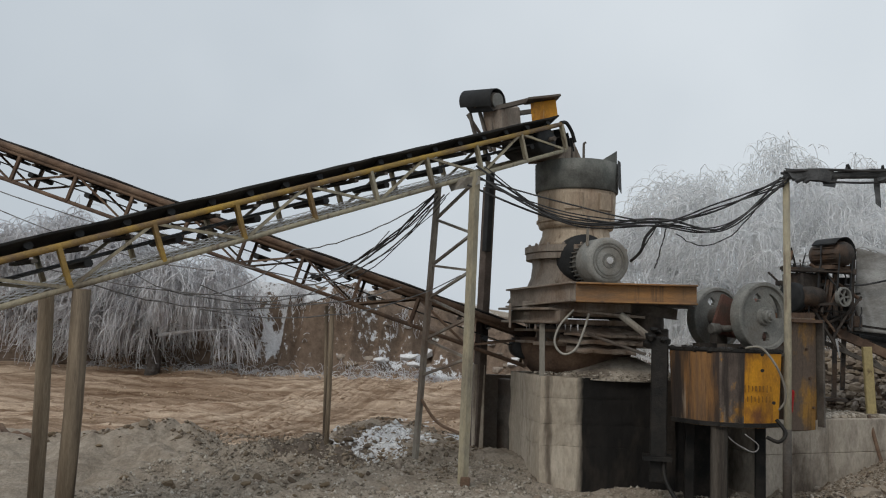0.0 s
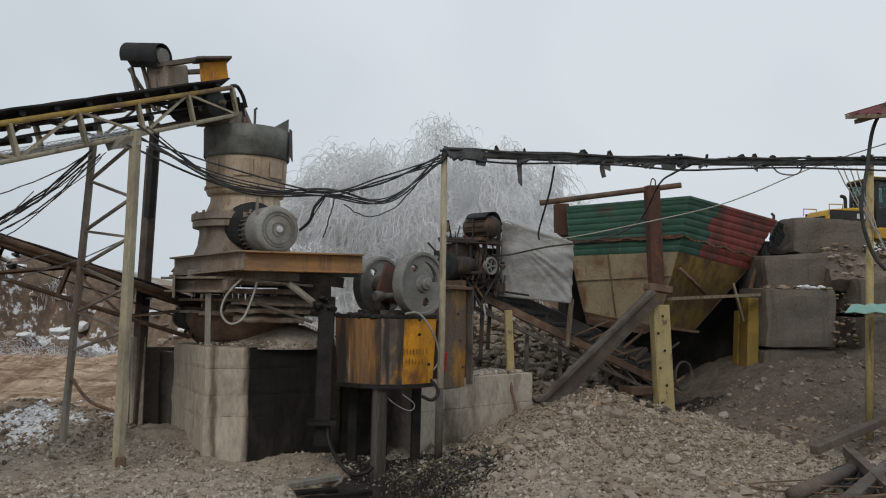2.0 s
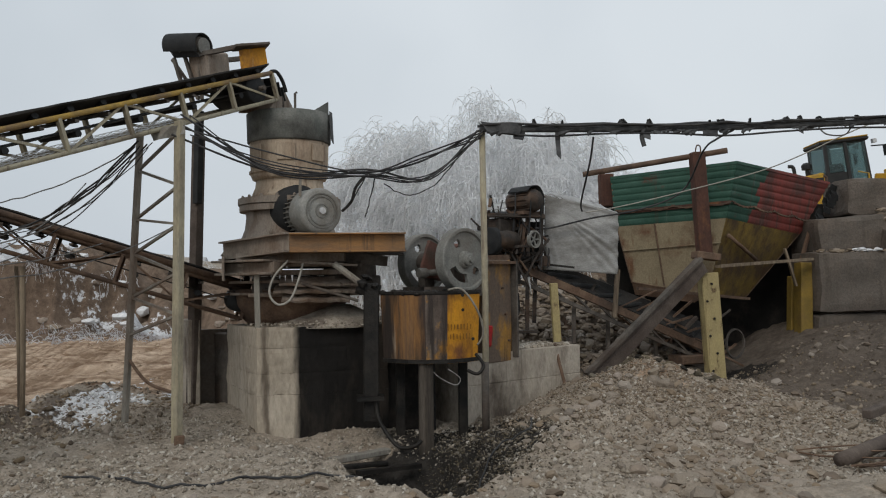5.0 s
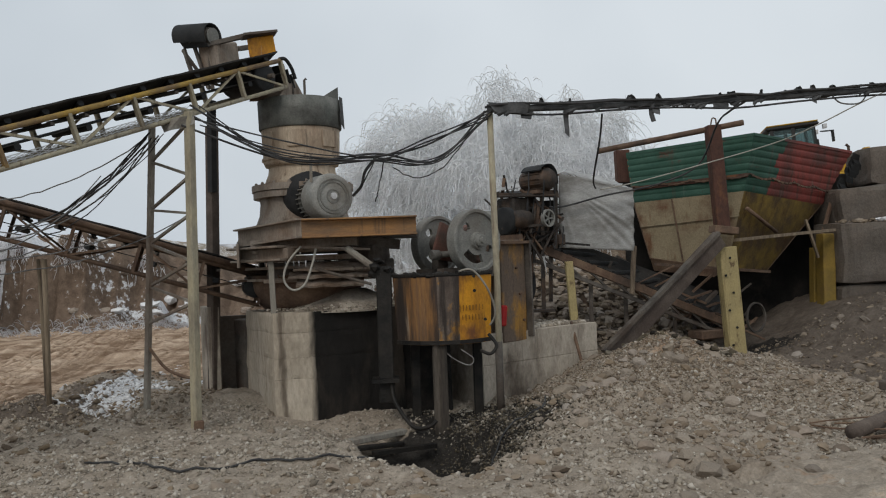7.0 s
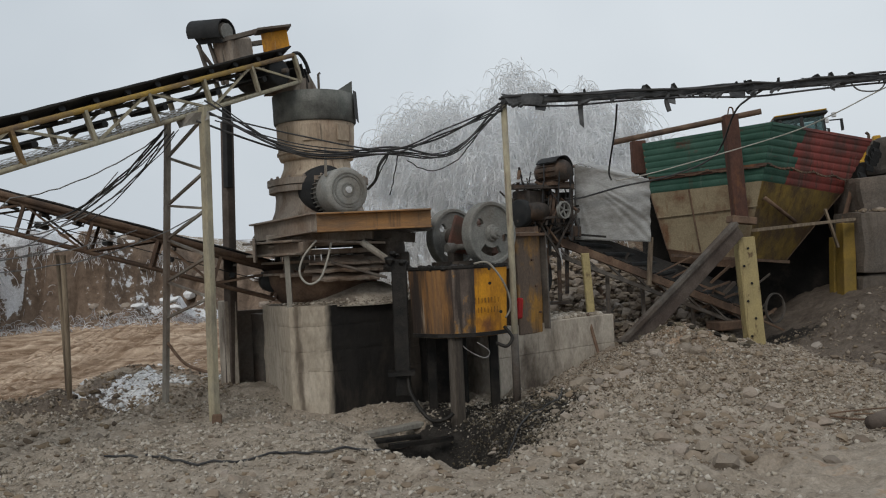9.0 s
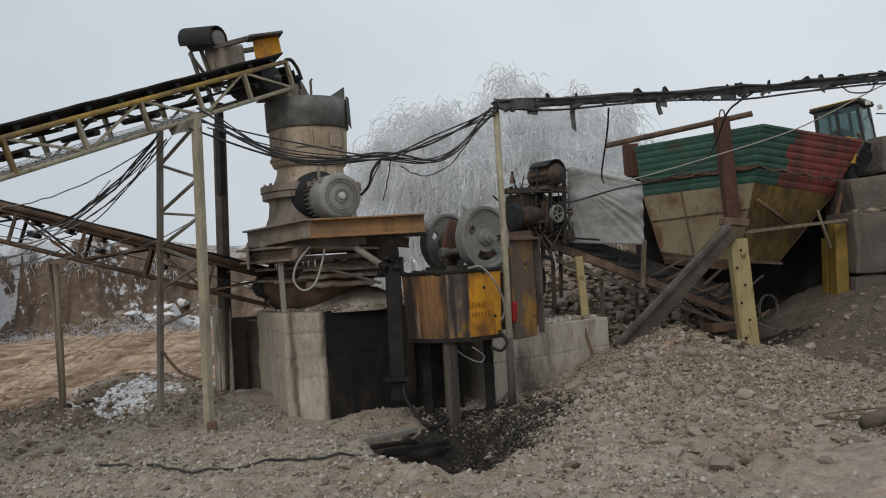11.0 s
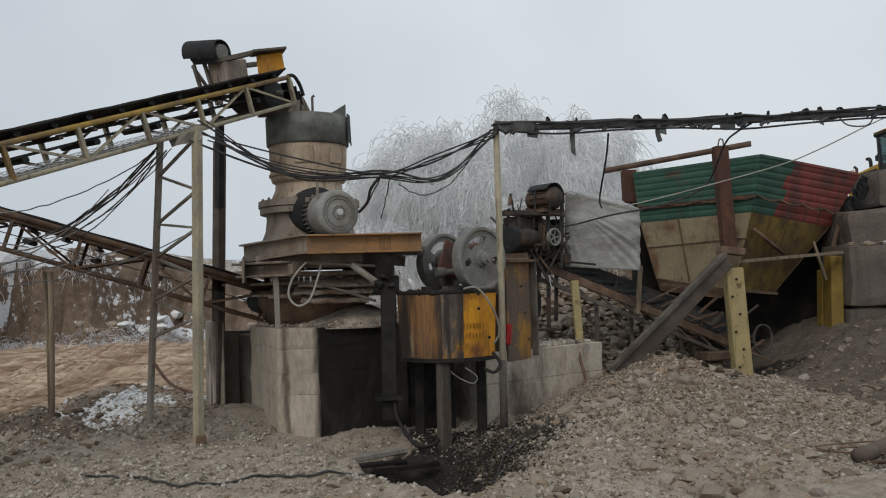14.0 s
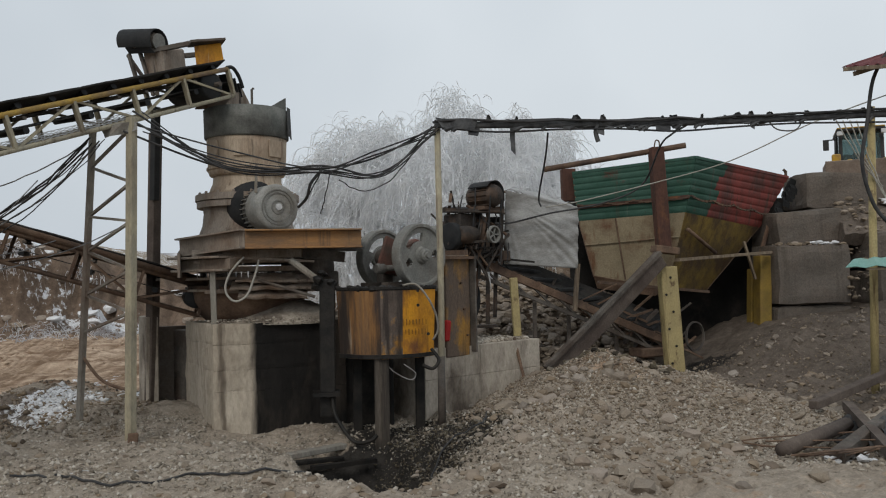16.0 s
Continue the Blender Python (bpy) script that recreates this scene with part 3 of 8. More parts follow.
def height(x, y, rough=True):
    """The lie of the land: yard, pit, spoil heap, road, cut bank and loading ramp."""
    x, y = np.asarray(x, float), np.asarray(y, float)
    h = 0.95 + 0.15 * step(-y, -4, 0) + 0 * x
    h = h - 0.22 * blob(x, y, 0.6, 12.0, 1.7, 1.4)
    h = h + 0.14 * blob(x, y, -2.75, 12.7, 0.7, 0.5) - 0.30 * blob(x, y, -1.55, 11.45, 1.0, 0.5)
    h = h - 0.80 * pit(x, y) - 0.15 * blob(x, y, 0.5, 10.9, 0.5, 0.5)
    h = h + 0.16 * blob(x, y, 0.55, 10.5, 0.45, 0.3)
    h = h + 0.40 * blob(x, y, 3.3, 12.45, 0.95, 1.25) + 0.24 * np.maximum(0, 1 - np.hypot((x - 3.0) / 1.5, (y - 12.2) / 1.6)) + 0.22 * blob(x, y, 2.3, 11.0, 1.3, 1.3) + 0.12 * blob(x, y, 1.1, 8.8, 1.6, 0.9)
    h = h + 0.22 * blob(x, y, 4.6, 12.2, 0.7, 0.8) - 0.10 * blob(x, y, 4.2, 8.6, 1.2, 0.8)
    h = h + 0.90 * step(x, 5.6, 8.6) * step(y, 11.2, 15.0) + 0.9 * step(x, 9.0, 12) * step(y, 12, 16)
    h = h - 0.20 * step(-x, 3.2, 5.5) * step(y, 11.8, 13.5) * step(-y, -24, -17)
    h = h + 0.50 * blob(x, y, -4.85, 14.1, 1.0, 0.95) - 0.17 * blob(x, y, -4.4, 12.0, 0.8, 0.55)
    h = h + 0.26 * blob(x, y, -5.3, 12.3, 0.6, 0.5) + 0.15 * blob(x, y, -3.7, 12.3, 0.6, 0.6)
    h = h + 0.35 * blob(x, y, -7.2, 11.2, 0.9, 0.7)
    h = h + 0.55 * step(y, 16, 25) * step(-x, -1, 4)
    edge = 23.4 + 1.2 * step(x, -11, -7) + 0.8 * lattice_noise(x * 0.45, y * 0.1, 7) + 0.35 * lattice_noise(x * 1.9, y * 0.1, 17) + 0.50 * np.abs(lattice_noise(x * 3.3, y * 0.1, 27))
    top = 2.2 + 0.5 * step(-x, 9, 13) + 0.55 * lattice_noise(x * 0.35, y * 0.3, 8) - 0.9 * step(x, -9.5, -6.5)
    h = h + top * step(y, edge, edge + 0.7 + 1.3 * step(x, -9, -6.5)) * step(-x, -2.5, 1.5)
    h = h + 0.5 * step(y, 30, 120) * step(-x, -2.5, 1.5)
    ramp_in = step(y, 17.6, 19.0) * step(x, 2.2, 4.8) + (1 - step(y, 17.6, 19.0) * step(x, 2.2, 4.8)) * step(y, 16.4, 17.3) * step(x, 8.3, 8.9)
    lift = 2.4 + 0.6 * step(x, 11.3, 14) + 0.7 * step(x, 8.5, 10.5) * step(-y, -20, -18)
    h = h * (1 - ramp_in) + ramp_in * np.maximum(h, 0.75 + lift)
    if rough:
        near = step(-y, -40, -20)
        h = h + near * (0.055 * lattice_noise(x * 1.3, y * 1.3, 1) + 0.035 * lattice_noise(x * 3.1, y * 3.1, 2) + 0.026 * lattice_noise(x * 7.3, y * 7.3, 3) + 0.016 * lattice_noise(x * 13.0, y * 13.0, 4))
        mound = np.clip(blob(x, y, 2.7, 11.2, 1.9, 2.4) * 1.6, 0, 1) + 0.6 * step(x, 4.8, 6.0) * step(y, 8.5, 10.5) * step(-y, -15.5, -14.5)
        h = h + mound * (0.085 * lattice_noise(x * 2.3, y * 2.3, 51) + 0.07 * np.abs(lattice_noise(x * 4.7, y * 4.7, 52)) + 0.03 * lattice_noise(x * 9.0, y * 9.0, 53))
        churn = step(x, 0.5, 1.6) * step(-x, -9.5, -8.0) * step(-y, -15.5, -14.0) * step(y, 6.5, 7.6) * (1 - 0.85 * step(x, 2.2, 3.2) * step(-y, -8.2, -7.6))
        edge = step(-x, 3.4, 4.4) * step(-x, -11.5, -10.0) * step(y, 8.6, 9.6) * step(-y, -13.6, -12.8)
        h = h + edge * (0.16 * np.abs(lattice_noise(x * 1.5, y * 1.9, 67)) + 0.09 * np.abs(lattice_noise(x * 4.1, y * 4.1, 68)) - 0.06)
        big = np.clip(0.5 + 0.9 * lattice_noise(x * 0.9, y * 0.9, 61), 0, 1)
        h = h + churn * big * (0.10 * np.abs(lattice_noise(x * 3.3, y * 3.3, 62)) + 0.075 * np.abs(lattice_noise(x * 6.1 + 3, y * 6.1, 63)) - 0.07)
        h = h + near * (0.012 + 0.022 * churn) * np.abs(lattice_noise(x * 11.0, y * 11.0, 64))
        ruts = step(-x, 3.5, 6) * step(y, 14.5, 16) * step(-y, -23.5, -21)
        h = h + ruts * (0.02 * lattice_noise(x * 0.9, y * 2.6, 12) + 0.02 * lattice_noise(x * 2.6, y * 5.0, 13) + 0.035 * wheel_track(x, y) + 0.03 * np.abs(lattice_noise(x * 6.0, y * 6.0, 14)))
        steep = step(y, 22.5, 24.5) * step(-y, -30, -27.5) * step(-x, -2.5, 1.5)
        h = h + steep * (0.42 * lattice_noise(x * 1.7, y * 0.7, 5) + 0.22 * lattice_noise(x * 4.3, y * 2.0, 6))
    return h


def at_ground(x, y):
    return float(height(x, y))


def spaced(lo, hi, fine_lo, fine_hi, d, grow=1.35):
    out = list(np.arange(fine_lo, fine_hi, d))
    s, a = d, fine_lo
    while a > lo:
        s = min(s * grow, 60)
        a -= s
        out.insert(0, a)
    s, a = d, out[-1]
    while a < hi:
        s = min(s * grow, 60)
        a += s
        out.append(a)
    return np.array(out)


def build_ground():
    xs = np.concatenate([spaced(-900, -9.1, -18, -9.0, 0.16), spaced(-8.9, 900, -8.9, 9.5, 0.05)])
    ys = np.concatenate([spaced(-600, 5, 5.0, 17.5, 0.05), spaced(17.6, 1500, 17.6, 32, 0.17)])
    xs, ys = np.unique(np.round(xs[(xs > -900) & (xs < 900)], 4)), np.unique(np.round(ys[(ys > -600) & (ys < 1500)], 4))
    gx, gy = np.meshgrid(xs, ys)
    gz = height(gx, gy)
    w = len(xs)
    co = np.stack([gx, gy, gz], -1).reshape(-1, 3)
    a = (np.arange(len(ys) - 1)[:, None] * w + np.arange(w - 1)[None, :]).ravel()
    quads = np.stack([a, a + 1, a + w + 1, a + w], 1)
    me = bpy.data.meshes.new("ground")
    me.vertices.add(len(co))
    me.vertices.foreach_set("co", co.ravel())
    me.loops.add(quads.size)
    me.loops.foreach_set("vertex_index", quads.ravel())
    me.polygons.add(len(quads))
    me.polygons.foreach_set("loop_start", np.arange(0, quads.size, 4))
    me.update(calc_edges=True)
    me.polygons.foreach_set("use_smooth", [True] * len(quads))
    x, y = co[:, 0], co[:, 1]
    sand = step(-x, 2.6, 4.2) * step(y, 13.0, 15.0) * step(-y, -25, -22) + 0.55 * blob(x, y, 3.3, 11.9, 1.1, 1.5) + 0.42 * step(x, 2.0, 2.8) * step(-y, -8.0, -7.4) * step(y, 4, 5)
    snow = 0.72 * blob(x, y, -4.62, 13.1, 0.55, 0.75) + 0.5 * blob(x, y, -3.6, 14.3, 0.35, 0.6) + 0.35 * blob(x, y, -2.6, 9.2, 0.7, 0.35)
    snow = snow + 0.55 * step(-x, 9.6, 10.4) * step(co[:, 2], 3.35, 3.6) * step(-y, -29, -27) * step(y, 23, 24)
    snow = snow + 0.62 * blob(x, y, -11.2, 23.6, 0.6, 0.8) * step(co[:, 2], 1.5, 1.9) * step(-co[:, 2], -3.1, -2.6) + 0.22 * blob(x, y, -9.3, 24.6, 0.9, 0.9) + 0.30 * step(y, 28.5, 31) * step(-x, -2.5, 1.5) * step(-y, -60, -40)
    snow = snow + 0.50 * blob(x, y, -6.8, 24.6, 1.8, 1.0) + 0.3 * blob(x, y, -5.4, 17.5, 1.2, 1.0) + 0.50 * step(y, 60, 90)
    # the blob at (6.0, 15.2) is dark wet soil plus painted hopper shade
    oil = 0.6 * blob(x, y, 0.25, 11.0, 0.85, 0.7) + 0.85 * pit(x, y, 0.92) + 0.55 * blob(x, y, 0.5, 11.9, 1.3, 0.5) + 0.58 * blob(x, y, 3.3, 12.7, 1.1, 0.28) + 0.62 * blob(x, y, 6.0, 15.2, 1.3, 1.0) + 0.66 * blob(x, y, 0.95, 10.7, 0.7, 1.0) + 0.55 * blob(x, y, 0.75, 9.6, 0.55, 1.1)
    earth = step(y, 22.4, 23.4) * step(-y, -33, -29) * step(-x, -2.5, 1.5) + 0.3 * blob(x, y, 2.9, 12.0, 1.2, 1.4)
    earth = earth + 0.5 * step(x, 2.2, 3.0) * step(y, 14.5, 16.5)
    soil = 0.70 * step(x, 4.9, 6.2) * step(y, 9.2, 11.2) + 0.60 * blob(x, y, -4.8, 13.4, 1.2, 0.9) + 0.75 * blob(x, y, -5.4, 12.2, 1.0, 0.7) + 0.36 * blob(x, y, -3.5, 7.5, 2.5, 1.2)
    one = np.ones_like(x)
    for nm, chans in (("kind", (sand, snow, oil)), ("kind2", (earth, soil, 0.5 + 0.9 * wheel_track(x, y)))):
        at = me.color_attributes.new(nm, "FLOAT_COLOR", "POINT")
        at.data.foreach_set("color", np.stack([np.clip(chans[0], 0, 1), np.clip(chans[1], 0, 1), np.clip(chans[2], 0, 1), one], 1).ravel())
    me.materials.append(M["ground"])
    ob = new("ground", me)
    tagged(ob, "grey gravel yard with tawny wheel ruts, oily earth and old snow", "ground", kind="structure")


build_ground()


def rock_shape(rnd, squash=0.75, lumps=0.28):
    """A broken stone of radius about one: 12 corners, 20 faces."""
    g = (1 + 5 ** 0.5) / 2
    vs = [(-1, g, 0), (1, g, 0), (-1, -g, 0), (1, -g, 0), (0, -1, g), (0, 1, g), (0, -1, -g), (0, 1, -g), (g, 0, -1), (g, 0, 1), (-g, 0, -1), (-g, 0, 1)]
    fs = [(0, 11, 5), (0, 5, 1), (0, 1, 7), (0, 7, 10), (0, 10, 11), (1, 5, 9), (5, 11, 4), (11, 10, 2), (10, 7, 6), (7, 1, 8), (3, 9, 4), (3, 4, 2), (3, 2, 6), (3, 6, 8), (3, 8, 9), (4, 9, 5), (2, 4, 11), (6, 2, 10), (8, 6, 7), (9, 8, 1)]
    out = []
    st = (rnd.uniform(0.75, 1.3), rnd.uniform(0.75, 1.2), squash * rnd.uniform(0.7, 1.15))
    for v in vs:
        k = (1 + rnd.uniform(-lumps, lumps)) / 1.9
        out.append(Vector((v[0] * k * st[0], v[1] * k * st[1], v[2] * k * st[2])))
    return out, fs


def rock_fine(rnd, squash=0.72):
    """A rounder broken stone: the coarse one split once, with lumps and flat faces."""
    vs, fs = rock_shape(rnd, squash * 0.85, 0.27)
    vs, mids, out = list(vs), {}, []

    def mid(a, b):
        k = (min(a, b), max(a, b))
        if k not in mids:
            m = (vs[a] + vs[b]) / 2
            mids[k] = len(vs)
            vs.append(m * (1.03 + rnd.uniform(-0.09, 0.09)))
        return mids[k]

    for a, b, c in fs:
        x, y, z = mid(a, b), mid(b, c), mid(c, a)
        out += [(a, x, z), (b, y, x), (c, z, y), (x, y, z)]
    return vs, out


def build_gravel(name, count, region, size, material, label, seed, keep=None, lift=0.15):
    """Broken stones strewn over a stretch of ground: eight faces each, in one mesh."""
    rs = np.random.RandomState(seed)
    x, y = np.empty(0), np.empty(0)
    while len(x) < count:
        a, b = rs.uniform(region[0], region[1], count), rs.uniform(region[2], region[3], count)
        ok = rs.uniform(0, 1, count) < (keep(a, b) if keep else 1.0)
        x, y = np.append(x, a[ok]), np.append(y, b[ok])
    x, y = x[:count], y[:count]
    z = height(x, y)
    r = size[0] * (size[1] / size[0]) ** (rs.uniform(0, 1, count) ** 2.4)
    base = np.array([(1, 0, 0), (0, 1, 0), (-1, 0, 0), (0, -1, 0), (0, 0, 0.75), (0, 0, -0.75)], float)
    v = base[None] + rs.uniform(-0.38, 0.38, (count, 6, 3))
    v = v * rs.uniform(0.7, 1.3, (count, 1, 3)) * r[:, None, None]
    an = rs.uniform(0, 6.28, count)
    c, sn = np.cos(an)[:, None], np.sin(an)[:, None]
    vx, vy = v[:, :, 0] * c - v[:, :, 1] * sn, v[:, :, 0] * sn + v[:, :, 1] * c
    tilt = rs.uniform(-0.5, 0.5, (count, 1))
    vz = v[:, :, 2] + tilt * vx
    co = np.stack([vx + x[:, None], vy + y[:, None], vz + (z + r * lift)[:, None]], -1).reshape(-1, 3)
    tri = np.array([(0, 1, 4), (1, 2, 4), (2, 3, 4), (3, 0, 4), (1, 0, 5), (2, 1, 5), (3, 2, 5), (0, 3, 5)])
    f = (tri[None] + 6 * np.arange(count)[:, None, None]).reshape(-1, 3)
    me = bpy.data.meshes.new(name)
    me.vertices.add(len(co))
    me.vertices.foreach_set("co", co.ravel())
    me.loops.add(f.size)
    me.loops.foreach_set("vertex_index", f.ravel().astype(np.int32))
    me.polygons.add(len(f))
    me.polygons.foreach_set("loop_start", np.arange(0, f.size, 3))
    me.update(calc_edges=True)
    me.materials.append(material)
    tagged(new(name, me), label, "gravel", kind="stuff")


# ---- crusher foundation ----
def rough_course(quad, z0, z1, amp=0.02):
    """One cast lift of concrete with uneven faces, worn arrises and a drawn-in joint."""
    g = Geo()
    mid = sum(quad, Vector()) / len(quad)

    def shape(p, edge):
        q = p + noise.noise_vector(p * 2.7) * amp + noise.noise_vector(p * 9) * amp * 0.45
        if edge:
            q += (Vector((mid.x, mid.y, p.z)) - p).normalized() * (0.003 + 0.02 * max(0.0, noise.noise(p * 5 + Vector((3, 1, 7))) - 0.1))
        return q

    nu, nv = 26, 6
    for i in range(4):
        a, b = quad[i], quad[(i + 1) % 4]
        vs = []
        for j in range(nv + 1):
            for k in range(nu + 1):
                p = a.lerp(b, k / nu)
                p = Vector((p.x, p.y, z0 + (z1 - z0) * j / nv))
                vs.append(shape(p, j in (0, nv)))
        g.add(vs, [(j * (nu + 1) + k, j * (nu + 1) + k + 1, (j + 1) * (nu + 1) + k + 1, (j + 1) * (nu + 1) + k) for j in range(nv) for k in range(nu)])
    for z in (z0, z1):
        ring = [shape(Vector((*quad[i].lerp(quad[(i + 1) % 4], k / nu).xy, z)), True) for i in range(4) for k in range(nu)]
        g.add(ring, [tuple(range(len(ring))) if z == z1 else tuple(reversed(range(len(ring))))])
    # weld the faces into one block
    ids, vs = {}, []
    for p in g.v:
        key = tuple(round(c, 4) for c in p)
        if key not in ids:
            ids[key] = len(vs)
            vs.append(p)
    look_up = [ids[tuple(round(c, 4) for c in p)] for p in g.v]
    return Geo().add(vs, [tuple(look_up[i] for i in f) for f in g.f])


def crusher_foundation():
    t = thing("concrete_foundation", (-1.3, 12.6, 0.6), "board-marked concrete crusher foundation, black with oil on its front", "foundation")
    rnd = random.Random(3)
    fl, fr = Vector((-2.06, 11.82, 0)), Vector((-0.35, 12.15, 0))
    bl, br = Vector((-2.66, 13.3, 0)), Vector((-0.6, 13.9, 0))
    zs = [0.3, 1.32, 1.60, 1.93, 2.2]
    for i in range(4):
        a, b = zs[i], zs[i + 1] - 0.004
        o = Vector((0, rnd.uniform(-0.006, 0.006), 0))
        v = lambda p, z: Vector((p.x, p.y, z))
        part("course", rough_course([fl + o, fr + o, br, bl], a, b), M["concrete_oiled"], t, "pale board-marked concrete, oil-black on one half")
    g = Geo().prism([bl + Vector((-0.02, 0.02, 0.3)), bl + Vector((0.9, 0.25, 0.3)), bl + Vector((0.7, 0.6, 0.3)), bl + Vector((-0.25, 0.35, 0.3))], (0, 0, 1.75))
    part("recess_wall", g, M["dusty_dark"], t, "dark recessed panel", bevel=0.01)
    part("wing_wall", Geo().box((-3.22, 13.42, 1.42), (0.17, 0.5, 1.7), (0, 0, 25)), M["concrete"], t, bevel=0.012)
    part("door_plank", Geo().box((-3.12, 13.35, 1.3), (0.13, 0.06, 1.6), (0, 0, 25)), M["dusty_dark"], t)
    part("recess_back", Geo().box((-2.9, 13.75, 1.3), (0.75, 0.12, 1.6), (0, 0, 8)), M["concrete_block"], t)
    # added wall, coloured black for the unlit void behind the tank
    part("shade_backing", Geo().prism([(-0.4, 12.2, 0.3), (0.30, 12.27, 0.3), (0.30, 12.8, 0.3), (-0.5, 13.0, 0.3)], (0, 0, 1.42)), M["concrete_shaded"], t, "black backing standing in for the shaded gap behind the tank", bevel=0.012)
    # loose grit lying on the top
    geo = Geo()
    for k in range(260):
        vs, fs = rock_shape(rnd)
        s = rnd.uniform(0.008, 0.022)
        u, w = rnd.random(), rnd.random()
        p = fl.lerp(fr, u).lerp(bl.lerp(br, u), w * 0.5)
        m = Matrix.LocRotScale((p.x, p.y, 2.23), Euler((0, 0, rnd.uniform(0, 6))), (s, s, s))
        geo.add([m @ v for v in vs], fs)
    tagged(part("grit", geo, M["gravel"], t), kind="stuff")
    # cone of fines under the crusher's skirt
    part("fines_cone", Geo().lathe([(0.95, 2.17), (0.8, 2.22), (0.5, 2.37), (0.3, 2.46), (0.05, 2.48)], (-1.15, 12.85, 0), n=28), M["concrete"], t, "heap of pale rock fines", True)
    geo = Geo()
    for k in range(900):
        vs, fs = rock_shape(rnd)
        an, r = rnd.uniform(0, 6.28), 0.98 * rnd.random() ** 0.5
        z = 2.18 + max(0.0, 0.30 * (1 - r / 0.95)) + rnd.uniform(-0.005, 0.02)
        sz = rnd.uniform(0.007, 0.022)
        m = Matrix.LocRotScale((-1.15 + r * math.cos(an), 12.85 + r * math.sin(an), z), Euler((0, 0, an * 3)), (sz, sz, sz))
        geo.add([m @ v for v in vs], fs)
    tagged(part("grit", geo, M["gravel"], t), kind="stuff")


crusher_foundation()


# ---- cone crusher ----
CX, CY = -1.72, 13.05


def cone_crusher():
    t = thing("cone_crusher", (CX, CY, 2.2), "dusty brown cone crusher on a concrete foundation", "crusher")
    ax = (CX, CY, 0)
    part("lower_shell", Geo().lathe([(0.60, 2.2), (0.70, 2.30), (0.80, 2.48), (0.84, 2.70)], ax, n=36), M["rust"], t, smooth=True)
    for z, r in ((2.62, 0.90), (2.78, 0.93)):
        part("stiffener_ring", Geo().lathe([(0.6, z), (r, z), (r, z + 0.035), (0.6, z + 0.035)], ax, n=36), M["dusty_steel"], t)
    # stacked square base plates, turned with the beam
    for z, s, h in ((2.92, 1.36, 0.07), (3.02, 1.42, 0.05), (3.12, 1.46, 0.12)):
        part("base_plate", Geo().box((CX - 0.02, CY - 0.1, z), (s * 1.0, s * 1.12, h), (0, 0, 8)), M["dusty_steel"], t, bevel=0.01)
    body = [(0.98, 3.18), (0.94, 3.24), (0.80, 3.30), (0.70, 3.40), (0.64, 3.55), (0.62, 3.72), (0.63, 3.80)]
    part("frame_bell", Geo().lathe(body, ax, n=40), M["dusty_steel"], t, smooth=True)
    part("lower_flange", Geo().lathe([(0.5, 3.80), (0.715, 3.80), (0.715, 3.885), (0.5, 3.885)], ax, n=40), M["dusty_steel"], t)
    part("upper_flange", Geo().lathe([(0.5, 3.895), (0.735, 3.895), (0.735, 3.985), (0.5, 3.985)], ax, n=40), M["dusty_steel"], t)
    for k in range(18):
        a = 2 * math.pi * k / 18
        x, y = CX + 0.68 * math.cos(a), CY + 0.68 * math.sin(a)
        part("bolt", Geo().lathe([(0.022, 0), (0.022, 0.025), (0.012, 0.04)], (x, y, 3.985), n=6), M["dusty_steel"], t)
    part("bowl_neck", Geo().lathe([(0.58, 4.00), (0.54, 4.04), (0.49, 4.16), (0.475, 4.30)], ax, n=40), M["bowl_tan"], t, "pinkish brown dusty steel neck", True)
    part("bowl", Geo().lathe([(0.47, 4.25), (0.53, 4.27), (0.55, 4.32), (0.562, 4.60), (0.57, 4.82)], ax, n=40), M["bowl_tan"], t, "tan steel feed bowl", True)
    part("seam_band", Geo().lathe([(0.56, 4.34), (0.575, 4.35), (0.575, 4.385), (0.56, 4.395)], ax, n=40), M["bowl_tan"], t)
    for k in range(3):
        an = radians(-140 + 50 * k)
        part("bowl_plate", Geo().box((CX + 0.572 * math.cos(an), CY + 0.572 * math.sin(an), 4.62), (0.02, 0.26, 0.24), (0, 0, math.degrees(an))), M["bowl_tan"], t, bevel=0.006)
    part("rubber_collar", Geo().lathe([(0.58, 4.79), (0.60, 4.81), (0.605, 5.02), (0.61, 5.21), (0.585, 5.22), (0.555, 5.21), (0.545, 4.81)], ax, n=40), M["collar"], t, "grey-green rubber feed collar", True)
    a = Vector((CX + 0.36, CY - 0.46, 5.19))
    part("torn_flap", Geo().prism([a, a + Vector((0.22, 0.26, 0.0)), a + Vector((0.22, 0.27, 0.20))], (-0.012, 0.012, 0)), M["collar"], t, "torn rubber corner standing up")
    a2 = Vector((CX + 0.6, CY - 0.2, 5.25))
    part("torn_flap", Geo().prism([a2, a2 + Vector((0.03, 0.12, 0)), a2 + Vector((0.05, 0.1, -0.46)), a2 + Vector((0.02, -0.02, -0.4))], (-0.012, 0, 0)), M["rag"], t)
    part("feed_rod", Geo().tube([(CX - 0.05, CY - 0.35, 5.1), (CX - 0.05, CY - 0.35, 5.52)], 0.014), M["dusty_dark"], t)
    part("feed_rod", Geo().tube([(CX + 0.12, CY - 0.4, 5.1), (CX + 0.12, CY - 0.4, 5.46), (CX + 0.15, CY - 0.4, 5.48)], 0.018), M["dusty_dark"], t)
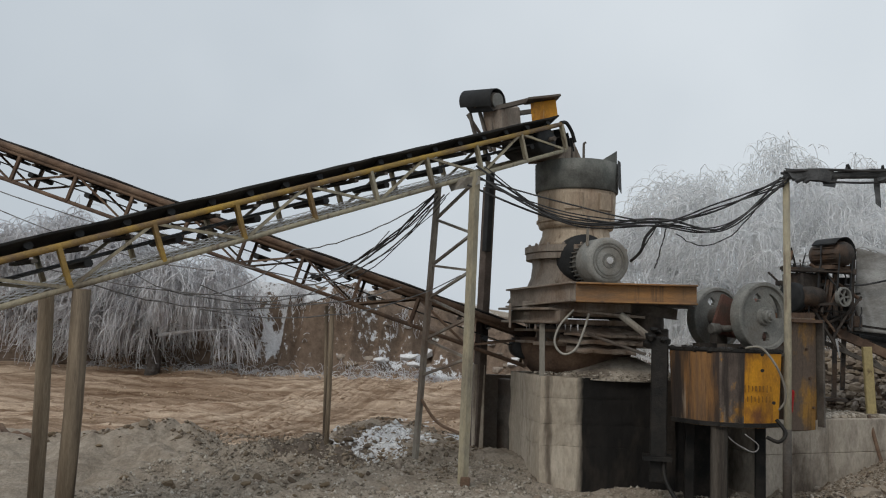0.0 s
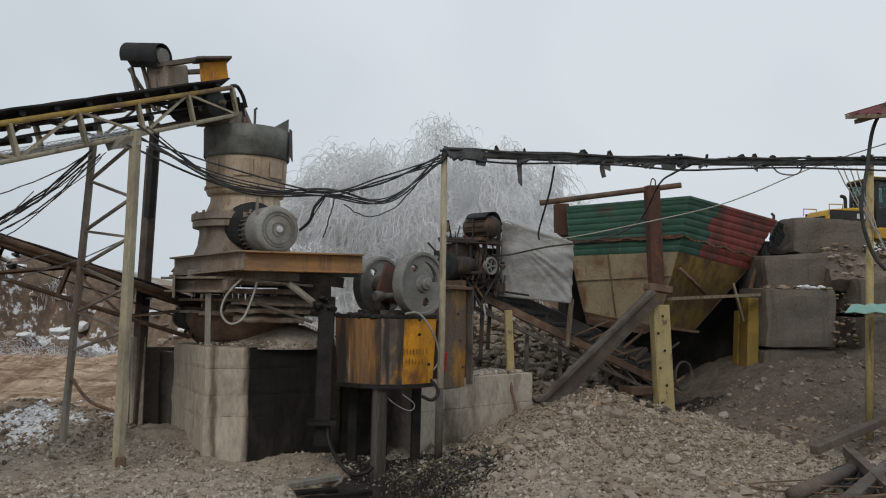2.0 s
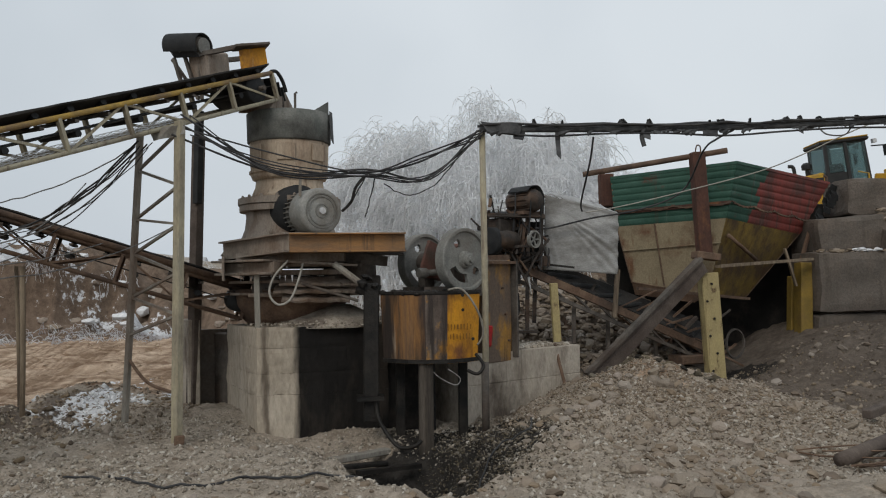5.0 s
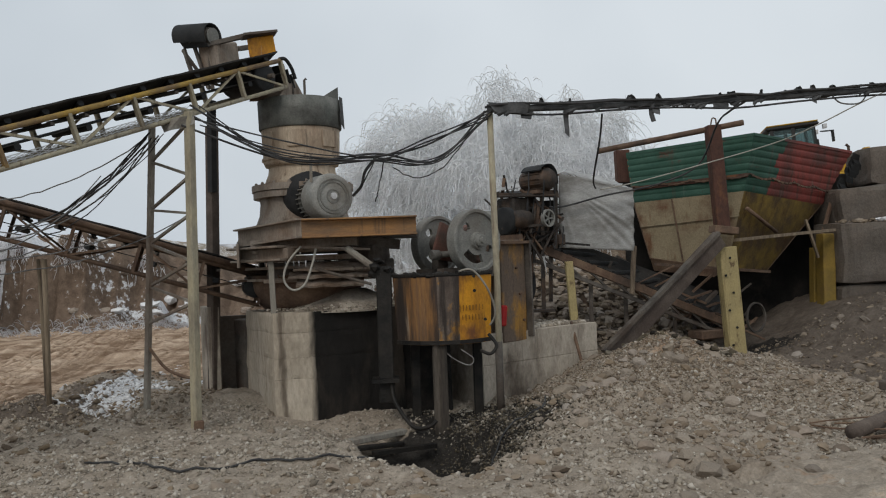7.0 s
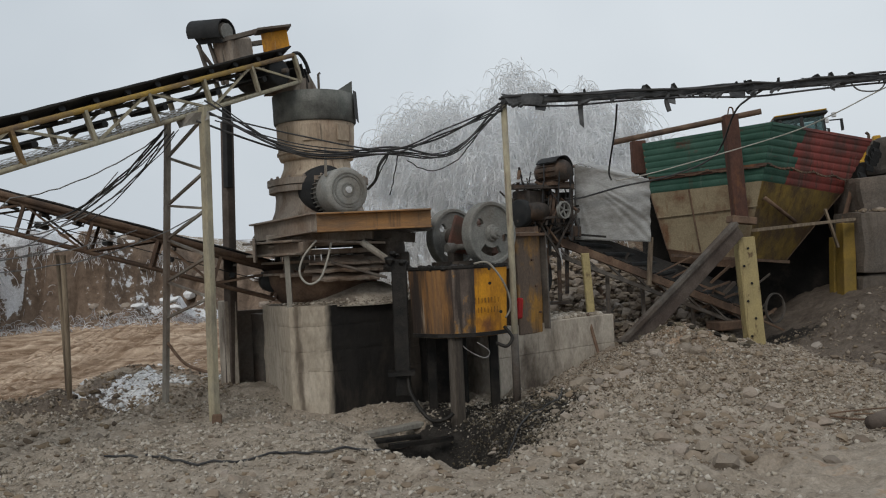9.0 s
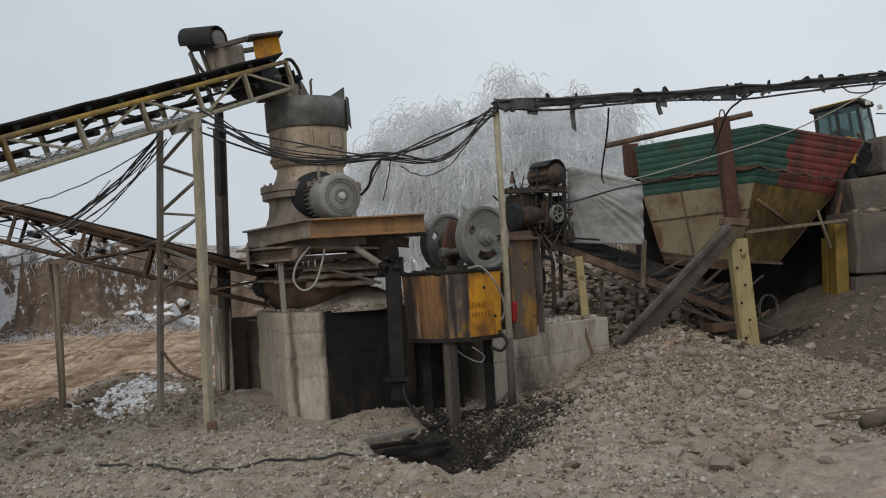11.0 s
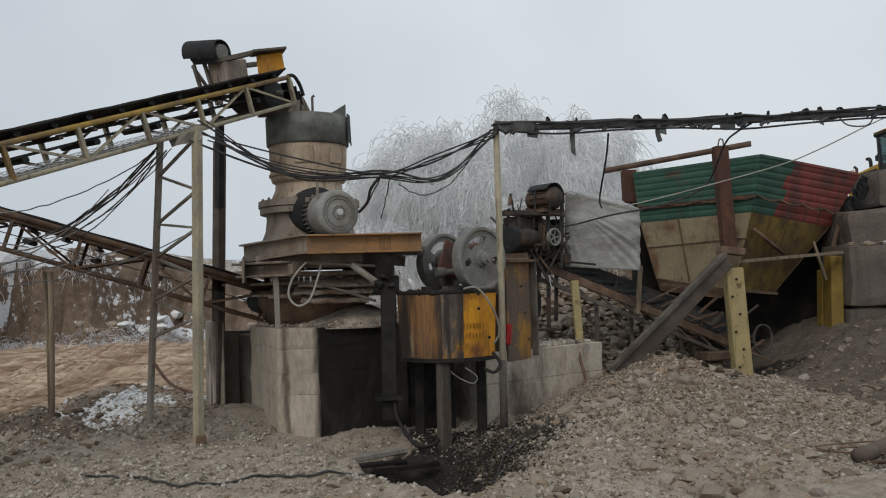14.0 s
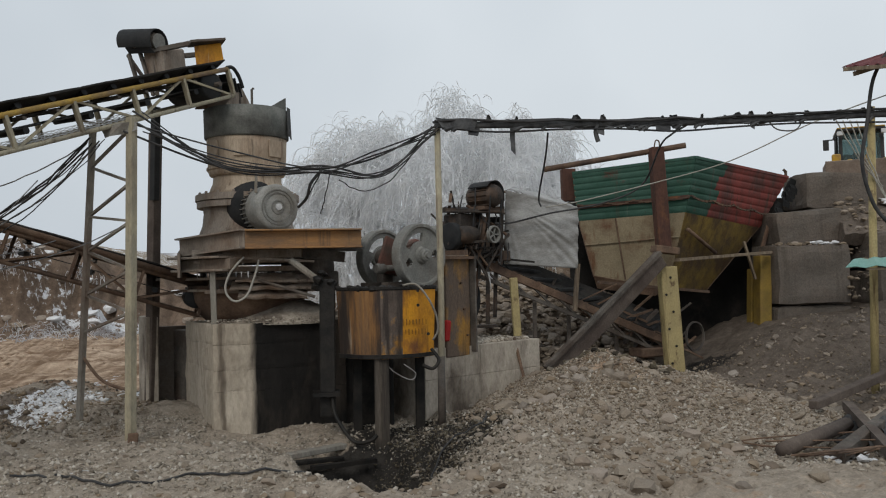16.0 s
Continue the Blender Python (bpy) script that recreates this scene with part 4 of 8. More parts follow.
    # clamping cylinders round the shell
    for k in range(7):
        a = math.radians(-160 + 26 * k)
        x, y = CX + 0.64 * math.cos(a), CY + 0.64 * math.sin(a)
        part("tramp_spring", Geo().lathe([(0.05, 2.30), (0.05, 2.9)], (x, y, 0), n=10), M["dusty_dark"], t)
    # dark box added below the base plates to close the bright gap
    part("gap_filler", Geo().box((-1.35, 12.85, 2.74), (1.75, 1.0, 0.26), (0, 0, 6)), M["dusty_dark"], t, "dark box added to fill the gap under the base plates", bevel=0.02)
    part("side_ledge", Geo().box((-1.32, 12.32, 2.62), (1.8, 0.12, 0.05), (0, 0, 6)), M["dusty_steel"], t, bevel=0.006)
    for k in range(9):
        vs, fs = rock_shape(random.Random(300 + k))
        c0 = Vector((-1.95 + 0.16 * k, 12.22 + 0.02 * k, 2.70 + 0.04 * (k % 3)))
        part("grease_lump", Geo().add([c0 + v * 0.055 for v in vs], fs), M["oil_black"] if k % 2 else M["dusty_dark"], t)
    # the motor beam
    part("motor_beam", Geo().i_beam((-1.61, 11.62, 3.29), (-0.12, 11.78, 3.29), 0.22, 0.25, 0.022), M["orange_beam"], t, "orange painted steel beam", bevel=0.004)
    part("motor_beam", Geo().i_beam((-2.55, 12.35, 3.22), (-1.61, 11.62, 3.3), 0.2, 0.25, 0.022), M["dusty_steel"], t, "dusty steel beam")
    part("motor_beam", Geo().i_beam((-1.5, 12.5, 3.25), (-0.1, 12.7, 3.25), 0.2, 0.2, 0.02), M["dusty_dark"], t)
    part("deck", Geo().panel((-1.65, 11.66, 3.43), (-0.15, 11.8, 3.41), (-0.1, 12.6, 3.43), (-1.65, 12.5, 3.43), 2, 2, None, 0.02), M["dusty_steel"], t)
    part("guard_plate", Geo().box((-2.54, 12.25, 2.98), (0.03, 0.7, 0.32), (0, 0, 8)), M["dusty_steel"], t)
    # stepped sole plates below the side beam, and dusty ledges below the shaft
    for z, hh, w, dx in ((3.075, 0.03, 0.34, -0.05), (2.985, 0.14, 0.16, 0.03), (2.905, 0.03, 0.30, -0.02)):
        part("sole_plate", Geo().beam((-2.56 + dx, 12.40, z), (-1.80 + dx, 11.80, z), w, hh), M["dusty_steel"], t, bevel=0.006)
    part("sole_plate", Geo().beam((-1.84, 11.86, 3.07), (-0.75, 12.0, 3.0), 0.10, 0.03), M["dusty_steel"], t)
    for z, x0, x1, dep in ((2.80, -1.78, -0.66, 0.34), (2.70, -1.85, -0.72, 0.26), (2.58, -1.75, -0.85, 0.20)):
        part("dust_ledge", Geo().panel((x0, 11.95, z - 0.03), (x1, 12.08, z - 0.05), (x1, 12.08 + dep, z + 0.05), (x0, 11.95 + dep, z + 0.07), 14, 4, lambda u, v: 0.02 * noise.noise((u * 9, v * 3, 1.5)), 0.03), M["dusty_steel"], t, "ledge heaped with rock dust")
    # shaft housing, braces and hoses below the beam
    part("countershaft", Geo().lathe([(0.17, 0), (0.2, 0.1), (0.2, 0.5), (0.24, 0.5), (0.24, 0.62)], (-1.15, 12.6, 2.92), (0.9, -0.4, 0), 20), M["dusty_dark"], t, smooth=True)
    part("brace", Geo().tube([(-1.05, 11.8, 3.02), (-0.62, 11.7, 2.69), (-0.53, 11.7, 2.62)], 0.045), M["grey_pole"], t, "pale brace pipe")
    part("brace", Geo().tube([(-1.48, 11.9, 2.77), (-0.74, 11.8, 2.53)], 0.02), M["dusty_dark"], t)
    part("cross_beam", Geo().i_beam((-1.08, 12.3, 3.14), (-0.34, 12.1, 3.05), 0.12, 0.14, 0.012), M["dusty_dark"], t)
    part("cross_beam", Geo().i_beam((-1.71, 12.2, 2.78), (-0.7, 12.2, 2.69), 0.1, 0.12, 0.012), M["dusty_steel"], t)
    part("strut", Geo().beam((-2.06, 11.9, 2.89), (-2.05, 11.92, 2.19), 0.07, 0.05), M["grey_pole"], t)
    hose = smooth_path([(-1.64, 11.75, 3.07), (-1.82, 11.75, 2.86), (-1.88, 11.75, 2.64), (-1.77, 11.75, 2.5), (-1.61, 11.75, 2.57), (-1.5, 11.75, 2.84), (-1.45, 11.75, 3.03)])
    part("hose", Geo().tube(hose, 0.015), M["white_hose"], t, "pale looped hose", True)
    # icicles and rags of ice along the plate edges
    rnd = random.Random(5)
    for k in range(26):
        u = rnd.random()
        p = Vector((-2.55 + u * 1.0, 12.32 - u * 0.62, rnd.choice((2.88, 2.99, 3.09))))
        part("icicle", Geo().tube([p, p + Vector((0, 0, -rnd.uniform(0.03, 0.09)))], [0.009, 0.002], 5), M["mesh_wire"], t)


cone_crusher()


def crusher_motor():
    ax = Vector((0.50, -0.86, 0))
    c = Vector((-1.21, 11.95, 3.73))
    t = thing("electric_motor", (c.x, c.y, c.z - 0.42), "big grey electric motor with dark belt guard on a beam", "motor")
    b = c - ax * 0.75
    part("fan_cover", Geo().lathe([(0.29, 0.38), (0.31, 0.40), (0.31, 0.70), (0.295, 0.74), (0.26, 0.755), (0.0, 0.755)], b, ax, 40, caps=False), M["motor_grey"], t, "round pale grey fan cover", True)
    for r in (0.09, 0.19, 0.23):
        part("cover_ring", Geo().lathe([(r - 0.012, 0.752), (r - 0.008, 0.765), (r + 0.008, 0.765), (r + 0.012, 0.752)], b, ax, 32, caps=False), M["grey_cast"], t)
    part("hub", Geo().lathe([(0.045, 0.75), (0.045, 0.785), (0.02, 0.79), (0.0, 0.79)], b, ax, 12, caps=False), M["decal"], t, "pale square hub")
    part("stator", Geo().lathe([(0.26, -0.15), (0.26, 0.43)], b, ax, 36), M["grey_cast"], t, smooth=True)
    s = ax.cross(Vector((0, 0, 1)))
    for k in range(28):
        a = 2 * math.pi * k / 28
        d = s * math.cos(a) + Vector((0, 0, 1)) * math.sin(a)
        part("fin", Geo().beam(b + d * 0.275 - ax * 0.12, b + d * 0.275 + ax * 0.40, 0.012, 0.05, d), M["grey_cast"], t)
    for k in (-0.05, 0.3):
        part("foot", Geo().beam(b + ax * k + s * 0.26 + Vector((0, 0, -0.33)), b + ax * k - s * 0.26 + Vector((0, 0, -0.33)), 0.1, 0.12), M["grey_cast"], t, bevel=0.01)
    part("belt_guard", Geo().lathe([(0.33, -0.1), (0.35, -0.06), (0.35, 0.16), (0.33, 0.2)], b + Vector((-0.03, 0, 0.06)), ax, 28), M["rubber"], t, "dark belt guard", True)
    part("terminal_box", Geo().box(b - s * 0.33 + ax * 0.25 + Vector((0, 0, 0.12)), (0.22, 0.2, 0.2), (0, 0, 30)), M["grey_cast"], t, bevel=0.015)
    part("stay", Geo().beam((-1.48, 11.9, 4.3), (-1.49, 11.9, 3.92), 0.035, 0.035), M["grey_pole"], t)


crusher_motor()


# ---- belt conveyors ----
def conveyor(name, a, b, hgt, wid, bays, rail_m, post_m, label, belt_up=0.07, roller_every=1, mesh_guard=False):
    """A lattice-girder conveyor; a and b are the ends of the near top rail."""
    a, b = Vector(a), Vector(b)
    d = b - a
    side = Vector((-d.y, d.x, 0)).normalized()
    if side.y < 0:
        side = -side
    side *= wid
    dn = d.normalized()
    up = side.cross(dn).normalized()
    if up.z < 0:
        up = -up
    down = -up * hgt
    t = thing(name, tuple(a.lerp(b, 0.5) + down), label, "conveyor")
    for o in (Vector(), side):
        part("top_rail", Geo().tube([a + o, b + o], 0.032, 8), rail_m, t, smooth=True)
        part("bottom_rail", Geo().tube([a + o + down, b + o + down], 0.028, 8), post_m, t, smooth=True)
    for k in range(bays + 1):
        p = a + d * (k / bays)
        for o in (Vector(), side):
            part("upright", Geo().beam(p + o, p + o + down, 0.06, 0.04, dn), (rail_m if k < bays * 0.6 else post_m) if o.length == 0 else post_m, t)
        part("cross_bar", Geo().beam(p + down, p + down + side, 0.035, 0.035), post_m, t)
        if k < bays:
            q = a + d * ((k + 1) / bays)
            for o in (Vector(), side):
                if k % 2:
                    part("diagonal", Geo().beam(p + o, q + o + down, 0.028, 0.028, dn), post_m, t)
                else:
                    part("diagonal", Geo().beam(p + o + down, q + o, 0.028, 0.028, dn), post_m, t)
            part("deck_brace", Geo().beam(p + down, q + down + side, 0.022, 0.022), post_m, t)
    n = bays * 2
    for k in range(n):
        p = a + d * ((k + 0.5) / n)
        w = side.normalized()
        for s0, s1, z0, z1 in ((0.06, 0.30, 0.07, -0.01), (0.31, 0.69, -0.015, -0.015), (0.70, 0.94, -0.01, 0.07)):
            part("idler", Geo().tube([p + side * s0 + up * z0, p + side * s1 + up * z1], 0.04, 8), M["rubber"], t)
        part("idler_frame", Geo().beam(p - up * 0.07, p + side - up * 0.07, 0.05, 0.03), M["dusty_dark"], t)
        if k % 2 == 0:
            part("return_idler", Geo().tube([p + side * 0.05 + down * 0.55, p + side * 0.95 + down * 0.55], 0.04, 8), M["rubber"], t)
    prof = [(0.0, 0.14), (0.04, 0.13), (0.30, 0.045), (0.5, 0.03), (0.70, 0.045), (0.96, 0.13), (1.0, 0.14)]
    vs, fs = [], []
    for p in [a + d * (i / 40) for i in range(41)]:
        sag = 0.006 * math.sin(1.7 * len(vs))
        vs += [p + side * s + up * (z - 0.005 + sag) for s, z in prof] + [p + side * s + up * (z - 0.025 + sag) for s, z in reversed(prof)]
    m = 2 * len(prof)
    for i in range(40):
        fs += [(i * m + k, i * m + (k + 1) % m, (i + 1) * m + (k + 1) % m, (i + 1) * m + k) for k in range(m)]
    part("belt", Geo().add(vs, fs), M["belt"], t, "black rubber belt")
    part("return_belt", Geo().panel(a + side * 0.06 + down * 0.45, b + side * 0.06 + down * 0.45, b + side * 0.94 + down * 0.45, a + side * 0.94 + down * 0.45, 20, 2, None, 0.012), M["belt"], t)
    if mesh_guard:
        g = Geo()
        for i in range(90):
            u = i / 90 * 0.80
            p = a + d * u + side * 0.02 + down * 0.98
            q = a + d * min(1, u + 0.035) + side * 0.02 + down * 0.72
            g.beam(p, q, 0.005, 0.005)
            p2 = a + d * u + side * 0.02 + down * 0.72
            q2 = a + d * min(1, u + 0.035) + side * 0.02 + down * 0.98
            g.beam(p2, q2, 0.005, 0.005)
        for v in (0.72, 0.80, 0.89, 0.98):
            g.tube([a + side * 0.02 + down * v, a + d * 0.82 + side * 0.02 + down * v], 0.004, 5)
        part("guard_mesh", g, M["mesh_wire"], t, "icy wire guard mesh")
    return t, a, b, side, up, down


def upper_conveyor():
    a, b = Vector((-5.61, 7.3, 3.44)), Vector((-1.91, 12.45, 5.7))
    a0 = a - (b - a) * 0.55
    t, a, b, side, up, down = conveyor("belt_conveyor", a0, b, 0.37, 0.72, 12, M["yellow_paint"], M["cream_pole"], "yellow lattice belt conveyor climbing to the cone crusher", mesh_guard=True)
    dn = (b - a).normalized()
    e = b - dn * 0.30 - up * 0.17
    part("head_drum", Geo().lathe([(0.18, 0), (0.2, 0.03), (0.2, 0.67), (0.18, 0.70)], e - dn * 0.06, side, 28), M["rubber"], t, "black lagged head drum", True)
    part("drum_shaft", Geo().tube([e - side * 0.12, e + side * 1.12], 0.035), M["dusty_dark"], t)
    hood = smooth_path([b + up * 0.02, b + dn * 0.12 + up * 0.0, b + dn * 0.2 - up * 0.14, b + dn * 0.22 - up * 0.3])
    part("hood_rail", Geo().tube(hood, 0.026), M["rubber"], t, smooth=True)
    part("hood_rail", Geo().tube([p + side for p in hood], 0.026), M["rubber"], t, smooth=True)
    for k, u in enumerate((0.25, 0.5, 0.75)):
        p, q = hood[-1].lerp(hood[0], u), hood[-1].lerp(hood[0], u) + side
        part("scraper_strip", Geo().panel(p, q, q - up * 0.2, p - up * 0.2, 3, 3, lambda s, w: 0.02 * math.sin(9 * s), 0.01), M["rubber"], t)
    chute = [b + dn * 0.05 + down * 0.9, b + dn * 0.25 + down * 0.75, b + dn * 0.35 + down * 1.5, b - dn * 0.15 + down * 1.25]
    part("chute", Geo().prism([p + side * 0.05 for p in chute], side * 0.85), M["dusty_steel"], t, "dusty steel discharge chute", bevel=0.01)
    # yellow box and drive carrier above the head
    y1, y2, y3, y4 = (-2.28, 12.35, 6), (-1.99, 12.5, 6.08), (-1.95, 12.5, 5.81), (-2.25, 12.35, 5.71)
    part("yellow_box", Geo().prism([y1, y2, y3, y4], side * 0.12), M["tank_clean"], t, "yellow sheet-steel box", bevel=0.01)
    part("box_lid", Geo().beam(Vector(y1) + Vector((-0.12, 0, 0.02)), Vector(y2) + Vector((0.03, 0, 0.02)), 0.3, 0.03), M["dusty_dark"], t)
    part("carrier_beam", Geo().beam((-2.91, 12.5, 5.96), (-2.28, 12.45, 6.08), 0.06, 0.06), M["dusty_dark"], t)
    part("carrier_beam", Geo().beam((-3, 12.9, 5.95), (-2.35, 12.85, 6.01), 0.06, 0.06), M["dusty_dark"], t)
    part("gearbox", Geo().box((-2.8, 12.75, 5.86), (0.42, 0.4, 0.36), (0, -8, 50)), M["dusty_steel"], t, "dusty gearbox", bevel=0.03)
    for p, q in (((-3.28, 12.7, 5.96), (-3.12, 12.6, 5.45)), ((-3.14, 12.7, 6.02), (-2.93, 12.6, 5.36)), ((-2.91, 12.6, 6), (-2.88, 12.6, 5.36)), ((-3.39, 13.1, 6.05), (-3.1, 13, 5.62))):
        part("carrier_leg", Geo().beam(p, q, 0.05, 0.04), M["dusty_dark"], t)
    # cover over the drive motor: an arched sheet
    c1, c2 = Vector((-3.34, 12.8, 6.15)), Vector((-2.83, 12.5, 6.08))
    axd = (c2 - c1)
    s = axd.cross(Vector((0, 0, 1))).normalized()
    vs, fs = [], []
    n = 14
    for e2 in (0, 1):
        for r in (0.185, 0.172):
            for k in range(n + 1):
                an = math.radians(-35 + 250 * k / n)
                vs.append(c1 + axd * e2 + s * (math.cos(an) * r) + Vector((0, 0, math.sin(an) * r)))
    w = n + 1
    for k in range(n):
        fs += [(k, k + 1, 2 * w + k + 1, 2 * w + k), (w + k + 1, w + k, 3 * w + k, 3 * w + k + 1), (k + 1, k, w + k, w + k + 1), (2 * w + k, 2 * w + k + 1, 3 * w + k + 1, 3 * w + k)]
    part("motor_cover", Geo().add(vs, fs), M["rubber"], t, "arched black sheet over the drive motor", True)
    part("drive_motor", Geo().lathe([(0.10, 0.0), (0.13, 0.05), (0.13, 0.36), (0.10, 0.42)], c1 + axd * 0.3, axd, 20), M["dusty_dark"], t, smooth=True)
    part("motor_end", Geo().lathe([(0.0, -0.03), (0.10, -0.02), (0.115, 0.0), (0.115, 0.02)], c2 - axd * 0.02, axd, 20), M["grey_cast"], t)
    part("cover_skirt", Geo().panel((-3.44, 12.75, 6.21), (-3.28, 12.72, 5.97), (-2.87, 12.42, 5.91), (-2.98, 12.4, 6.03), 2, 4, None, 0.01), M["rubber"], t)
    # hanging sheet where the post meets the girder
    part("hanging_sheet", Geo().panel((-3.17, 10.85, 4.6), (-2.76, 10.85, 4.67), (-2.74, 10.85, 4.56), (-3.11, 10.85, 4.47), 6, 3, lambda u, v: 0.03 * math.sin(8 * u + 3 * v), 0.006), M["motor_grey"], t, "pale icy sheet scrap")
    return t


upper_conveyor()


def lower_conveyor():
    a, b = Vector((-11.1, 10.6, 5.6)), Vector((-2.26, 12.7, 2.67))
    t, a, b, side, up, down = conveyor("belt_conveyor", a, b, 0.40, 0.72, 11, M["rust"], M["rust"], "rusty lattice belt conveyor rising from the crusher foot")
    part("side_pipe", Geo().tube([a + up * 0.06 - side * 0.03, b + up * 0.06 - side * 0.03], 0.045, 8), M["rust"], t, smooth=True)
    dn = (b - a).normalized()
    part("tail_drum", Geo().lathe([(0.14, 0), (0.16, 0.03), (0.16, 0.63), (0.14, 0.66)], b - dn * 0.1 + down * 0.4, side, 20), M["rubber"], t, smooth=True)


lower_conveyor()


# ---- posts under the conveyors ----
def round_post(foot, top, r, m, label, name="post", square=False, taper=1.0):
    foot, top = Vector(foot), Vector(top)
    foot.z = min(foot.z, at_ground(foot.x, foot.y)) - 0.12
    g = Geo()
    if square:
        g.beam(foot, top, 2 * r, 2 * r, (0.6, 0.8, 0))
    else:
        mid = foot.lerp(top, 0.5) + Vector((r * 0.25, 0, 0))
        g.tube([foot, mid, top], [r, r * (1 + taper) / 2, r * taper], 12)
    return single(name, g, m, label, "post", "posts under the conveyors", smooth=not square, bevel=0.006 if square else 0)


def posts():
    t = thing("trestle", (-2.87, 10.9, 0.95), "two-legged lattice steel trestle under the upper conveyor", "trestle")
    f, tp = Vector((-2.87, 10.9, 0.89)), Vector((-2.82, 10.9, 4.72))
    part("leg", Geo().beam(f, tp, 0.105, 0.09, (0.6, 0.8, 0)), M["cream_pole"], t, "pale channel-steel leg", bevel=0.006)
    part("boot", Geo().box((-2.84, 10.88, 0.95), (0.115, 0.1, 0.14), (0, 5, 20)), M["rust"], t, bevel=0.012)
    f2, tp2 = Vector((-3.65, 11.6, 1.08)), Vector((-3.43, 11.5, 4.68))
    part("leg", Geo().beam(f2, tp2, 0.075, 0.06, (0.6, 0.8, 0)), M["grey_pole"], t, bevel=0.004)
    zig = [0.97, 0.80, 0.68, 0.53, 0.40]
    for i, u in enumerate(zig):
        v = zig[i + 1] if i + 1 < len(zig) else None
        p, q = (f.lerp(tp, u), f2.lerp(tp2, u - 0.1))
        part("lacing", Geo().beam(p, q, 0.035, 0.03), M["grey_pole"], t)
        if v:
            part("lacing", Geo().beam(q, f.lerp(tp, v), 0.035, 0.03), M["grey_pole"], t)
    part("lacing", Geo().tube(smooth_path([f2.lerp(tp2, 0.22), f2.lerp(tp2, 0.14) + Vector((0.3, -0.2, 0)), f.lerp(tp, 0.16)]), 0.02), M["rust"], t)
    round_post((-3.16, 13.25, 0.83), (-3.05, 13.25, 4.95), 0.07, M["strut_brown"], "tall dark timber mast beside the cone crusher", "mast", True)
    single("post", Geo().beam((-3.05, 13.13, 3.95), (-3.01, 13.1, 5.3), 0.1, 0.1, (0.6, 0.8, 0)), M["rubber"], "black box-section column under the conveyor head", "post", "posts under the conveyors", bevel=0.006)
    round_post((-5.11, 12.2, 0.84), (-5.11, 12.2, 3.05), 0.034, M["old_wood"], "leaning weathered timber prop under the rusty conveyor", "prop")
    round_post((-5.27, 12.55, 0.83), (-5.31, 12.5, 3.06), 0.025, M["old_wood"], "thin weathered timber prop under the rusty conveyor", "prop")
    round_post((-6.46, 8, 0.93), (-6.47, 7.95, 2.97), 0.072, M["old_wood"], "round weathered timber post under the yellow conveyor", "post")
    round_post((-5.63, 7.3, 1.14), (-5.6, 7.3, 3.01), 0.078, M["old_wood"], "round weathered timber post under the yellow conveyor", "post")


posts()


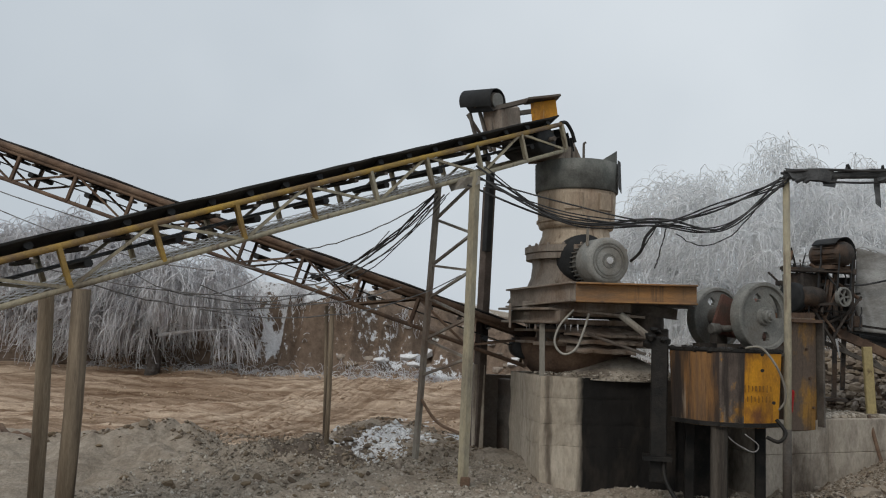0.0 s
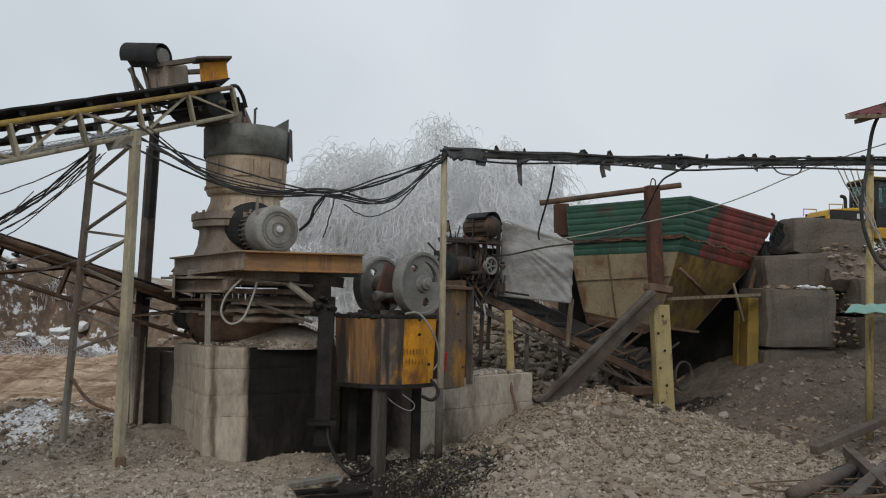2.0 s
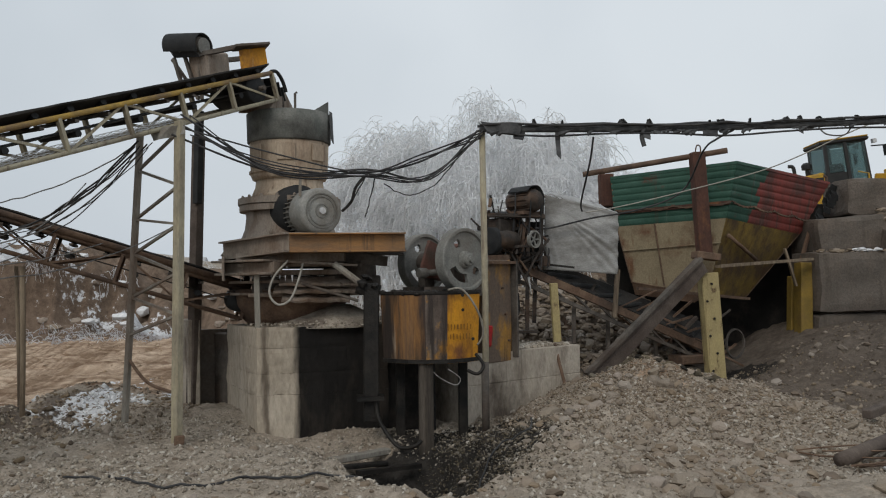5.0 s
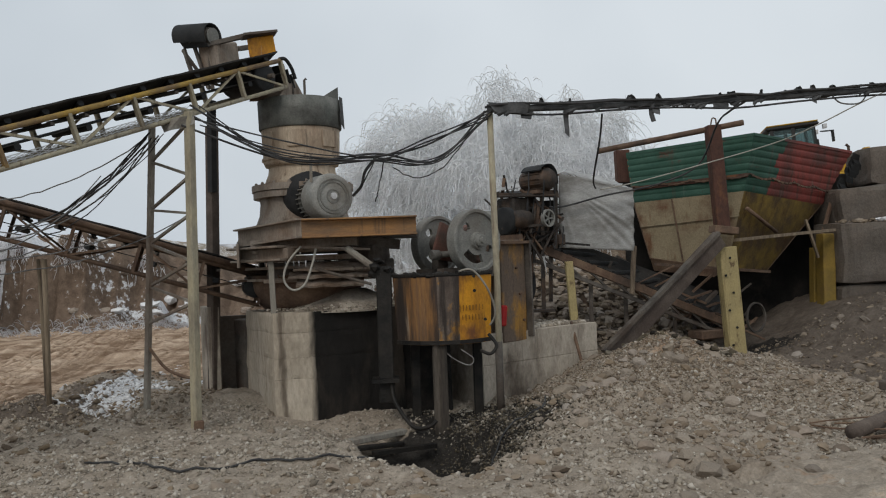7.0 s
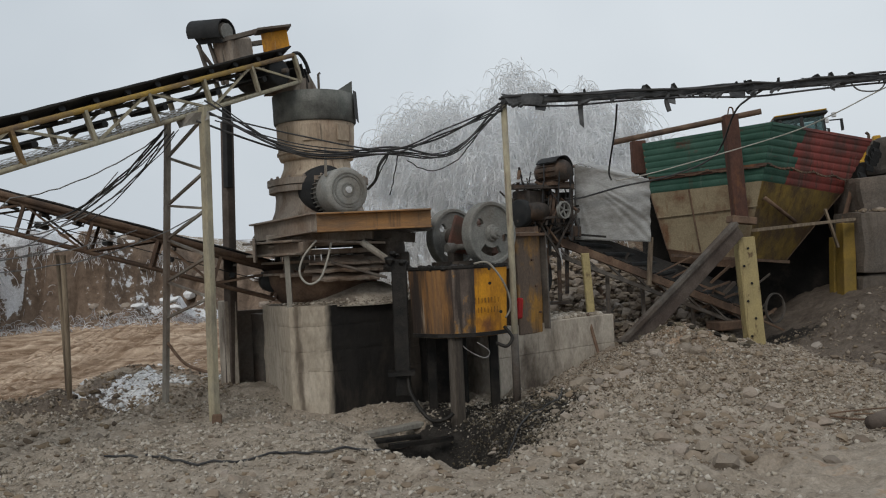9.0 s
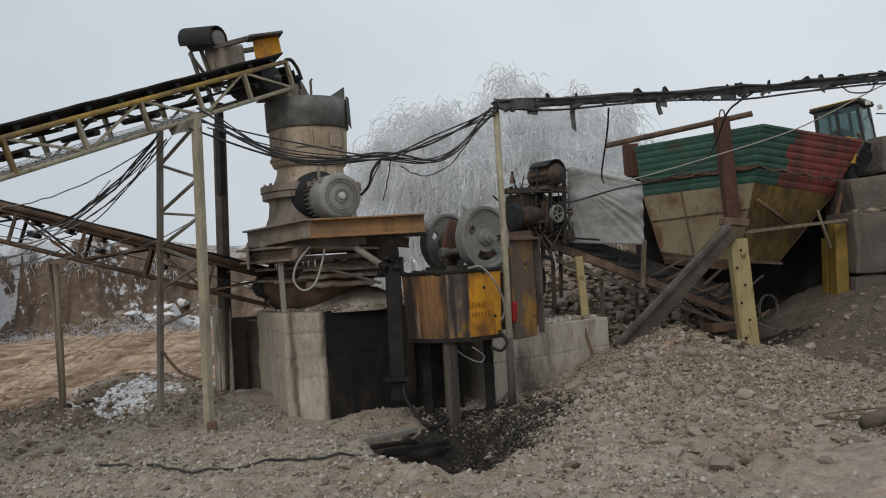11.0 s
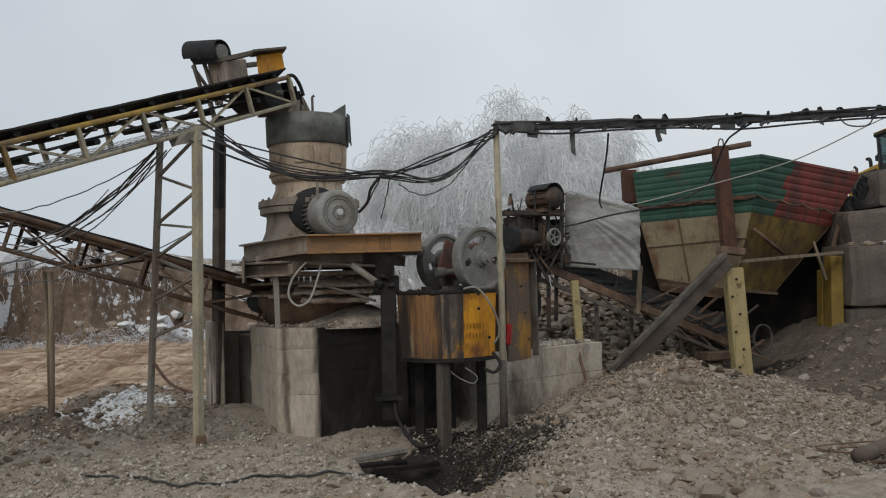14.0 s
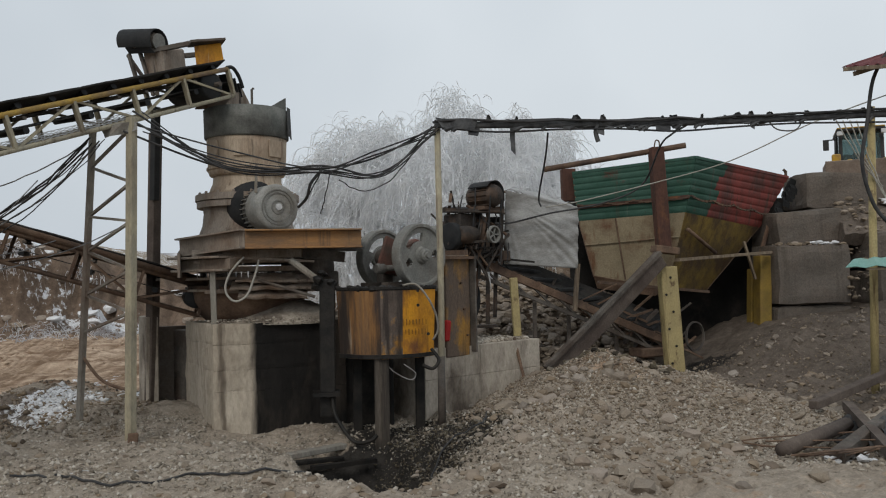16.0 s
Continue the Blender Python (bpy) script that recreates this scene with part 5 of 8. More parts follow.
# ---- oil tank ----
def oil_tank():
    t = thing("oil_tank", (0.15, 11.6, 0.6), "orange-yellow steel tank on legs, streaked with rust and oil", "tank")
    ring_t, ring_b = [], []
    corners = [(-0.46, 11.45), (-0.14, 11.13), (0.08, 11.05), (0.36, 11.05), (0.56, 11.12), (0.80, 11.33), (0.82, 11.85), (0.45, 12.1), (-0.25, 12.0)]
    zt, zb = 2.63, 1.75
    cx, cy = 0.17, 11.55
    low = [(cx + (x - cx) * 0.94, cy + (y - cy) * 0.94) for x, y in corners]
    n = len(corners)
    for i in range(n):
        j = (i + 1) % n
        a, b = Vector((*corners[i], zt)), Vector((*corners[j], zt))
        c, d = Vector((*low[j], zb)), Vector((*low[i], zb))
        m = M["tank_clean"] if i in (3, 4) else M["tank_soiled"] if i == 2 else M["tank_paint"]
        part("side_plate", Geo().panel(d, c, b, a, 4, 4, None, 0.012), m, t, "bright orange-yellow plate" if i in (3, 4) else "")
    part("lid", Geo().prism([(x, y, zt - 0.03) for x, y in corners], (0, 0, 0.02)), M["oil_black"], t, "oily black lid")
    crust = Geo()
    rc = random.Random(19)
    for k in range(90):
        i = rc.randrange(n)
        p = Vector((*corners[i], zt)).lerp(Vector((*corners[(i + 1) % n], zt)), rc.random())
        p = p.lerp(Vector((cx, cy, zt)), rc.random() ** 2 * 0.5) + Vector((0, 0, rc.uniform(-0.02, 0.02)))
        vs, fs = rock_shape(rc)
        s = rc.uniform(0.012, 0.045)
        crust.add([p + v * s for v in vs], fs)
    tagged(part("grease_crust", crust, M["oil_black"], t), "lumpy black grease on the lid", kind="stuff")
    part("bottom", Geo().prism([(x, y, zb) for x, y in low], (0, 0, 0.02)), M["oil_black"], t)
    for i in range(n):
        j = (i + 1) % n
        part("rim", Geo().beam((*corners[i], zt), (*corners[j], zt), 0.03, 0.03), M["oil_black"], t)
        part("foot_band", Geo().beam((*[cx + (v - c0) * 1.02 for v, c0 in ((low[i][0], cx),)], cy + (low[i][1] - cy) * 1.02, zb + 0.03), (cx + (low[j][0] - cx) * 1.02, cy + (low[j][1] - cy) * 1.02, zb + 0.03), 0.014, 0.05), M["oil_black"], t)
    for q in ((0.09, 11.2, 0.09), (0.62, 11.75, 0.06), (-0.2, 11.8, 0.06)):
        part("leg", Geo().beam((q[0] - 0.01, q[1], 0.42), (q[0], q[1], 1.77), q[2] * 2, q[2] * 1.6, (0, 1, 0)), M["oily_wood"] if q[2] > 0.07 else M["oil_black"], t, bevel=0.01)
    # bolt holes and stencilled writing on the clean plate
    for p in ((0.55, 11, 2.59), (0.55, 11, 2.41), (0.67, 11.1, 2.05)):
        part("bolt_hole", Geo().lathe([(0.02, 0), (0.02, 0.015)], (p[0], 11.075, p[2]), (0.05, -1, 0), 10), M["oil_black"], t)
    rnd = random.Random(8)
    for row, (x0, z0, k, hh) in enumerate(((0.36, 2.20, 8, 0.095), (0.39, 2.08, 7, 0.09))):
        for i in range(k):
            x = x0 + i * 0.042
            y = 11.05 + max(0, (x - 0.36)) * 0.35 + 0.022 * (1 - (z0 - 1.75) / 0.88) - 0.012
            part("writing_bar", Geo().box((x, y, z0), (rnd.uniform(0.008, 0.020), 0.006, hh * rnd.uniform(0.55, 0.9)), (0, 0, 15)), M["print_dark"], t)
    part("drain_pipe", Geo().tube(smooth_path([(0.72, 11.2, 1.85), (0.80, 11.1, 1.72), (0.72, 11.05, 1.62), (0.6, 11.1, 1.66)]), 0.022), M["oil_black"], t, smooth=True)
    part("hose", Geo().tube(smooth_path([(0.36, 11, 2.66), (0.52, 10.95, 2.67), (0.67, 10.95, 2.49), (0.77, 11, 2.27), (0.79, 11.05, 2.09), (0.73, 11.1, 1.97)]), 0.013), M["grey_pole"], t, "grey hose over the rim", True)
    part("loose_wire", Geo().tube(smooth_path([(0.14, 11.2, 1.69), (0.25, 11.1, 1.58), (0.44, 11.05, 1.49), (0.5, 11.05, 1.57), (0.36, 11.1, 1.68)]), 0.007), M["icy_cable"], t)


oil_tank()


def oily_column():
    g = Geo().beam((-0.57, 11.5, 2.76), (-0.59, 11.5, 1.01), 0.2, 0.18, (0, 1, 0))
    t = thing("oily_column", (-0.6, 11.5, 0.72), "oil-black steel column beside the tank", "column")
    part("shaft", g, M["oil_black"], t, bevel=0.015)
    rnd = random.Random(12)
    for k in range(7):
        vs, fs = rock_shape(rnd)
        s = rnd.uniform(0.07, 0.13)
        c = Vector((-0.59, 11.45, 2.83)) + Vector((rnd.uniform(-0.12, 0.12), rnd.uniform(-0.08, 0.08), rnd.uniform(-0.18, 0.12)))
        part("grease_lump", Geo().add([c + v * s * 0.8 for v in vs], fs), M["oil_black"], t)
    part("base_flange", Geo().box((-0.6, 11.45, 1.31), (0.34, 0.3, 0.05)), M["oil_black"], t)
    part("pipe", Geo().tube(smooth_path([(-0.53, 11.4, 1.28), (-0.49, 11.3, 1.04), (-0.28, 11.1, 0.76), (-0.08, 11, 0.77), (0.01, 11, 0.84)]), 0.025), M["oil_black"], t, smooth=True)


oily_column()


# ---- jaw crusher with its turning flywheels ----
AX = Vector((0.61, -0.79, 0)).normalized()
RT = Vector((0.79, 0.61, 0)).normalized()
WC1, WC2 = Vector((0.66, 11.95, 3.05)), Vector((0.21, 13.05, 3.04))
JB = (1.1, 13.3, 1.7)


def wheel_geo(r=0.43, wid=0.17, thick=0.05):
    """A flywheel round the local z axis: rim, hub and a web with one kidney-shaped and two round holes."""
    rim = Geo().lathe([(r - 0.055, -wid / 2), (r - 0.01, -wid / 2), (r, -wid / 2 + 0.012), (r, wid / 2 - 0.012), (r - 0.01, wid / 2), (r - 0.045, wid / 2), (r - 0.06, wid / 2 - 0.03), (r - 0.06, -wid / 2 + 0.03), (r - 0.055, -wid / 2)], (0, 0, 0), n=64, caps=False)
    hub = Geo().lathe([(0.12, -0.11), (0.12, 0.06), (0.105, 0.10), (0.085, 0.105), (0.085, 0.15), (0.07, 0.165), (0.045, 0.165), (0.04, 0.20), (0.0, 0.20)], (0, 0, 0), n=24, caps=False)
    nr, na = 12, 96
    r0, r1 = 0.10, r - 0.055
    def holed(rr, a):
        x, y = rr * math.sin(a), rr * math.cos(a)
        deg = math.degrees(a)
        deg = (deg + 180) % 360 - 180
        if abs(deg) < 38 and 0.19 < rr < 0.30:
            return True
        for h in (-82, 118):
            hx, hy2 = 0.25 * math.sin(radians(h)), 0.25 * math.cos(radians(h))
            if (x - hx) ** 2 + (y - hy2) ** 2 < 0.058 ** 2:
                return True
        return False
    solid = [[not holed(r0 + (r1 - r0) * (i + 0.5) / nr, 2 * math.pi * (k + 0.5) / na) for k in range(na)] for i in range(nr)]
    vs = [(rr * math.sin(a), rr * math.cos(a), z) for z in (thick / 2 + 0.03, 0.03 - thick / 2) for rr in (r0 + (r1 - r0) * i / nr for i in range(nr + 1)) for a in (2 * math.pi * k / na for k in range(na))]
    lay = (nr + 1) * na
    fs = []
    for i in range(nr):
        for k in range(na):
            if not solid[i][k]:
                continue
            k2 = (k + 1) % na
            a, b, c, d = i * na + k, i * na + k2, (i + 1) * na + k2, (i + 1) * na + k
            fs += [(a, d, c, b), (lay + a, lay + b, lay + c, lay + d)]
            for ni, nk, e in ((i - 1, k, (a, b)), (i + 1, k, (c, d)), (i, (k - 1) % na, (d, a)), (i, k2, (b, c))):
                if not (0 <= ni < nr) or not solid[ni][nk]:
                    fs.append((e[0], e[1], lay + e[1], lay + e[0]))
    web = Geo().add(vs, fs)
    return rim, hub, web


def jaw_crusher():
    t = thing("jaw_crusher", JB, "small jaw crusher with two grey flywheels and ochre rusty frame", "crusher")
    wheels = []
    rim, hub, web = wheel_geo()
    for c, flip in ((WC1, 1), (WC2, 1)):
        w = new("flywheel", rim.mesh("flywheel", M["grey_cast"], False))
        w.parent = t
        tagged(w, "dusty grey cast flywheel")
        for nm, g in (("web", web), ("hub", hub)):
            o = new(nm, g.mesh(nm, M["grey_cast"], False))
            o.parent = w
        wheels.append((w, c))
    part("shaft", Geo().tube([WC2 - AX * 0.1, WC1 + AX * 0.05], 0.06), M["dusty_dark"], t, smooth=True)
    mid = WC1.lerp(WC2, 0.5)
    # pitman: a red cheek between the wheels
    ch = [mid + RT * -0.12 + Vector((0, 0, -0.22)), mid + RT * 0.35 + Vector((0, 0, -0.30)), mid + RT * 0.42 + Vector((0, 0, 0.12)), mid + RT * 0.15 + Vector((0, 0, 0.26)), mid + RT * -0.1 + Vector((0, 0, 0.16))]
    part("pitman", Geo().prism([p - AX * 0.28 for p in ch], AX * 0.5), M["pitman_red"], t, "faded red swing-jaw casting", bevel=0.025)
    part("rib", Geo().beam(mid + RT * -0.16 + Vector((0, 0, -0.2)), mid + RT * 0.0 + Vector((0, 0, 0.2)), 0.05, 0.52, RT), M["pitman_red"], t)
    for c in (mid - AX * 0.33, mid + AX * 0.27):
        part("bearing", Geo().lathe([(0.13, -0.07), (0.14, -0.05), (0.14, 0.05), (0.13, 0.07)], c, AX, 20), M["dusty_dark"], t, smooth=True)
        part("pedestal", Geo().beam(c + Vector((0, 0, -0.08)), c + Vector((0, 0, -0.75)), 0.2, 0.14, AX), M["dusty_dark"], t, bevel=0.01)
    part("tension_rod", Geo().tube([mid - RT * 0.38 + AX * 0.02 + Vector((0, 0, -0.16)), mid + RT * 0.1 + AX * 0.02 + Vector((0, 0, -0.14))], 0.045), M["grey_cast"], t, smooth=True)
    part("spring", Geo().lathe([(0.06, 0), (0.075, 0.03), (0.075, 0.12), (0.06, 0.15)], mid - RT * 0.44 + Vector((0, 0, -0.16)), RT, 14), M["grey_cast"], t)
    part("bed_beam", Geo().beam(mid - RT * 0.5 - AX * 0.2 + Vector((0, 0, -0.42)), mid + RT * 1.2 - AX * 0.2 + Vector((0, 0, -0.42)), 0.14, 0.14), M["dusty_dark"], t)
    part("bed_beam", Geo().beam(mid - RT * 0.5 + AX * 0.25 + Vector((0, 0, -0.42)), mid + RT * 1.2 + AX * 0.25 + Vector((0, 0, -0.42)), 0.14, 0.14), M["dusty_dark"], t)
    # frame of ochre plate with ribs
    c = mid + RT * 0.80
    part("frame_plate", Geo().beam(c + AX * 0.33 + Vector((0, 0, -1.45)), c + AX * 0.33 + Vector((0, 0, 0.02)), 0.06, 0.50, RT), M["jaw_ochre"], t, "ochre painted plate, rusted through", bevel=0.01)
    part("frame_plate", Geo().beam(c - AX * 0.33 + Vector((0, 0, -1.45)), c - AX * 0.33 + Vector((0, 0, 0.02)), 0.06, 0.50, RT), M["jaw_ochre"], t, bevel=0.01)
    part("front_wall", Geo().beam(c + RT * 0.25 + Vector((0, 0, -1.45)), c + RT * 0.25 + Vector((0, 0, 0.1)), 0.6, 0.08, RT), M["rust"], t)
    part("rear_wall", Geo().beam(c - RT * 0.25 + Vector((0, 0, -1.45)), c - RT * 0.25 + Vector((0, 0, -0.2)), 0.6, 0.08, RT), M["jaw_ochre"], t)
    for z in (-0.02,):
        part("frame_rib", Geo().beam(c - RT * 0.26 + AX * 0.40 + Vector((0, 0, z)), c + RT * 0.26 + AX * 0.40 + Vector((0, 0, z)), 0.12, 0.04), M["rust"], t)
    for u in (0.27,):
        part("frame_rib", Geo().beam(c + RT * u + AX * 0.40 + Vector((0, 0, -1.4)), c + RT * u + AX * 0.40 + Vector((0, 0, 0.0)), 0.12, 0.03, RT), M["dusty_dark"], t)
    for k in range(3):
        part("bolt", Geo().lathe([(0.018, 0), (0.018, 0.03)], c + RT * (0.17 - 0.06 * k) + AX * 0.36 + Vector((0, 0, -1.15 + 0.38 * k)), AX, 6), M["rust"], t)
    return t, wheels


JAW, WHEELS = jaw_crusher()


def clutter(t):
    """Greasy rods, brackets and loose leads round the drive."""
    rnd = random.Random(23)
    for k in range(16):
        p = Vector((1.87, 14, 3.45)) + Vector((rnd.uniform(-0.55, 0.35), rnd.uniform(-0.15, 0.4), rnd.uniform(-0.9, 0.5)))
        q = p + (Vector((rnd.uniform(-0.1, 0.1), 0, rnd.uniform(0.25, 0.7))) if k % 2 else Vector((rnd.uniform(0.2, 0.6), rnd.uniform(-0.1, 0.1), rnd.uniform(-0.12, 0.12))))
        part("bracket", Geo().beam(p, q, rnd.uniform(0.02, 0.05), rnd.uniform(0.02, 0.05)), M["oil_black"] if k % 3 else M["rust"], t)
    for k in range(7):
        p = Vector((1.98, 13.95, 3.89)) + Vector((rnd.uniform(-0.4, 0.2), rnd.uniform(-0.1, 0.3), rnd.uniform(-0.3, 0.3)))
        q = p + Vector((rnd.uniform(-0.3, 0.3), rnd.uniform(-0.2, 0.2), rnd.uniform(-1.1, -0.4)))
        part("lead", Geo().tube(arc(p, q, rnd.uniform(0.05, 0.2), 10, 0.015, k), 0.011, 6), M["cable"], t, smooth=True)


def drive_stand():
    """The drive motor's frame behind the flywheels."""
    t = thing("drive_stand", (2.1, 14.2, 1.7), "greasy steel stand with motor and pulleys beside the crusher", "machine stand")
    for p, q in (((2.02, 14.1, 4.14), (1.96, 14.1, 1.9)), ((1.77, 14.1, 3.83), (1.75, 14.1, 2.55)), ((2.25, 14.1, 4.08), (2.2, 14.1, 2.93)), ((2.16, 14.3, 2.99), (2.12, 14.3, 2.06))):
        part("upright", Geo().beam(p, q, 0.06, 0.05, (0, 1, 0)), M["greasy"], t)
    part("deck_beam", Geo().beam((1.25, 14, 3.82), (2.26, 14, 3.79), 0.08, 0.07), M["greasy"], t)
    part("deck_beam", Geo().beam((1.34, 14.7, 3.9), (2.4, 14.7, 3.89), 0.08, 0.07), M["greasy"], t)
    part("deck_beam", Geo().beam((1.29, 13.8, 3.27), (1.92, 13.8, 3.31), 0.07, 0.04), M["greasy"], t)
    part("deck_plate", Geo().panel((1.29, 13.9, 3.8), (2.19, 13.9, 3.79), (2.36, 14.7, 3.93), (1.39, 14.7, 3.94), 2, 2, None, 0.02), M["greasy"], t)
    c = Vector((1.97, 14.1, 4.05))
    part("motor", Geo().lathe([(0.0, -0.3), (0.16, -0.29), (0.18, -0.22), (0.18, 0.2), (0.15, 0.26), (0.0, 0.27)], c, AX, 24, caps=False), M["greasy"], t, "greasy dark motor", True)
    for k in range(14):
        a = 2 * math.pi * k / 14
        d = RT * math.cos(a) + Vector((0, 0, 1)) * math.sin(a)
        part("fin", Geo().beam(c + d * 0.185 - AX * 0.2, c + d * 0.185 + AX * 0.18, 0.012, 0.03, d), M["greasy"], t)
    arch = smooth_path([c + RT * -0.2 + Vector((0, 0, 0.14)), c + RT * -0.1 + Vector((0, 0, 0.22)), c + RT * 0.08 + Vector((0, 0, 0.24)), c + RT * 0.21 + Vector((0, 0, 0.12)), c + RT * 0.23 + Vector((0, 0, -0.06))], 4)
    vs, fs = [], []
    for p in arch:
        vs += [p - AX * 0.2, p + AX * 0.22, p + AX * 0.22 - Vector((0, 0, 0.015)), p - AX * 0.2 - Vector((0, 0, 0.015))]
    for i in range(len(arch) - 1):
        fs += [(4 * i + k, 4 * i + (k + 1) % 4, 4 * i + 4 + (k + 1) % 4, 4 * i + 4 + k) for k in range(4)]
    part("rubber_cover", Geo().add(vs, fs), M["rubber"], t, "black rubber sheet over the motor", True)
    part("motor_foot", Geo().box(c + Vector((0, 0, -0.2)), (0.4, 0.3, 0.06), (0, 0, 37)), M["rust"], t)
    # lower pulley train
    p0 = Vector((1.22, 13.9, 3.34))
    part("drum_pulley", Geo().lathe([(0.22, -0.25), (0.24, -0.22), (0.24, 0.2), (0.21, 0.24), (0.1, 0.25)], p0 + Vector((0, 0.3, 0)), RT, 28), M["grey_cast"], t, "pale grey drum pulley", True)
    part("flat_pulley", Geo().lathe([(0.2, -0.06), (0.22, -0.05), (0.22, 0.05), (0.2, 0.06)], Vector((1.36, 13.8, 3.39)), RT, 28), M["rubber"], t, smooth=True)
    part("gear_motor", Geo().lathe([(0.1, -0.2), (0.13, -0.18), (0.15, 0.0), (0.13, 0.16), (0.06, 0.24)], Vector((1.61, 13.8, 3.41)), RT, 20), M["greasy"], t, smooth=True)
    part("gear_case", Geo().box(Vector((1.59, 14.2, 3.64)), (0.5, 0.4, 0.26), (0, 0, 37)), M["greasy"], t, bevel=0.03)
    clutter(t)
    w = Vector((2.03, 13.75, 3.41))
    part("spoked_pulley", Geo().lathe([(0.115, -0.03), (0.14, -0.03), (0.14, 0.03), (0.115, 0.03), (0.115, -0.03)], w, AX, 28, caps=False), M["grey_cast"], t)
    for k in range(5):
        a = 2 * math.pi * k / 5
        d = RT * math.cos(a) + Vector((0, 0, 1)) * math.sin(a)
        part("spoke", Geo().beam(w, w + d * 0.12, 0.025, 0.02, AX), M["grey_cast"], t)
    for dx in (-0.13, 0.12):
        part("belt", Geo().beam(w + RT * dx + AX * 0.0, c + RT * dx * 1.1 + AX * 0.25, 0.02, 0.012, AX), M["rubber"], t)
    rnd = random.Random(17)
    p1, p2 = Vector((1.29, 13.9, 3.02)), Vector((2.31, 14.3, 3.68))
    for k in range(22):
        s0 = Vector((rnd.uniform(p1.x, p2.x), rnd.uniform(13.8, 14.4), rnd.uniform(p1.z, p2.z)))
        d0 = Vector((rnd.gauss(0, 0.18), rnd.gauss(0, 0.1), rnd.gauss(0, 0.22)))
        part("rod", Geo().tube([s0 - d0, s0 + d0], rnd.uniform(0.01, 0.028), 7), M["greasy"] if k % 3 else M["rust"], t)
    for k in range(7):
        s0 = Vector((rnd.uniform(p1.x, p2.x), rnd.uniform(14.0, 14.5), rnd.uniform(p1.z + 0.05, p2.z)))
        part("bracket", Geo().box(s0, (rnd.uniform(0.08, 0.22), rnd.uniform(0.08, 0.2), rnd.uniform(0.06, 0.2)), (0, 0, 37)), M["greasy"], t, bevel=0.01)
    for k in range(8):
        s0 = Vector((rnd.uniform(p1.x + 0.3, p2.x + 0.15), rnd.uniform(13.75, 14.0), rnd.uniform(p1.z, p2.z + 0.2)))
        e0 = s0 + Vector((rnd.uniform(-0.3, 0.3), 0, -rnd.uniform(0.1, 0.5)))
        part("cable_loop", Geo().tube(arc(s0, e0, rnd.uniform(0.03, 0.15), 8, 0.01, k), 0.010, 6), M["cable"], t)
    # black sheet added to darken the gaps behind the drive's parts
    part("dark_backing", Geo().panel((1.38, 14.6, 3.04), (2.31, 14.6, 2.99), (2.35, 14.6, 3.75), (1.42, 14.6, 3.74), 2, 2, None, 0.02), M["oil_black"], t)
    part("hanging_ice", Geo().tube([(1.94, 13.8, 2.81), (1.98, 13.8, 2.54)], [0.02, 0.005], 5), M["mesh_wire"], t)
    part("guard_sheet", Geo().panel((1.18, 13.9, 3.84), (1.83, 14.4, 4.02), (1.85, 14.6, 4.15), (1.34, 14.6, 4), 4, 3, lambda u, v: 0.02 * math.sin(7 * u), 0.008), M["tarp"], t, "icy plastic sheet over the drive")
    part("base_plate", Geo().box((1.93, 14, 1.94), (0.34, 0.26, 0.04)), M["greasy"], t)
    part("skirt", Geo().panel((1.64, 13.95, 2.55), (1.86, 14.2, 2.56), (1.79, 14.2, 2.04), (1.46, 13.95, 2.11), 5, 5, lambda u, v: 0.04 * math.sin(9 * u + 4 * v), 0.01), M["rubber"], t, "black rubber apron")
    for p, q in (((1.65, 13.8, 3.22), (1.99, 13.9, 2.63)), ((2.18, 13.9, 3.29), (1.91, 13.9, 2.81)), ((2.13, 14, 3.16), (2.33, 14, 3.43))):
        part("brace", Geo().beam(p, q, 0.035, 0.03), M["greasy"], t)


drive_stand()


def footing():
    t = thing("concrete_footing", (1.9, 13.2, 0.6), "grey board-cast concrete footing with gravel on its top", "footing")
    fl, fr = Vector((0.75, 12.35, 1.78)), Vector((2.72, 13.7, 1.73))
    w = Vector((-0.65, 0.8, 0)) * 1.3
    zs = [0.2, 1.30, 1.74]
    for i in range(2):
        a, b = zs[i], zs[i + 1] - 0.002
        for u0, u1 in ((0.0, 0.45), (0.451, 1.0)):
            p, q = fl.lerp(fr, u0), fl.lerp(fr, u1)
            part("cast_panel", Geo().prism([(p.x, p.y, a), (q.x, q.y, a), (q.x + w.x, q.y + w.y, a), (p.x + w.x, p.y + w.y, a)], (0, 0, b - a)), M["concrete"], t, bevel=0.008)
    rnd = random.Random(21)
    geo = Geo()
    for k in range(900):
        vs, fs = rock_shape(rnd)
        s = rnd.uniform(0.02, 0.055)
        u, v = rnd.random(), rnd.random()
        p = fl.lerp(fr, 0.05 + 0.9 * u) + w * (0.1 + 0.9 * v)
        z = 1.75 + 0.2 * math.exp(-((u - 0.3) / 0.3) ** 2) * v
        m = Matrix.LocRotScale((p.x, p.y, z), Euler((0, 0, rnd.uniform(0, 6))), (s, s, s))
        geo.add([m @ q for q in vs], fs)
    tagged(part("grit", geo, M["gravel"], t), kind="stuff")
    c = Vector((1.08, 12.6, 1.98))
    cn = thing("fuel_can", c, "red plastic can on the concrete footing", "can")
    part("body", Geo().box(c, (0.1, 0.16, 0.3), (0, 6, 20)), M["red_can"], cn, bevel=0.02)
    part("cap", Geo().lathe([(0.025, 0), (0.025, 0.05)], c + Vector((0, 0, 0.15)), n=10), M["rubber"], cn)


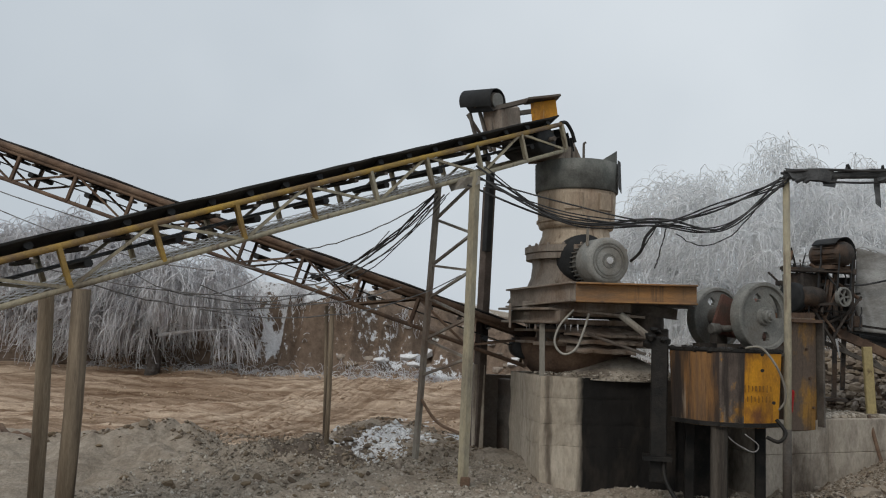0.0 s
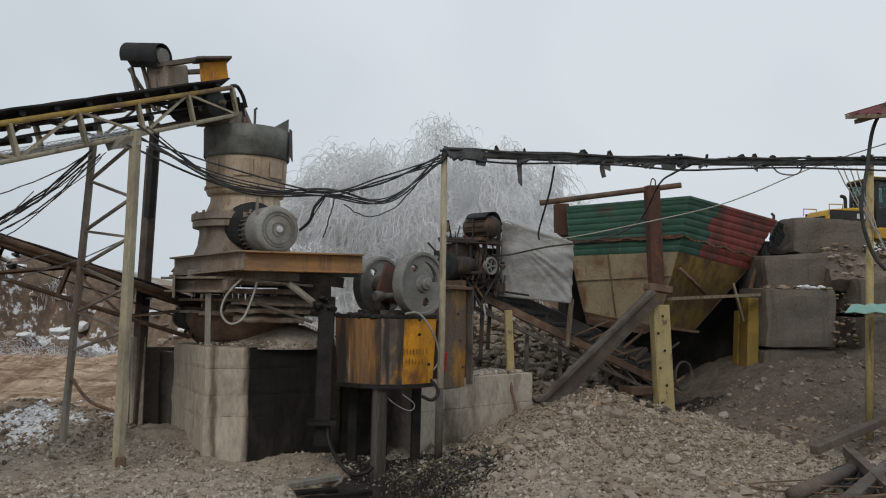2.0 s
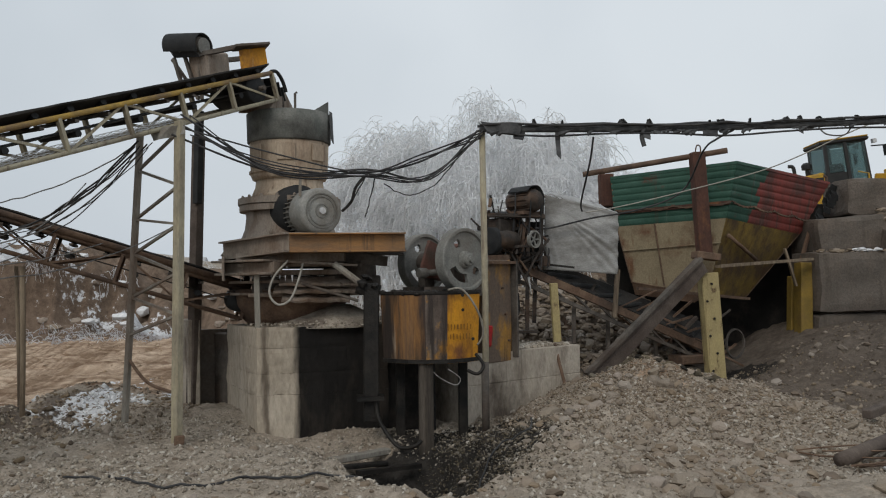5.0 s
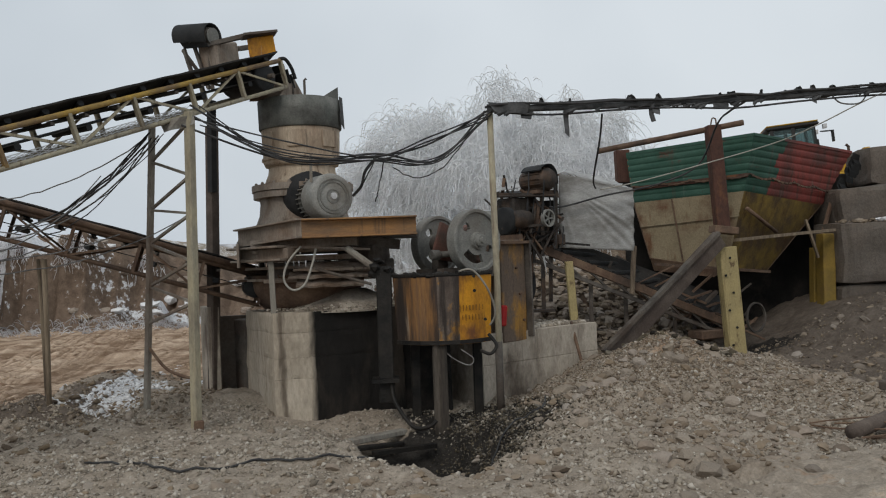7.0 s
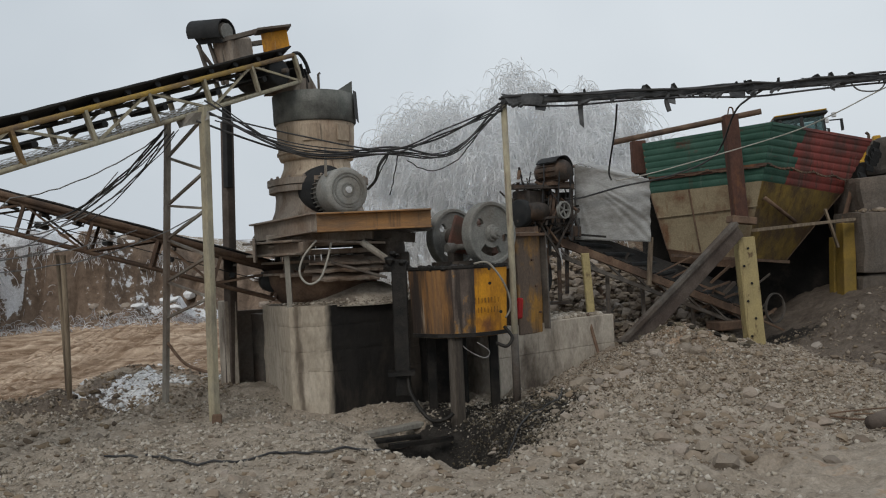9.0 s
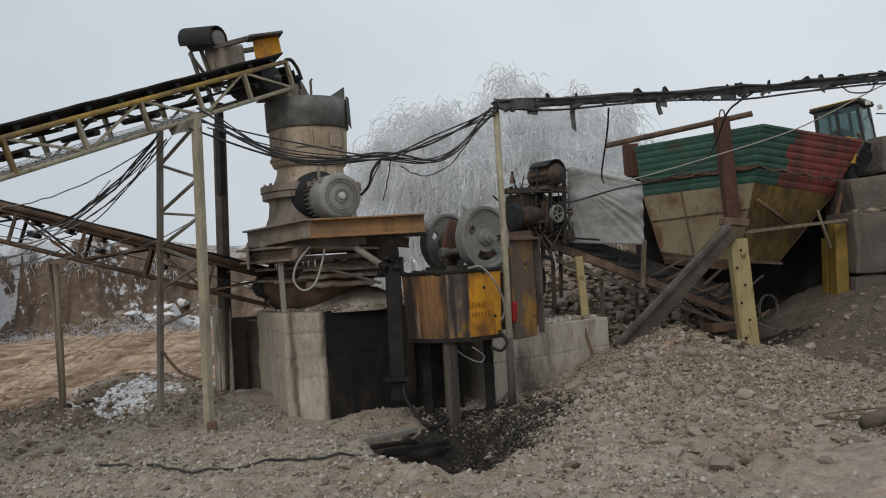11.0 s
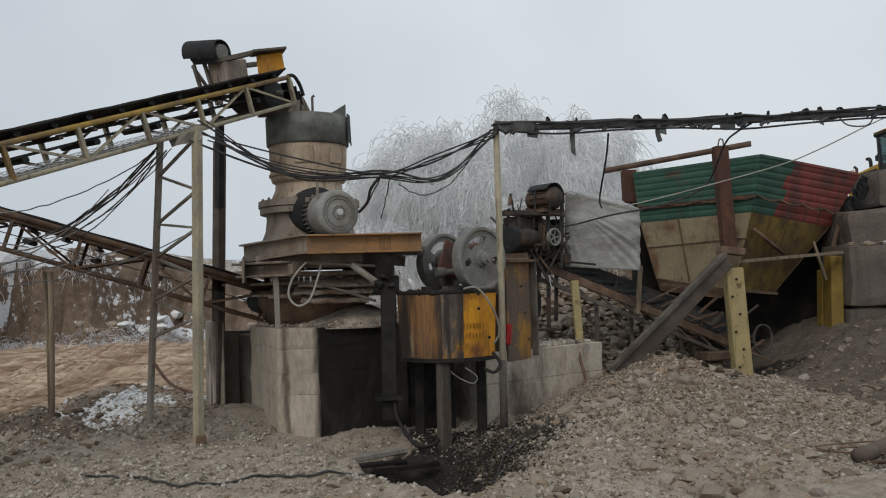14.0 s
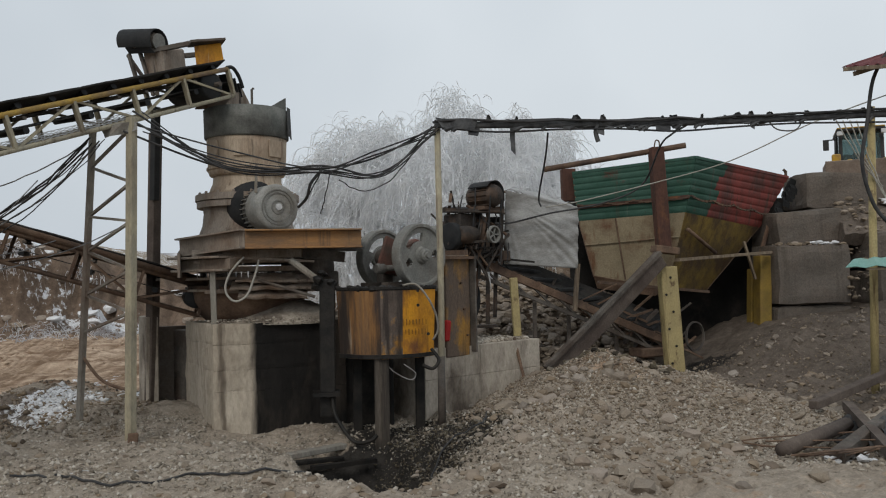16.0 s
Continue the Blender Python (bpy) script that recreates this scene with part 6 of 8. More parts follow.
footing()
single("yellow_prop", Geo().beam((2.36, 13.9, 2.71), (2.41, 13.9, 1.74), 0.12, 0.1, (0, 1, 0)), M["yellow_post"], "pale yellow steel prop on the concrete footing", "post", bevel=0.008)
single("lean_rod", Geo().tube(smooth_path([(2.27, 13.5, 1.78), (2.33, 13.3, 1.32), (2.38, 13.1, 0.96)]), 0.025), M["rust"], "rusty bent rod leaning on the footing", "rod", smooth=True)


# ---- feed hopper ----
def hopper():
    t = thing("feed_hopper", (6.0, 16.2, 1.0), "feed hopper of green and red boards over a yellow funnel", "hopper")
    A, B, C = Vector((4.02, 16.1, 4.67)), Vector((5.98, 14.95, 4.80)), Vector((8.86, 16.9, 4.65))
    A1, B1, C1 = Vector((4.11, 16.1, 3.75)), Vector((5.82, 15.1, 3.82)), Vector((8.08, 16.7, 3.60))
    A2, B2, C2 = Vector((4.38, 16.1, 2.68)), Vector((5.64, 15.6, 2.42)), Vector((6.78, 16.5, 2.31))
    D, D1, D2 = A + (C - B) * 0.9, A1 + (C1 - B1) * 0.9, A2 + (C2 - B2) * 0.9

    def corrugated(u, v):
        return 0.013 * abs(math.sin(math.pi * v * 2)) ** 0.6

    n = 4
    for i in range(n):
        v0, v1 = i / n, (i + 1.0) / n
        a0, a1, b0, b1, c0, c1 = A1.lerp(A, v0), A1.lerp(A, v1), B1.lerp(B, v0), B1.lerp(B, v1), C1.lerp(C, v0), C1.lerp(C, v1)
        part("green_board", Geo().panel(a0, b0, b1, a1, 16, 8, corrugated, 0.02), M["hop_green"], t, "faded green steel board")
        s0, s1 = b0.lerp(c0, 0.26 + 0.05 * (i % 2)), b1.lerp(c1, 0.27 + 0.05 * (i % 2))
        part("green_board", Geo().panel(b0, s0, s1, b1, 6, 8, corrugated, 0.02), M["hop_green"], t, "faded green steel board")
        part("red_board", Geo().panel(s0, c0, c1, s1, 14, 8, corrugated, 0.02), M["hop_red"], t, "faded red steel board, scuffed")
    part("top_rim", Geo().beam(A, B, 0.04, 0.05), M["hop_green"], t)
    part("top_rim", Geo().beam(B, B.lerp(C, 0.28), 0.04, 0.05), M["hop_green"], t)
    part("top_rim", Geo().beam(B.lerp(C, 0.28), C, 0.04, 0.05), M["hop_red"], t)
    part("rear_board", Geo().panel(D1, A1, A, D, 4, 4, None, 0.02), M["rust"], t)
    part("rear_board", Geo().panel(C1, D1, D, C, 4, 4, None, 0.02), M["rust"], t)
    o = Vector((0, -0.03, 0))
    part("rusty_rail", Geo().beam(A1.lerp(A, 0.28) + o, B1.lerp(B, 0.28) + o, 0.03, 0.07), M["red_rust"], t)
    # chain along the rail
    for s, e, k0 in ((A1.lerp(A, 0.33) + o * 2, B1.lerp(B, 0.30) + o * 2, 34), (B1.lerp(B, 0.30) + Vector((0.02, -0.05, 0)), C1.lerp(C, 0.28) + Vector((0.03, -0.05, 0)), 42)):
        for k in range(k0):
            p, q = s.lerp(e, k / k0), s.lerp(e, (k + 1) / k0)
            sg = 0.05 * math.sin(math.pi * 4 * k / k0)
            dz = Vector((0, 0, -abs(sg)))
            part("chain_link", Geo().beam(p + dz, q + dz, 0.022 if k % 2 else 0.04, 0.04 if k % 2 else 0.022), M["rust"], t)
    # funnel
    part("funnel_plate", Geo().panel(A1.lerp(A2, 0.42), B1.lerp(B2, 0.30), B1, A1, 10, 4, None, 0.02), M["hop_cream"], t, "cream plate with rust runs")
    part("funnel_plate", Geo().panel(A2, B2, B1.lerp(B2, 0.31), A1.lerp(A2, 0.43), 10, 6, None, 0.02), M["hop_cream"], t, "dirty cream plate with rust runs")
    part("funnel_plate", Geo().panel(B2, C2, C1, B1, 10, 8, None, 0.02), M["hop_yellow"], t, "dirty yellow plate, oil marked")
    part("funnel_plate", Geo().panel(D2, A2, A1, D1, 3, 3, None, 0.02), M["rust"], t)
    part("funnel_plate", Geo().panel(C2, D2, D1, C1, 3, 3, None, 0.02), M["rust"], t)
    part("weld_seam", Geo().beam(A1.lerp(A2, 0.425) + o, B1.lerp(B2, 0.305) + o, 0.02, 0.025), M["hop_cream"], t)
    part("lower_skirt", Geo().panel(A2 + Vector((0.1, 0.1, -0.22)), B2 + Vector((-0.2, 0.1, -0.12)), B2 + Vector((0, -0.02, 0.02)), A2 + Vector((0, -0.02, 0.02)), 8, 3, None, 0.02), M["rust"], t)
    part("side_pipe", Geo().tube([B1.lerp(B2, 0.22) + Vector((0.1, -0.06, 0)), B1.lerp(C1, 0.55).lerp(B2.lerp(C2, 0.6), 0.45) + Vector((0.05, -0.08, 0))], 0.035), M["rust"], t, smooth=True)
    part("funnel_stay", Geo().beam(A1.lerp(B1, 0.35) + o * 2, A2.lerp(B2, 0.42) + Vector((0, -0.08, 0.05)), 0.025, 0.02), M["rust"], t)
    # carrying frame
    part("rust_post", Geo().beam((5.14, 14.7, 4.94), (5.23, 14.7, 3.12), 0.23, 0.2, (0, 1, 0)), M["red_rust"], t, "red-rusted channel post", bevel=0.01)
    part("post_cap", Geo().box((5.22, 14.62, 3.13), (0.42, 0.3, 0.12), (0, 8, 0)), M["rust"], t, bevel=0.01)
    part("yellow_leg", Geo().beam((5.25, 14.65, 2.84), (5.35, 14.65, 0.94), 0.30, 0.22, (0, 1, 0)), M["yellow_post"], t, "pale yellow steel leg with bolt holes", bevel=0.012)
    for k in range(6):
        p = Vector((5.21, 14.52, 2.65)).lerp(Vector((5.3, 14.52, 1.17)), k / 5)
        part("bolt_hole", Geo().lathe([(0.022, 0), (0.022, 0.012)], p + Vector((0.05 * (-1) ** k, 0.0, 0)), (0, -1, 0), 8), M["oil_black"], t)
    part("yellow_leg", Geo().beam((7.86, 16.2, 3.02), (7.81, 16.2, 1.41), 0.24, 0.28, (0, 1, 0)), M["bright_yellow"], t, "bright yellow box leg", bevel=0.012)
    part("yellow_leg", Geo().beam((7.86, 16.6, 2.76), (7.8, 16.6, 1.39), 0.16, 0.2, (0, 1, 0)), M["bright_yellow"], t, bevel=0.012)
    part("rust_post", Geo().beam((3.99, 16.3, 4.77), (4, 16.3, 4.15), 0.26, 0.2, (0, 1, 0)), M["red_rust"], t, bevel=0.01)
    part("strut", Geo().beam((5.09, 14.5, 2.99), (2.65, 13.6, 0.96), 0.30, 0.12, (0, 1, 0.3)), M["strut_brown"], t, "wide grey-brown channel strut", bevel=0.012)
    part("strut_lip", Geo().beam((5.04, 14.42, 3.08), (2.76, 13.52, 1.29), 0.06, 0.1, (0, 1, 0.3)), M["dusty_dark"], t)
    part("top_pole", Geo().tube([(3.27, 15.3, 4.64), (5.65, 14.6, 4.96)], 0.05), M["rust"], t, "rusty pole across the top", True)
    part("hook", Geo().tube(smooth_path([(5.07, 14.6, 4.9), (5.1, 14.6, 5.04), (5.16, 14.6, 5.03), (5.17, 14.6, 4.9)]), 0.012), M["rust"], t)
    part("plank", Geo().beam((5.4, 14.55, 2.95), (7.85, 15.9, 3.08), 0.12, 0.05), M["old_wood"], t, "grey timber plank")
    part("plank", Geo().beam((4.19, 15.2, 2.59), (6.39, 15.5, 2.36), 0.1, 0.05), M["rust"], t)
    part("stay_rod", Geo().beam((7.38, 16, 3.3), (7.59, 16, 2.57), 0.06, 0.04), M["old_wood"], t)
    part("stay_rod", Geo().beam((8.3, 16.6, 3.85), (7.9, 16.4, 2.97), 0.06, 0.05), M["rust"], t)
    part("pipe_stub", Geo().tube([C + Vector((-0.05, 0, -0.1)), C + Vector((-0.05, 0, 0.12)), C + Vector((-0.1, 0, 0.16))], 0.03), M["rust"], t)
    rnd = random.Random(31)
    for k in range(9):
        p = C.lerp(C1, rnd.random() * 0.7) + Vector((0.05, 0.0, 0))
        part("rubber_scrap", Geo().panel(p, p + Vector((0.18, 0.1, -0.05)), p + Vector((0.16, 0.08, -0.35)), p + Vector((-0.03, 0, -0.3)), 3, 3, lambda u, v: 0.03 * math.sin(6 * v), 0.015), M["rubber"], t)
    for k in range(5):
        p = Vector((4.45, 16, 4.58)) + Vector((0.03 * rnd.uniform(-1, 1), -0.05, -0.13 * k))
        part("rust_patch", Geo().panel(p, p + Vector((0.09, -0.045, 0)), p + Vector((0.09, -0.045, 0.10)), p + Vector((0, 0, 0.10)), 1, 1, None, 0.004), M["red_rust"], t)
    # cellar wall behind the funnel, its near-black colour carrying the gloom there
    w = single("retaining_wall", Geo().box((7.0, 17.75, 2.3), (5.2, 0.4, 4.0), (0, 0, 4)), M["concrete_shaded"], "concrete wall behind the hopper, colour darkened for shade", "wall", bevel=0.02)


hopper()


def tarp():
    def wrinkle(u, v):
        # folds fan out from the tied upper corner; slack swags lie between them
        r, a = math.hypot(u, 1.02 - v), math.atan2(1.02 - v, u + 0.02)
        ph = 19 * a + 3.0 * noise.noise((a * 2.0, r * 1.2, 0.5))
        fan = (0.050 * (abs(math.sin(ph)) ** 0.7 - 0.5) + 0.022 * math.sin(2.3 * ph + 3 * noise.noise((a * 7, r * 2, 9.5)))) * min(1, r * 1.8) * (0.5 + 0.9 * noise.noise((a * 3.1, r, 3.3)))
        swag = 0.012 * math.sin(26 * (v - 0.25 * u)) * max(0.0, u - 0.2) + 0.012 * noise.noise((u * 6, v * 8, 4.5))
        return fan + swag + 0.05 * math.sin(math.pi * v) * math.sin(math.pi * u)

    t = thing("plastic_sheet", (2.95, 14.4, 2.86), "dirty translucent-white plastic sheet hung over the feeder", "sheet")
    part("sheet", Geo().panel((2.31, 14.35, 2.94), (3.61, 14.5, 2.84), (3.65, 14.5, 3.87), (2.36, 14.35, 4.18), 48, 40, wrinkle, 0.006), M["tarp"], t, smooth=True)
    part("fold", Geo().panel((2.36, 14.35, 4.18), (3.65, 14.5, 3.87), (3.61, 15.1, 4), (2.63, 15, 4.3), 20, 8, wrinkle, 0.006), M["tarp"], t, smooth=True)
    part("batten", Geo().tube([(2.33, 14.4, 4.16), (3.68, 14.55, 3.85)], 0.02), M["rust"], t)
    part("prop", Geo().beam((3.63, 14.55, 2.92), (3.54, 14.5, 2.12), 0.07, 0.06), M["old_wood"], t, "grey timber prop")


tarp()


def feeder():
    t = thing("feeder_conveyor", (3.69, 15, 1.95), "dark greasy feeder girder sloping under the hopper", "conveyor")
    a, b = Vector((1.78, 14.15, 3.02)), Vector((5.54, 15.2, 1.44))
    a2, b2 = Vector((2.85, 15, 2.87)), Vector((6.08, 16.2, 1.67))
    part("side_beam", Geo().beam(a, b, 0.07, 0.13), M["rust"], t, bevel=0.006)
    part("side_beam", Geo().beam(a + Vector((0.1, 0, -0.28)), b + Vector((-0.1, 0, -0.18)), 0.05, 0.06), M["dusty_dark"], t)
    part("side_beam", Geo().beam(a2, b2, 0.07, 0.12), M["dusty_dark"], t, bevel=0.006)
    part("side_beam", Geo().beam(a2 + Vector((0, 0, -0.3)), b2 + Vector((0, 0, -0.2)), 0.05, 0.06), M["dusty_dark"], t)
    for k in range(9):
        u = k / 8
        p, q = a.lerp(b, u), a2.lerp(b2, u)
        part("cross_bar", Geo().beam(p, q, 0.05, 0.04), M["rust"], t)
        if k < 8:
            part("diagonal", Geo().beam(p, a.lerp(b, u + 0.125) + Vector((0, 0, -0.24)), 0.035, 0.03), M["dusty_dark"], t)
            part("diagonal", Geo().beam(p + Vector((0, 0, 0.05)), a2.lerp(b2, u + 0.125) + Vector((0, 0, -0.1)), 0.04, 0.03), M["rust"], t)
        part("idler", Geo().tube([p.lerp(q, 0.1) + Vector((0, 0, 0.04)), p.lerp(q, 0.9) + Vector((0, 0, 0.04))], 0.05), M["rubber"], t)
    part("belt", Geo().panel(a + Vector((0, 0.1, 0.1)), b + Vector((0, 0.1, 0.1)), b2 + Vector((0, -0.1, 0.1)), a2 + Vector((0, -0.1, 0.1)), 12, 4, lambda u, v: -0.05 * math.sin(math.pi * v), 0.015), M["belt"], t)
    for p, q in (((2.87, 14.6, 2.34), (2.85, 14.6, 1.35)), ((4.5, 15.2, 1.9), (4.49, 15.2, 1.2)), ((3.54, 14.9, 2.45), (3.54, 14.9, 1.57))):
        part("leg", Geo().beam(p, q, 0.06, 0.05), M["dusty_dark"], t)
    for p, q in (((3.52, 15.3, 2.75), (4.27, 15.5, 2.3)), ((4.41, 15.6, 2.4), (5.7, 15.8, 1.6)), ((4.67, 15.3, 1.48), (5.47, 15.7, 2.03)), ((4.9, 15.4, 1.34), (5.2, 15.7, 1.99)), ((4.46, 15.4, 1.64), (5.6, 15.6, 1.45))):
        part("tie", Geo().beam(p, q, 0.06, 0.06), M["dusty_dark"], t)
    rnd = random.Random(47)
    for k in range(26):
        u = rnd.uniform(0.25, 1.0)
        p = a.lerp(b, u).lerp(a2.lerp(b2, u), rnd.random()) + Vector((0, 0, rnd.uniform(-0.5, 0.05)))
        q = p + Vector((rnd.uniform(0.2, 0.9), rnd.uniform(-0.1, 0.3), rnd.choice((-1, 1)) * rnd.uniform(0.1, 0.55)))
        q.z = max(q.z, 1.15)
        part("lattice_rod", Geo().beam(p, q, rnd.uniform(0.02, 0.045), rnd.uniform(0.02, 0.04)), M["rust"] if k % 3 else M["dusty_dark"], t)
    c = Vector((6.06, 15.4, 1.55))
    part("tail_wheel", Geo().lathe([(0.25, -0.02), (0.275, -0.02), (0.275, 0.02), (0.25, 0.02), (0.25, -0.02)], c, (0.5, -0.85, 0), 28, caps=False), M["dusty_dark"], t)
    part("gear_box", Geo().box((5.13, 15.2, 1.32), (0.7, 0.4, 0.16), (0, 0, 20)), M["rust"], t, bevel=0.02)


feeder()


# ---- loading ramp of cast concrete blocks ----
def ramp_wall():
    t = thing("ramp_wall", (9.5, 16.2, 1.5), "loading ramp wall of big weathered concrete blocks, some shifted", "wall", kind="structure")
    def blk(x, y, z, w, d, h, rz=0.0, ry=0.0):
        g, m = Geo(), pose(x, y, z, 0, ry, rz)
        hw, hd, hh = w / 2, d / 2, h / 2
        c = [Vector((sx * hw, sy * hd, sz * hh)) for sz in (-1, 1) for sx, sy in ((-1, -1), (1, -1), (1, 1), (-1, 1))]
        for q in ((0, 1, 5, 4), (1, 2, 6, 5), (2, 3, 7, 6), (3, 0, 4, 7), (4, 5, 6, 7), (3, 2, 1, 0)):
            for j in range(8):
                for i in range(8):
                    quad = []
                    for di, dj in ((0, 0), (1, 0), (1, 1), (0, 1)):
                        u, v = (i + di) / 8, (j + dj) / 8
                        p = (c[q[0]] * (1 - u) + c[q[1]] * u) * (1 - v) + (c[q[3]] * (1 - u) + c[q[2]] * u) * v
                        r = 0.06
                        inner = Vector((max(-hw + r, min(hw - r, p.x)), max(-hd + r, min(hd - r, p.y)), max(-hh + r, min(hh - r, p.z))))
                        out = p - inner
                        if out.length > 1e-6:
                            p = inner + out.normalized() * r
                        n3 = noise.noise_vector(Vector((p.x * 2.3 + x * 3, p.y * 2.3 + z * 5, p.z * 2.3))) * 0.04 + noise.noise_vector(Vector((p.x * 8 + x, p.y * 8, p.z * 8 + z))) * 0.012
                        quad.append(m @ (p + n3))
                    g.add(quad, [(0, 1, 2, 3)])
        part("concrete_block", g, M["concrete_block"], t)
    def heap(u, v):
        return 0.10 * noise.noise((u * 5, v * 4, 2.5)) + 0.04 * noise.noise((u * 17, v * 9, 7.5))
    part("soil_spill", Geo().panel((9.45, 15.92, 3.40), (12.4, 15.85, 3.46), (12.5, 16.62, 4.22), (9.7, 16.58, 3.98), 40, 14, heap, 0.3), M["dry_soil"], t, "earth spilled over the blocks")
    rr = random.Random(57)
    def strew(name, m, spots, size, label):
        g = Geo()
        for x0, x1, y0, y1, z0, z1, k in spots:
            for _ in range(k):
                u, v = rr.random(), rr.random()
                vs, fs = rock_shape(rr, 0.6)
                s = size[0] * (size[1] / size[0]) ** (rr.random() ** 2)
                p = Vector((x0 + (x1 - x0) * u, y0 + (y1 - y0) * v, z0 + (z1 - z0) * v + 0.3 * s))
                g.add([p + q * s for q in vs], fs)
        tagged(part(name, g, m, t, label), kind="stuff")
    strew("rubble", M["soil_stone"], ((8.05, 9.45, 15.88, 16.3, 3.20, 3.24, 120), (9.6, 12.3, 15.95, 16.6, 3.46, 4.15, 260), (9.42, 9.95, 15.75, 16.0, 1.75, 3.2, 60), (8.0, 11.5, 15.0, 15.8, 1.72, 1.78, 120)), (0.015, 0.09), "broken stones on the ledges")
    strew("snow", M["snow_lump"], ((8.85, 9.35, 15.9, 16.1, 3.22, 3.24, 40), (10.6, 11.6, 16.35, 16.6, 3.98, 4.2, 70)), (0.02, 0.10), "old snow on the ledges")
    blk(8.72, 16.35, 2.63, 1.55, 1.0, 1.16, 3)
    blk(8.75, 16.45, 1.80, 1.6, 1.0, 0.46, 2)
    blk(9.05, 16.75, 3.58, 1.75, 1.0, 0.72, 4, -4)
    blk(10.0, 17.1, 4.34, 1.75, 1.0, 0.74, -3, 1)
    blk(10.85, 16.15, 3.08, 1.9, 1.0, 0.7, -2, 1)
    blk(10.9, 16.1, 2.36, 2.0, 1.0, 0.66, 2)
    blk(11.0, 16.2, 1.7, 2.0, 1.0, 0.6, 1)
    blk(11.9, 17.0, 3.9, 1.7, 1.0, 0.7, 3, 2)
    blk(13.6, 17.0, 3.6, 1.7, 1.0, 1.0, -4, 1)
    blk(12.9, 16.4, 2.6, 1.9, 1.0, 0.9, 3, 0)


ramp_wall()


# ---- overhead cable pipe ----
def cable_gantry():
    t = thing("cable_gantry", (3.9, 11.4, 0.8), "two pale yellow poles carrying a lagged cable pipe", "gantry")
    top, top2 = Vector((0.88, 11.4, 4.69)), Vector((6.96, 11.4, 4.93))
    f1, f2 = Vector((0.86, 11.4, 0.64)), Vector((6.86, 11.4, 0.98))
    part("pole", Geo().tube([f1, f1.lerp(top, 0.5) + Vector((0.012, 0, 0)), top], [0.045, 0.043, 0.04], 12), M["cream_pole"], t, "pale yellow pipe pole", True)
    part("pole", Geo().tube([f2, f2.lerp(top2, 0.5), top2 + Vector((0, 0, 0.05))], [0.055, 0.053, 0.05], 12), M["yellow_post"], t, "pale yellow pipe pole with rust", True)
    part("pole_foot_wrap", Geo().tube([f1 + Vector((0, 0, 0.15)), f1.lerp(top, 0.27)], 0.052, 10), M["dusty_dark"], t, smooth=True)
    d = (top2 - top)
    p0, p1 = top - d * 0.006 + Vector((0, -0.05, 0.03)), top2 + d * 0.6 + Vector((0, -0.05, -0.12))
    L = p1 - p0
    pipe = [p0 + L * (k / 24) + Vector((0, 0, -0.05 * math.sin(math.pi * k / 15) if k <= 15 else 0)) for k in range(25)]
    part("pipe", Geo().tube(pipe, 0.044, 12), M["rag"], t, "dark lagged pipe", True)
    rnd = random.Random(51)
    for k in range(4):
        ln = [p + Vector((rnd.uniform(-0.02, 0.02), 0.05 * (k - 1.5), 0.05 + rnd.uniform(-0.05, 0.02))) for p in pipe]
        part("cable", Geo().tube(ln, 0.016, 6), M["cable"], t, smooth=True)
    low = smooth_path([pipe[0] + Vector((0.1, -0.06, -0.05))] + [pipe[k] + Vector((0, -0.05, -0.07 - 0.06 * rnd.random())) for k in range(2, 24, 2)], 4)
    part("cable", Geo().tube(low, 0.013, 6), M["cable"], t, smooth=True)
    for k in range(80):
        u = rnd.random() ** 0.9 * 0.98
        p = pipe[min(23, int(u * 24))].lerp(pipe[min(24, int(u * 24) + 1)], (u * 24) % 1)
        w, l = rnd.uniform(0.05, 0.22), rnd.uniform(0.03, 0.09)
        sgn = 1 if rnd.random() < 0.45 else -1
        q = p + Vector((-w / 2, -0.062, 0.03 * sgn))
        tip = rnd.uniform(-0.06, 0.06)
        part("lagging_scrap", Geo().panel(q, q + Vector((w, 0, 0)), q + Vector((w * 0.55 + tip, -0.02, l * sgn)), q + Vector((w * 0.3 + tip, -0.01, l * sgn * rnd.uniform(0.6, 0.95))), 3, 3, lambda a, b: 0.02 * math.sin(5 * a + 3 * b), 0.006), M["rag"], t)
    part("lagging_scrap", Geo().panel(pipe[0] + Vector((0, -0.07, 0.08)), pipe[0] + Vector((0.55, -0.07, 0.05)), pipe[0] + Vector((0.5, -0.07, -0.1)), pipe[0] + Vector((0.08, -0.09, -0.05)), 6, 4, lambda a, b: 0.03 * math.sin(7 * a), 0.012), M["rag"], t)
    for p, w, l in (((1.83, 11.33, 4.71), 0.07, 0.40), ((2.99, 11.33, 4.76), 0.12, 0.20), ((3.81, 11.33, 4.8), 0.24, 0.20), ((3.14, 11.33, 4.77), 0.1, 0.14), ((5.12, 11.33, 4.84), 0.07, 0.2), ((1.28, 11.33, 4.69), 0.16, 0.14), ((3.44, 11.33, 4.78), 0.08, 0.12)):
        p = Vector(p)
        part("lagging_strip", Geo().panel(p, p + Vector((w, 0, 0)), p + Vector((w * 0.7, -0.03, -l)), p + Vector((-w * 0.1, -0.03, -l * 0.85)), 4, 6, lambda a, b: 0.03 * math.sin(5 * b), 0.008), M["rag"], t)
    strip = Vector((2.93, 11.33, 4.75))
    part("lagging_strip", Geo().tube(smooth_path([strip + Vector((0.1, 0, 0)), strip + Vector((0.05, 0, -0.12)), strip + Vector((0.08, 0, -0.26))]), 0.03, 6), M["rag"], t)


cable_gantry()


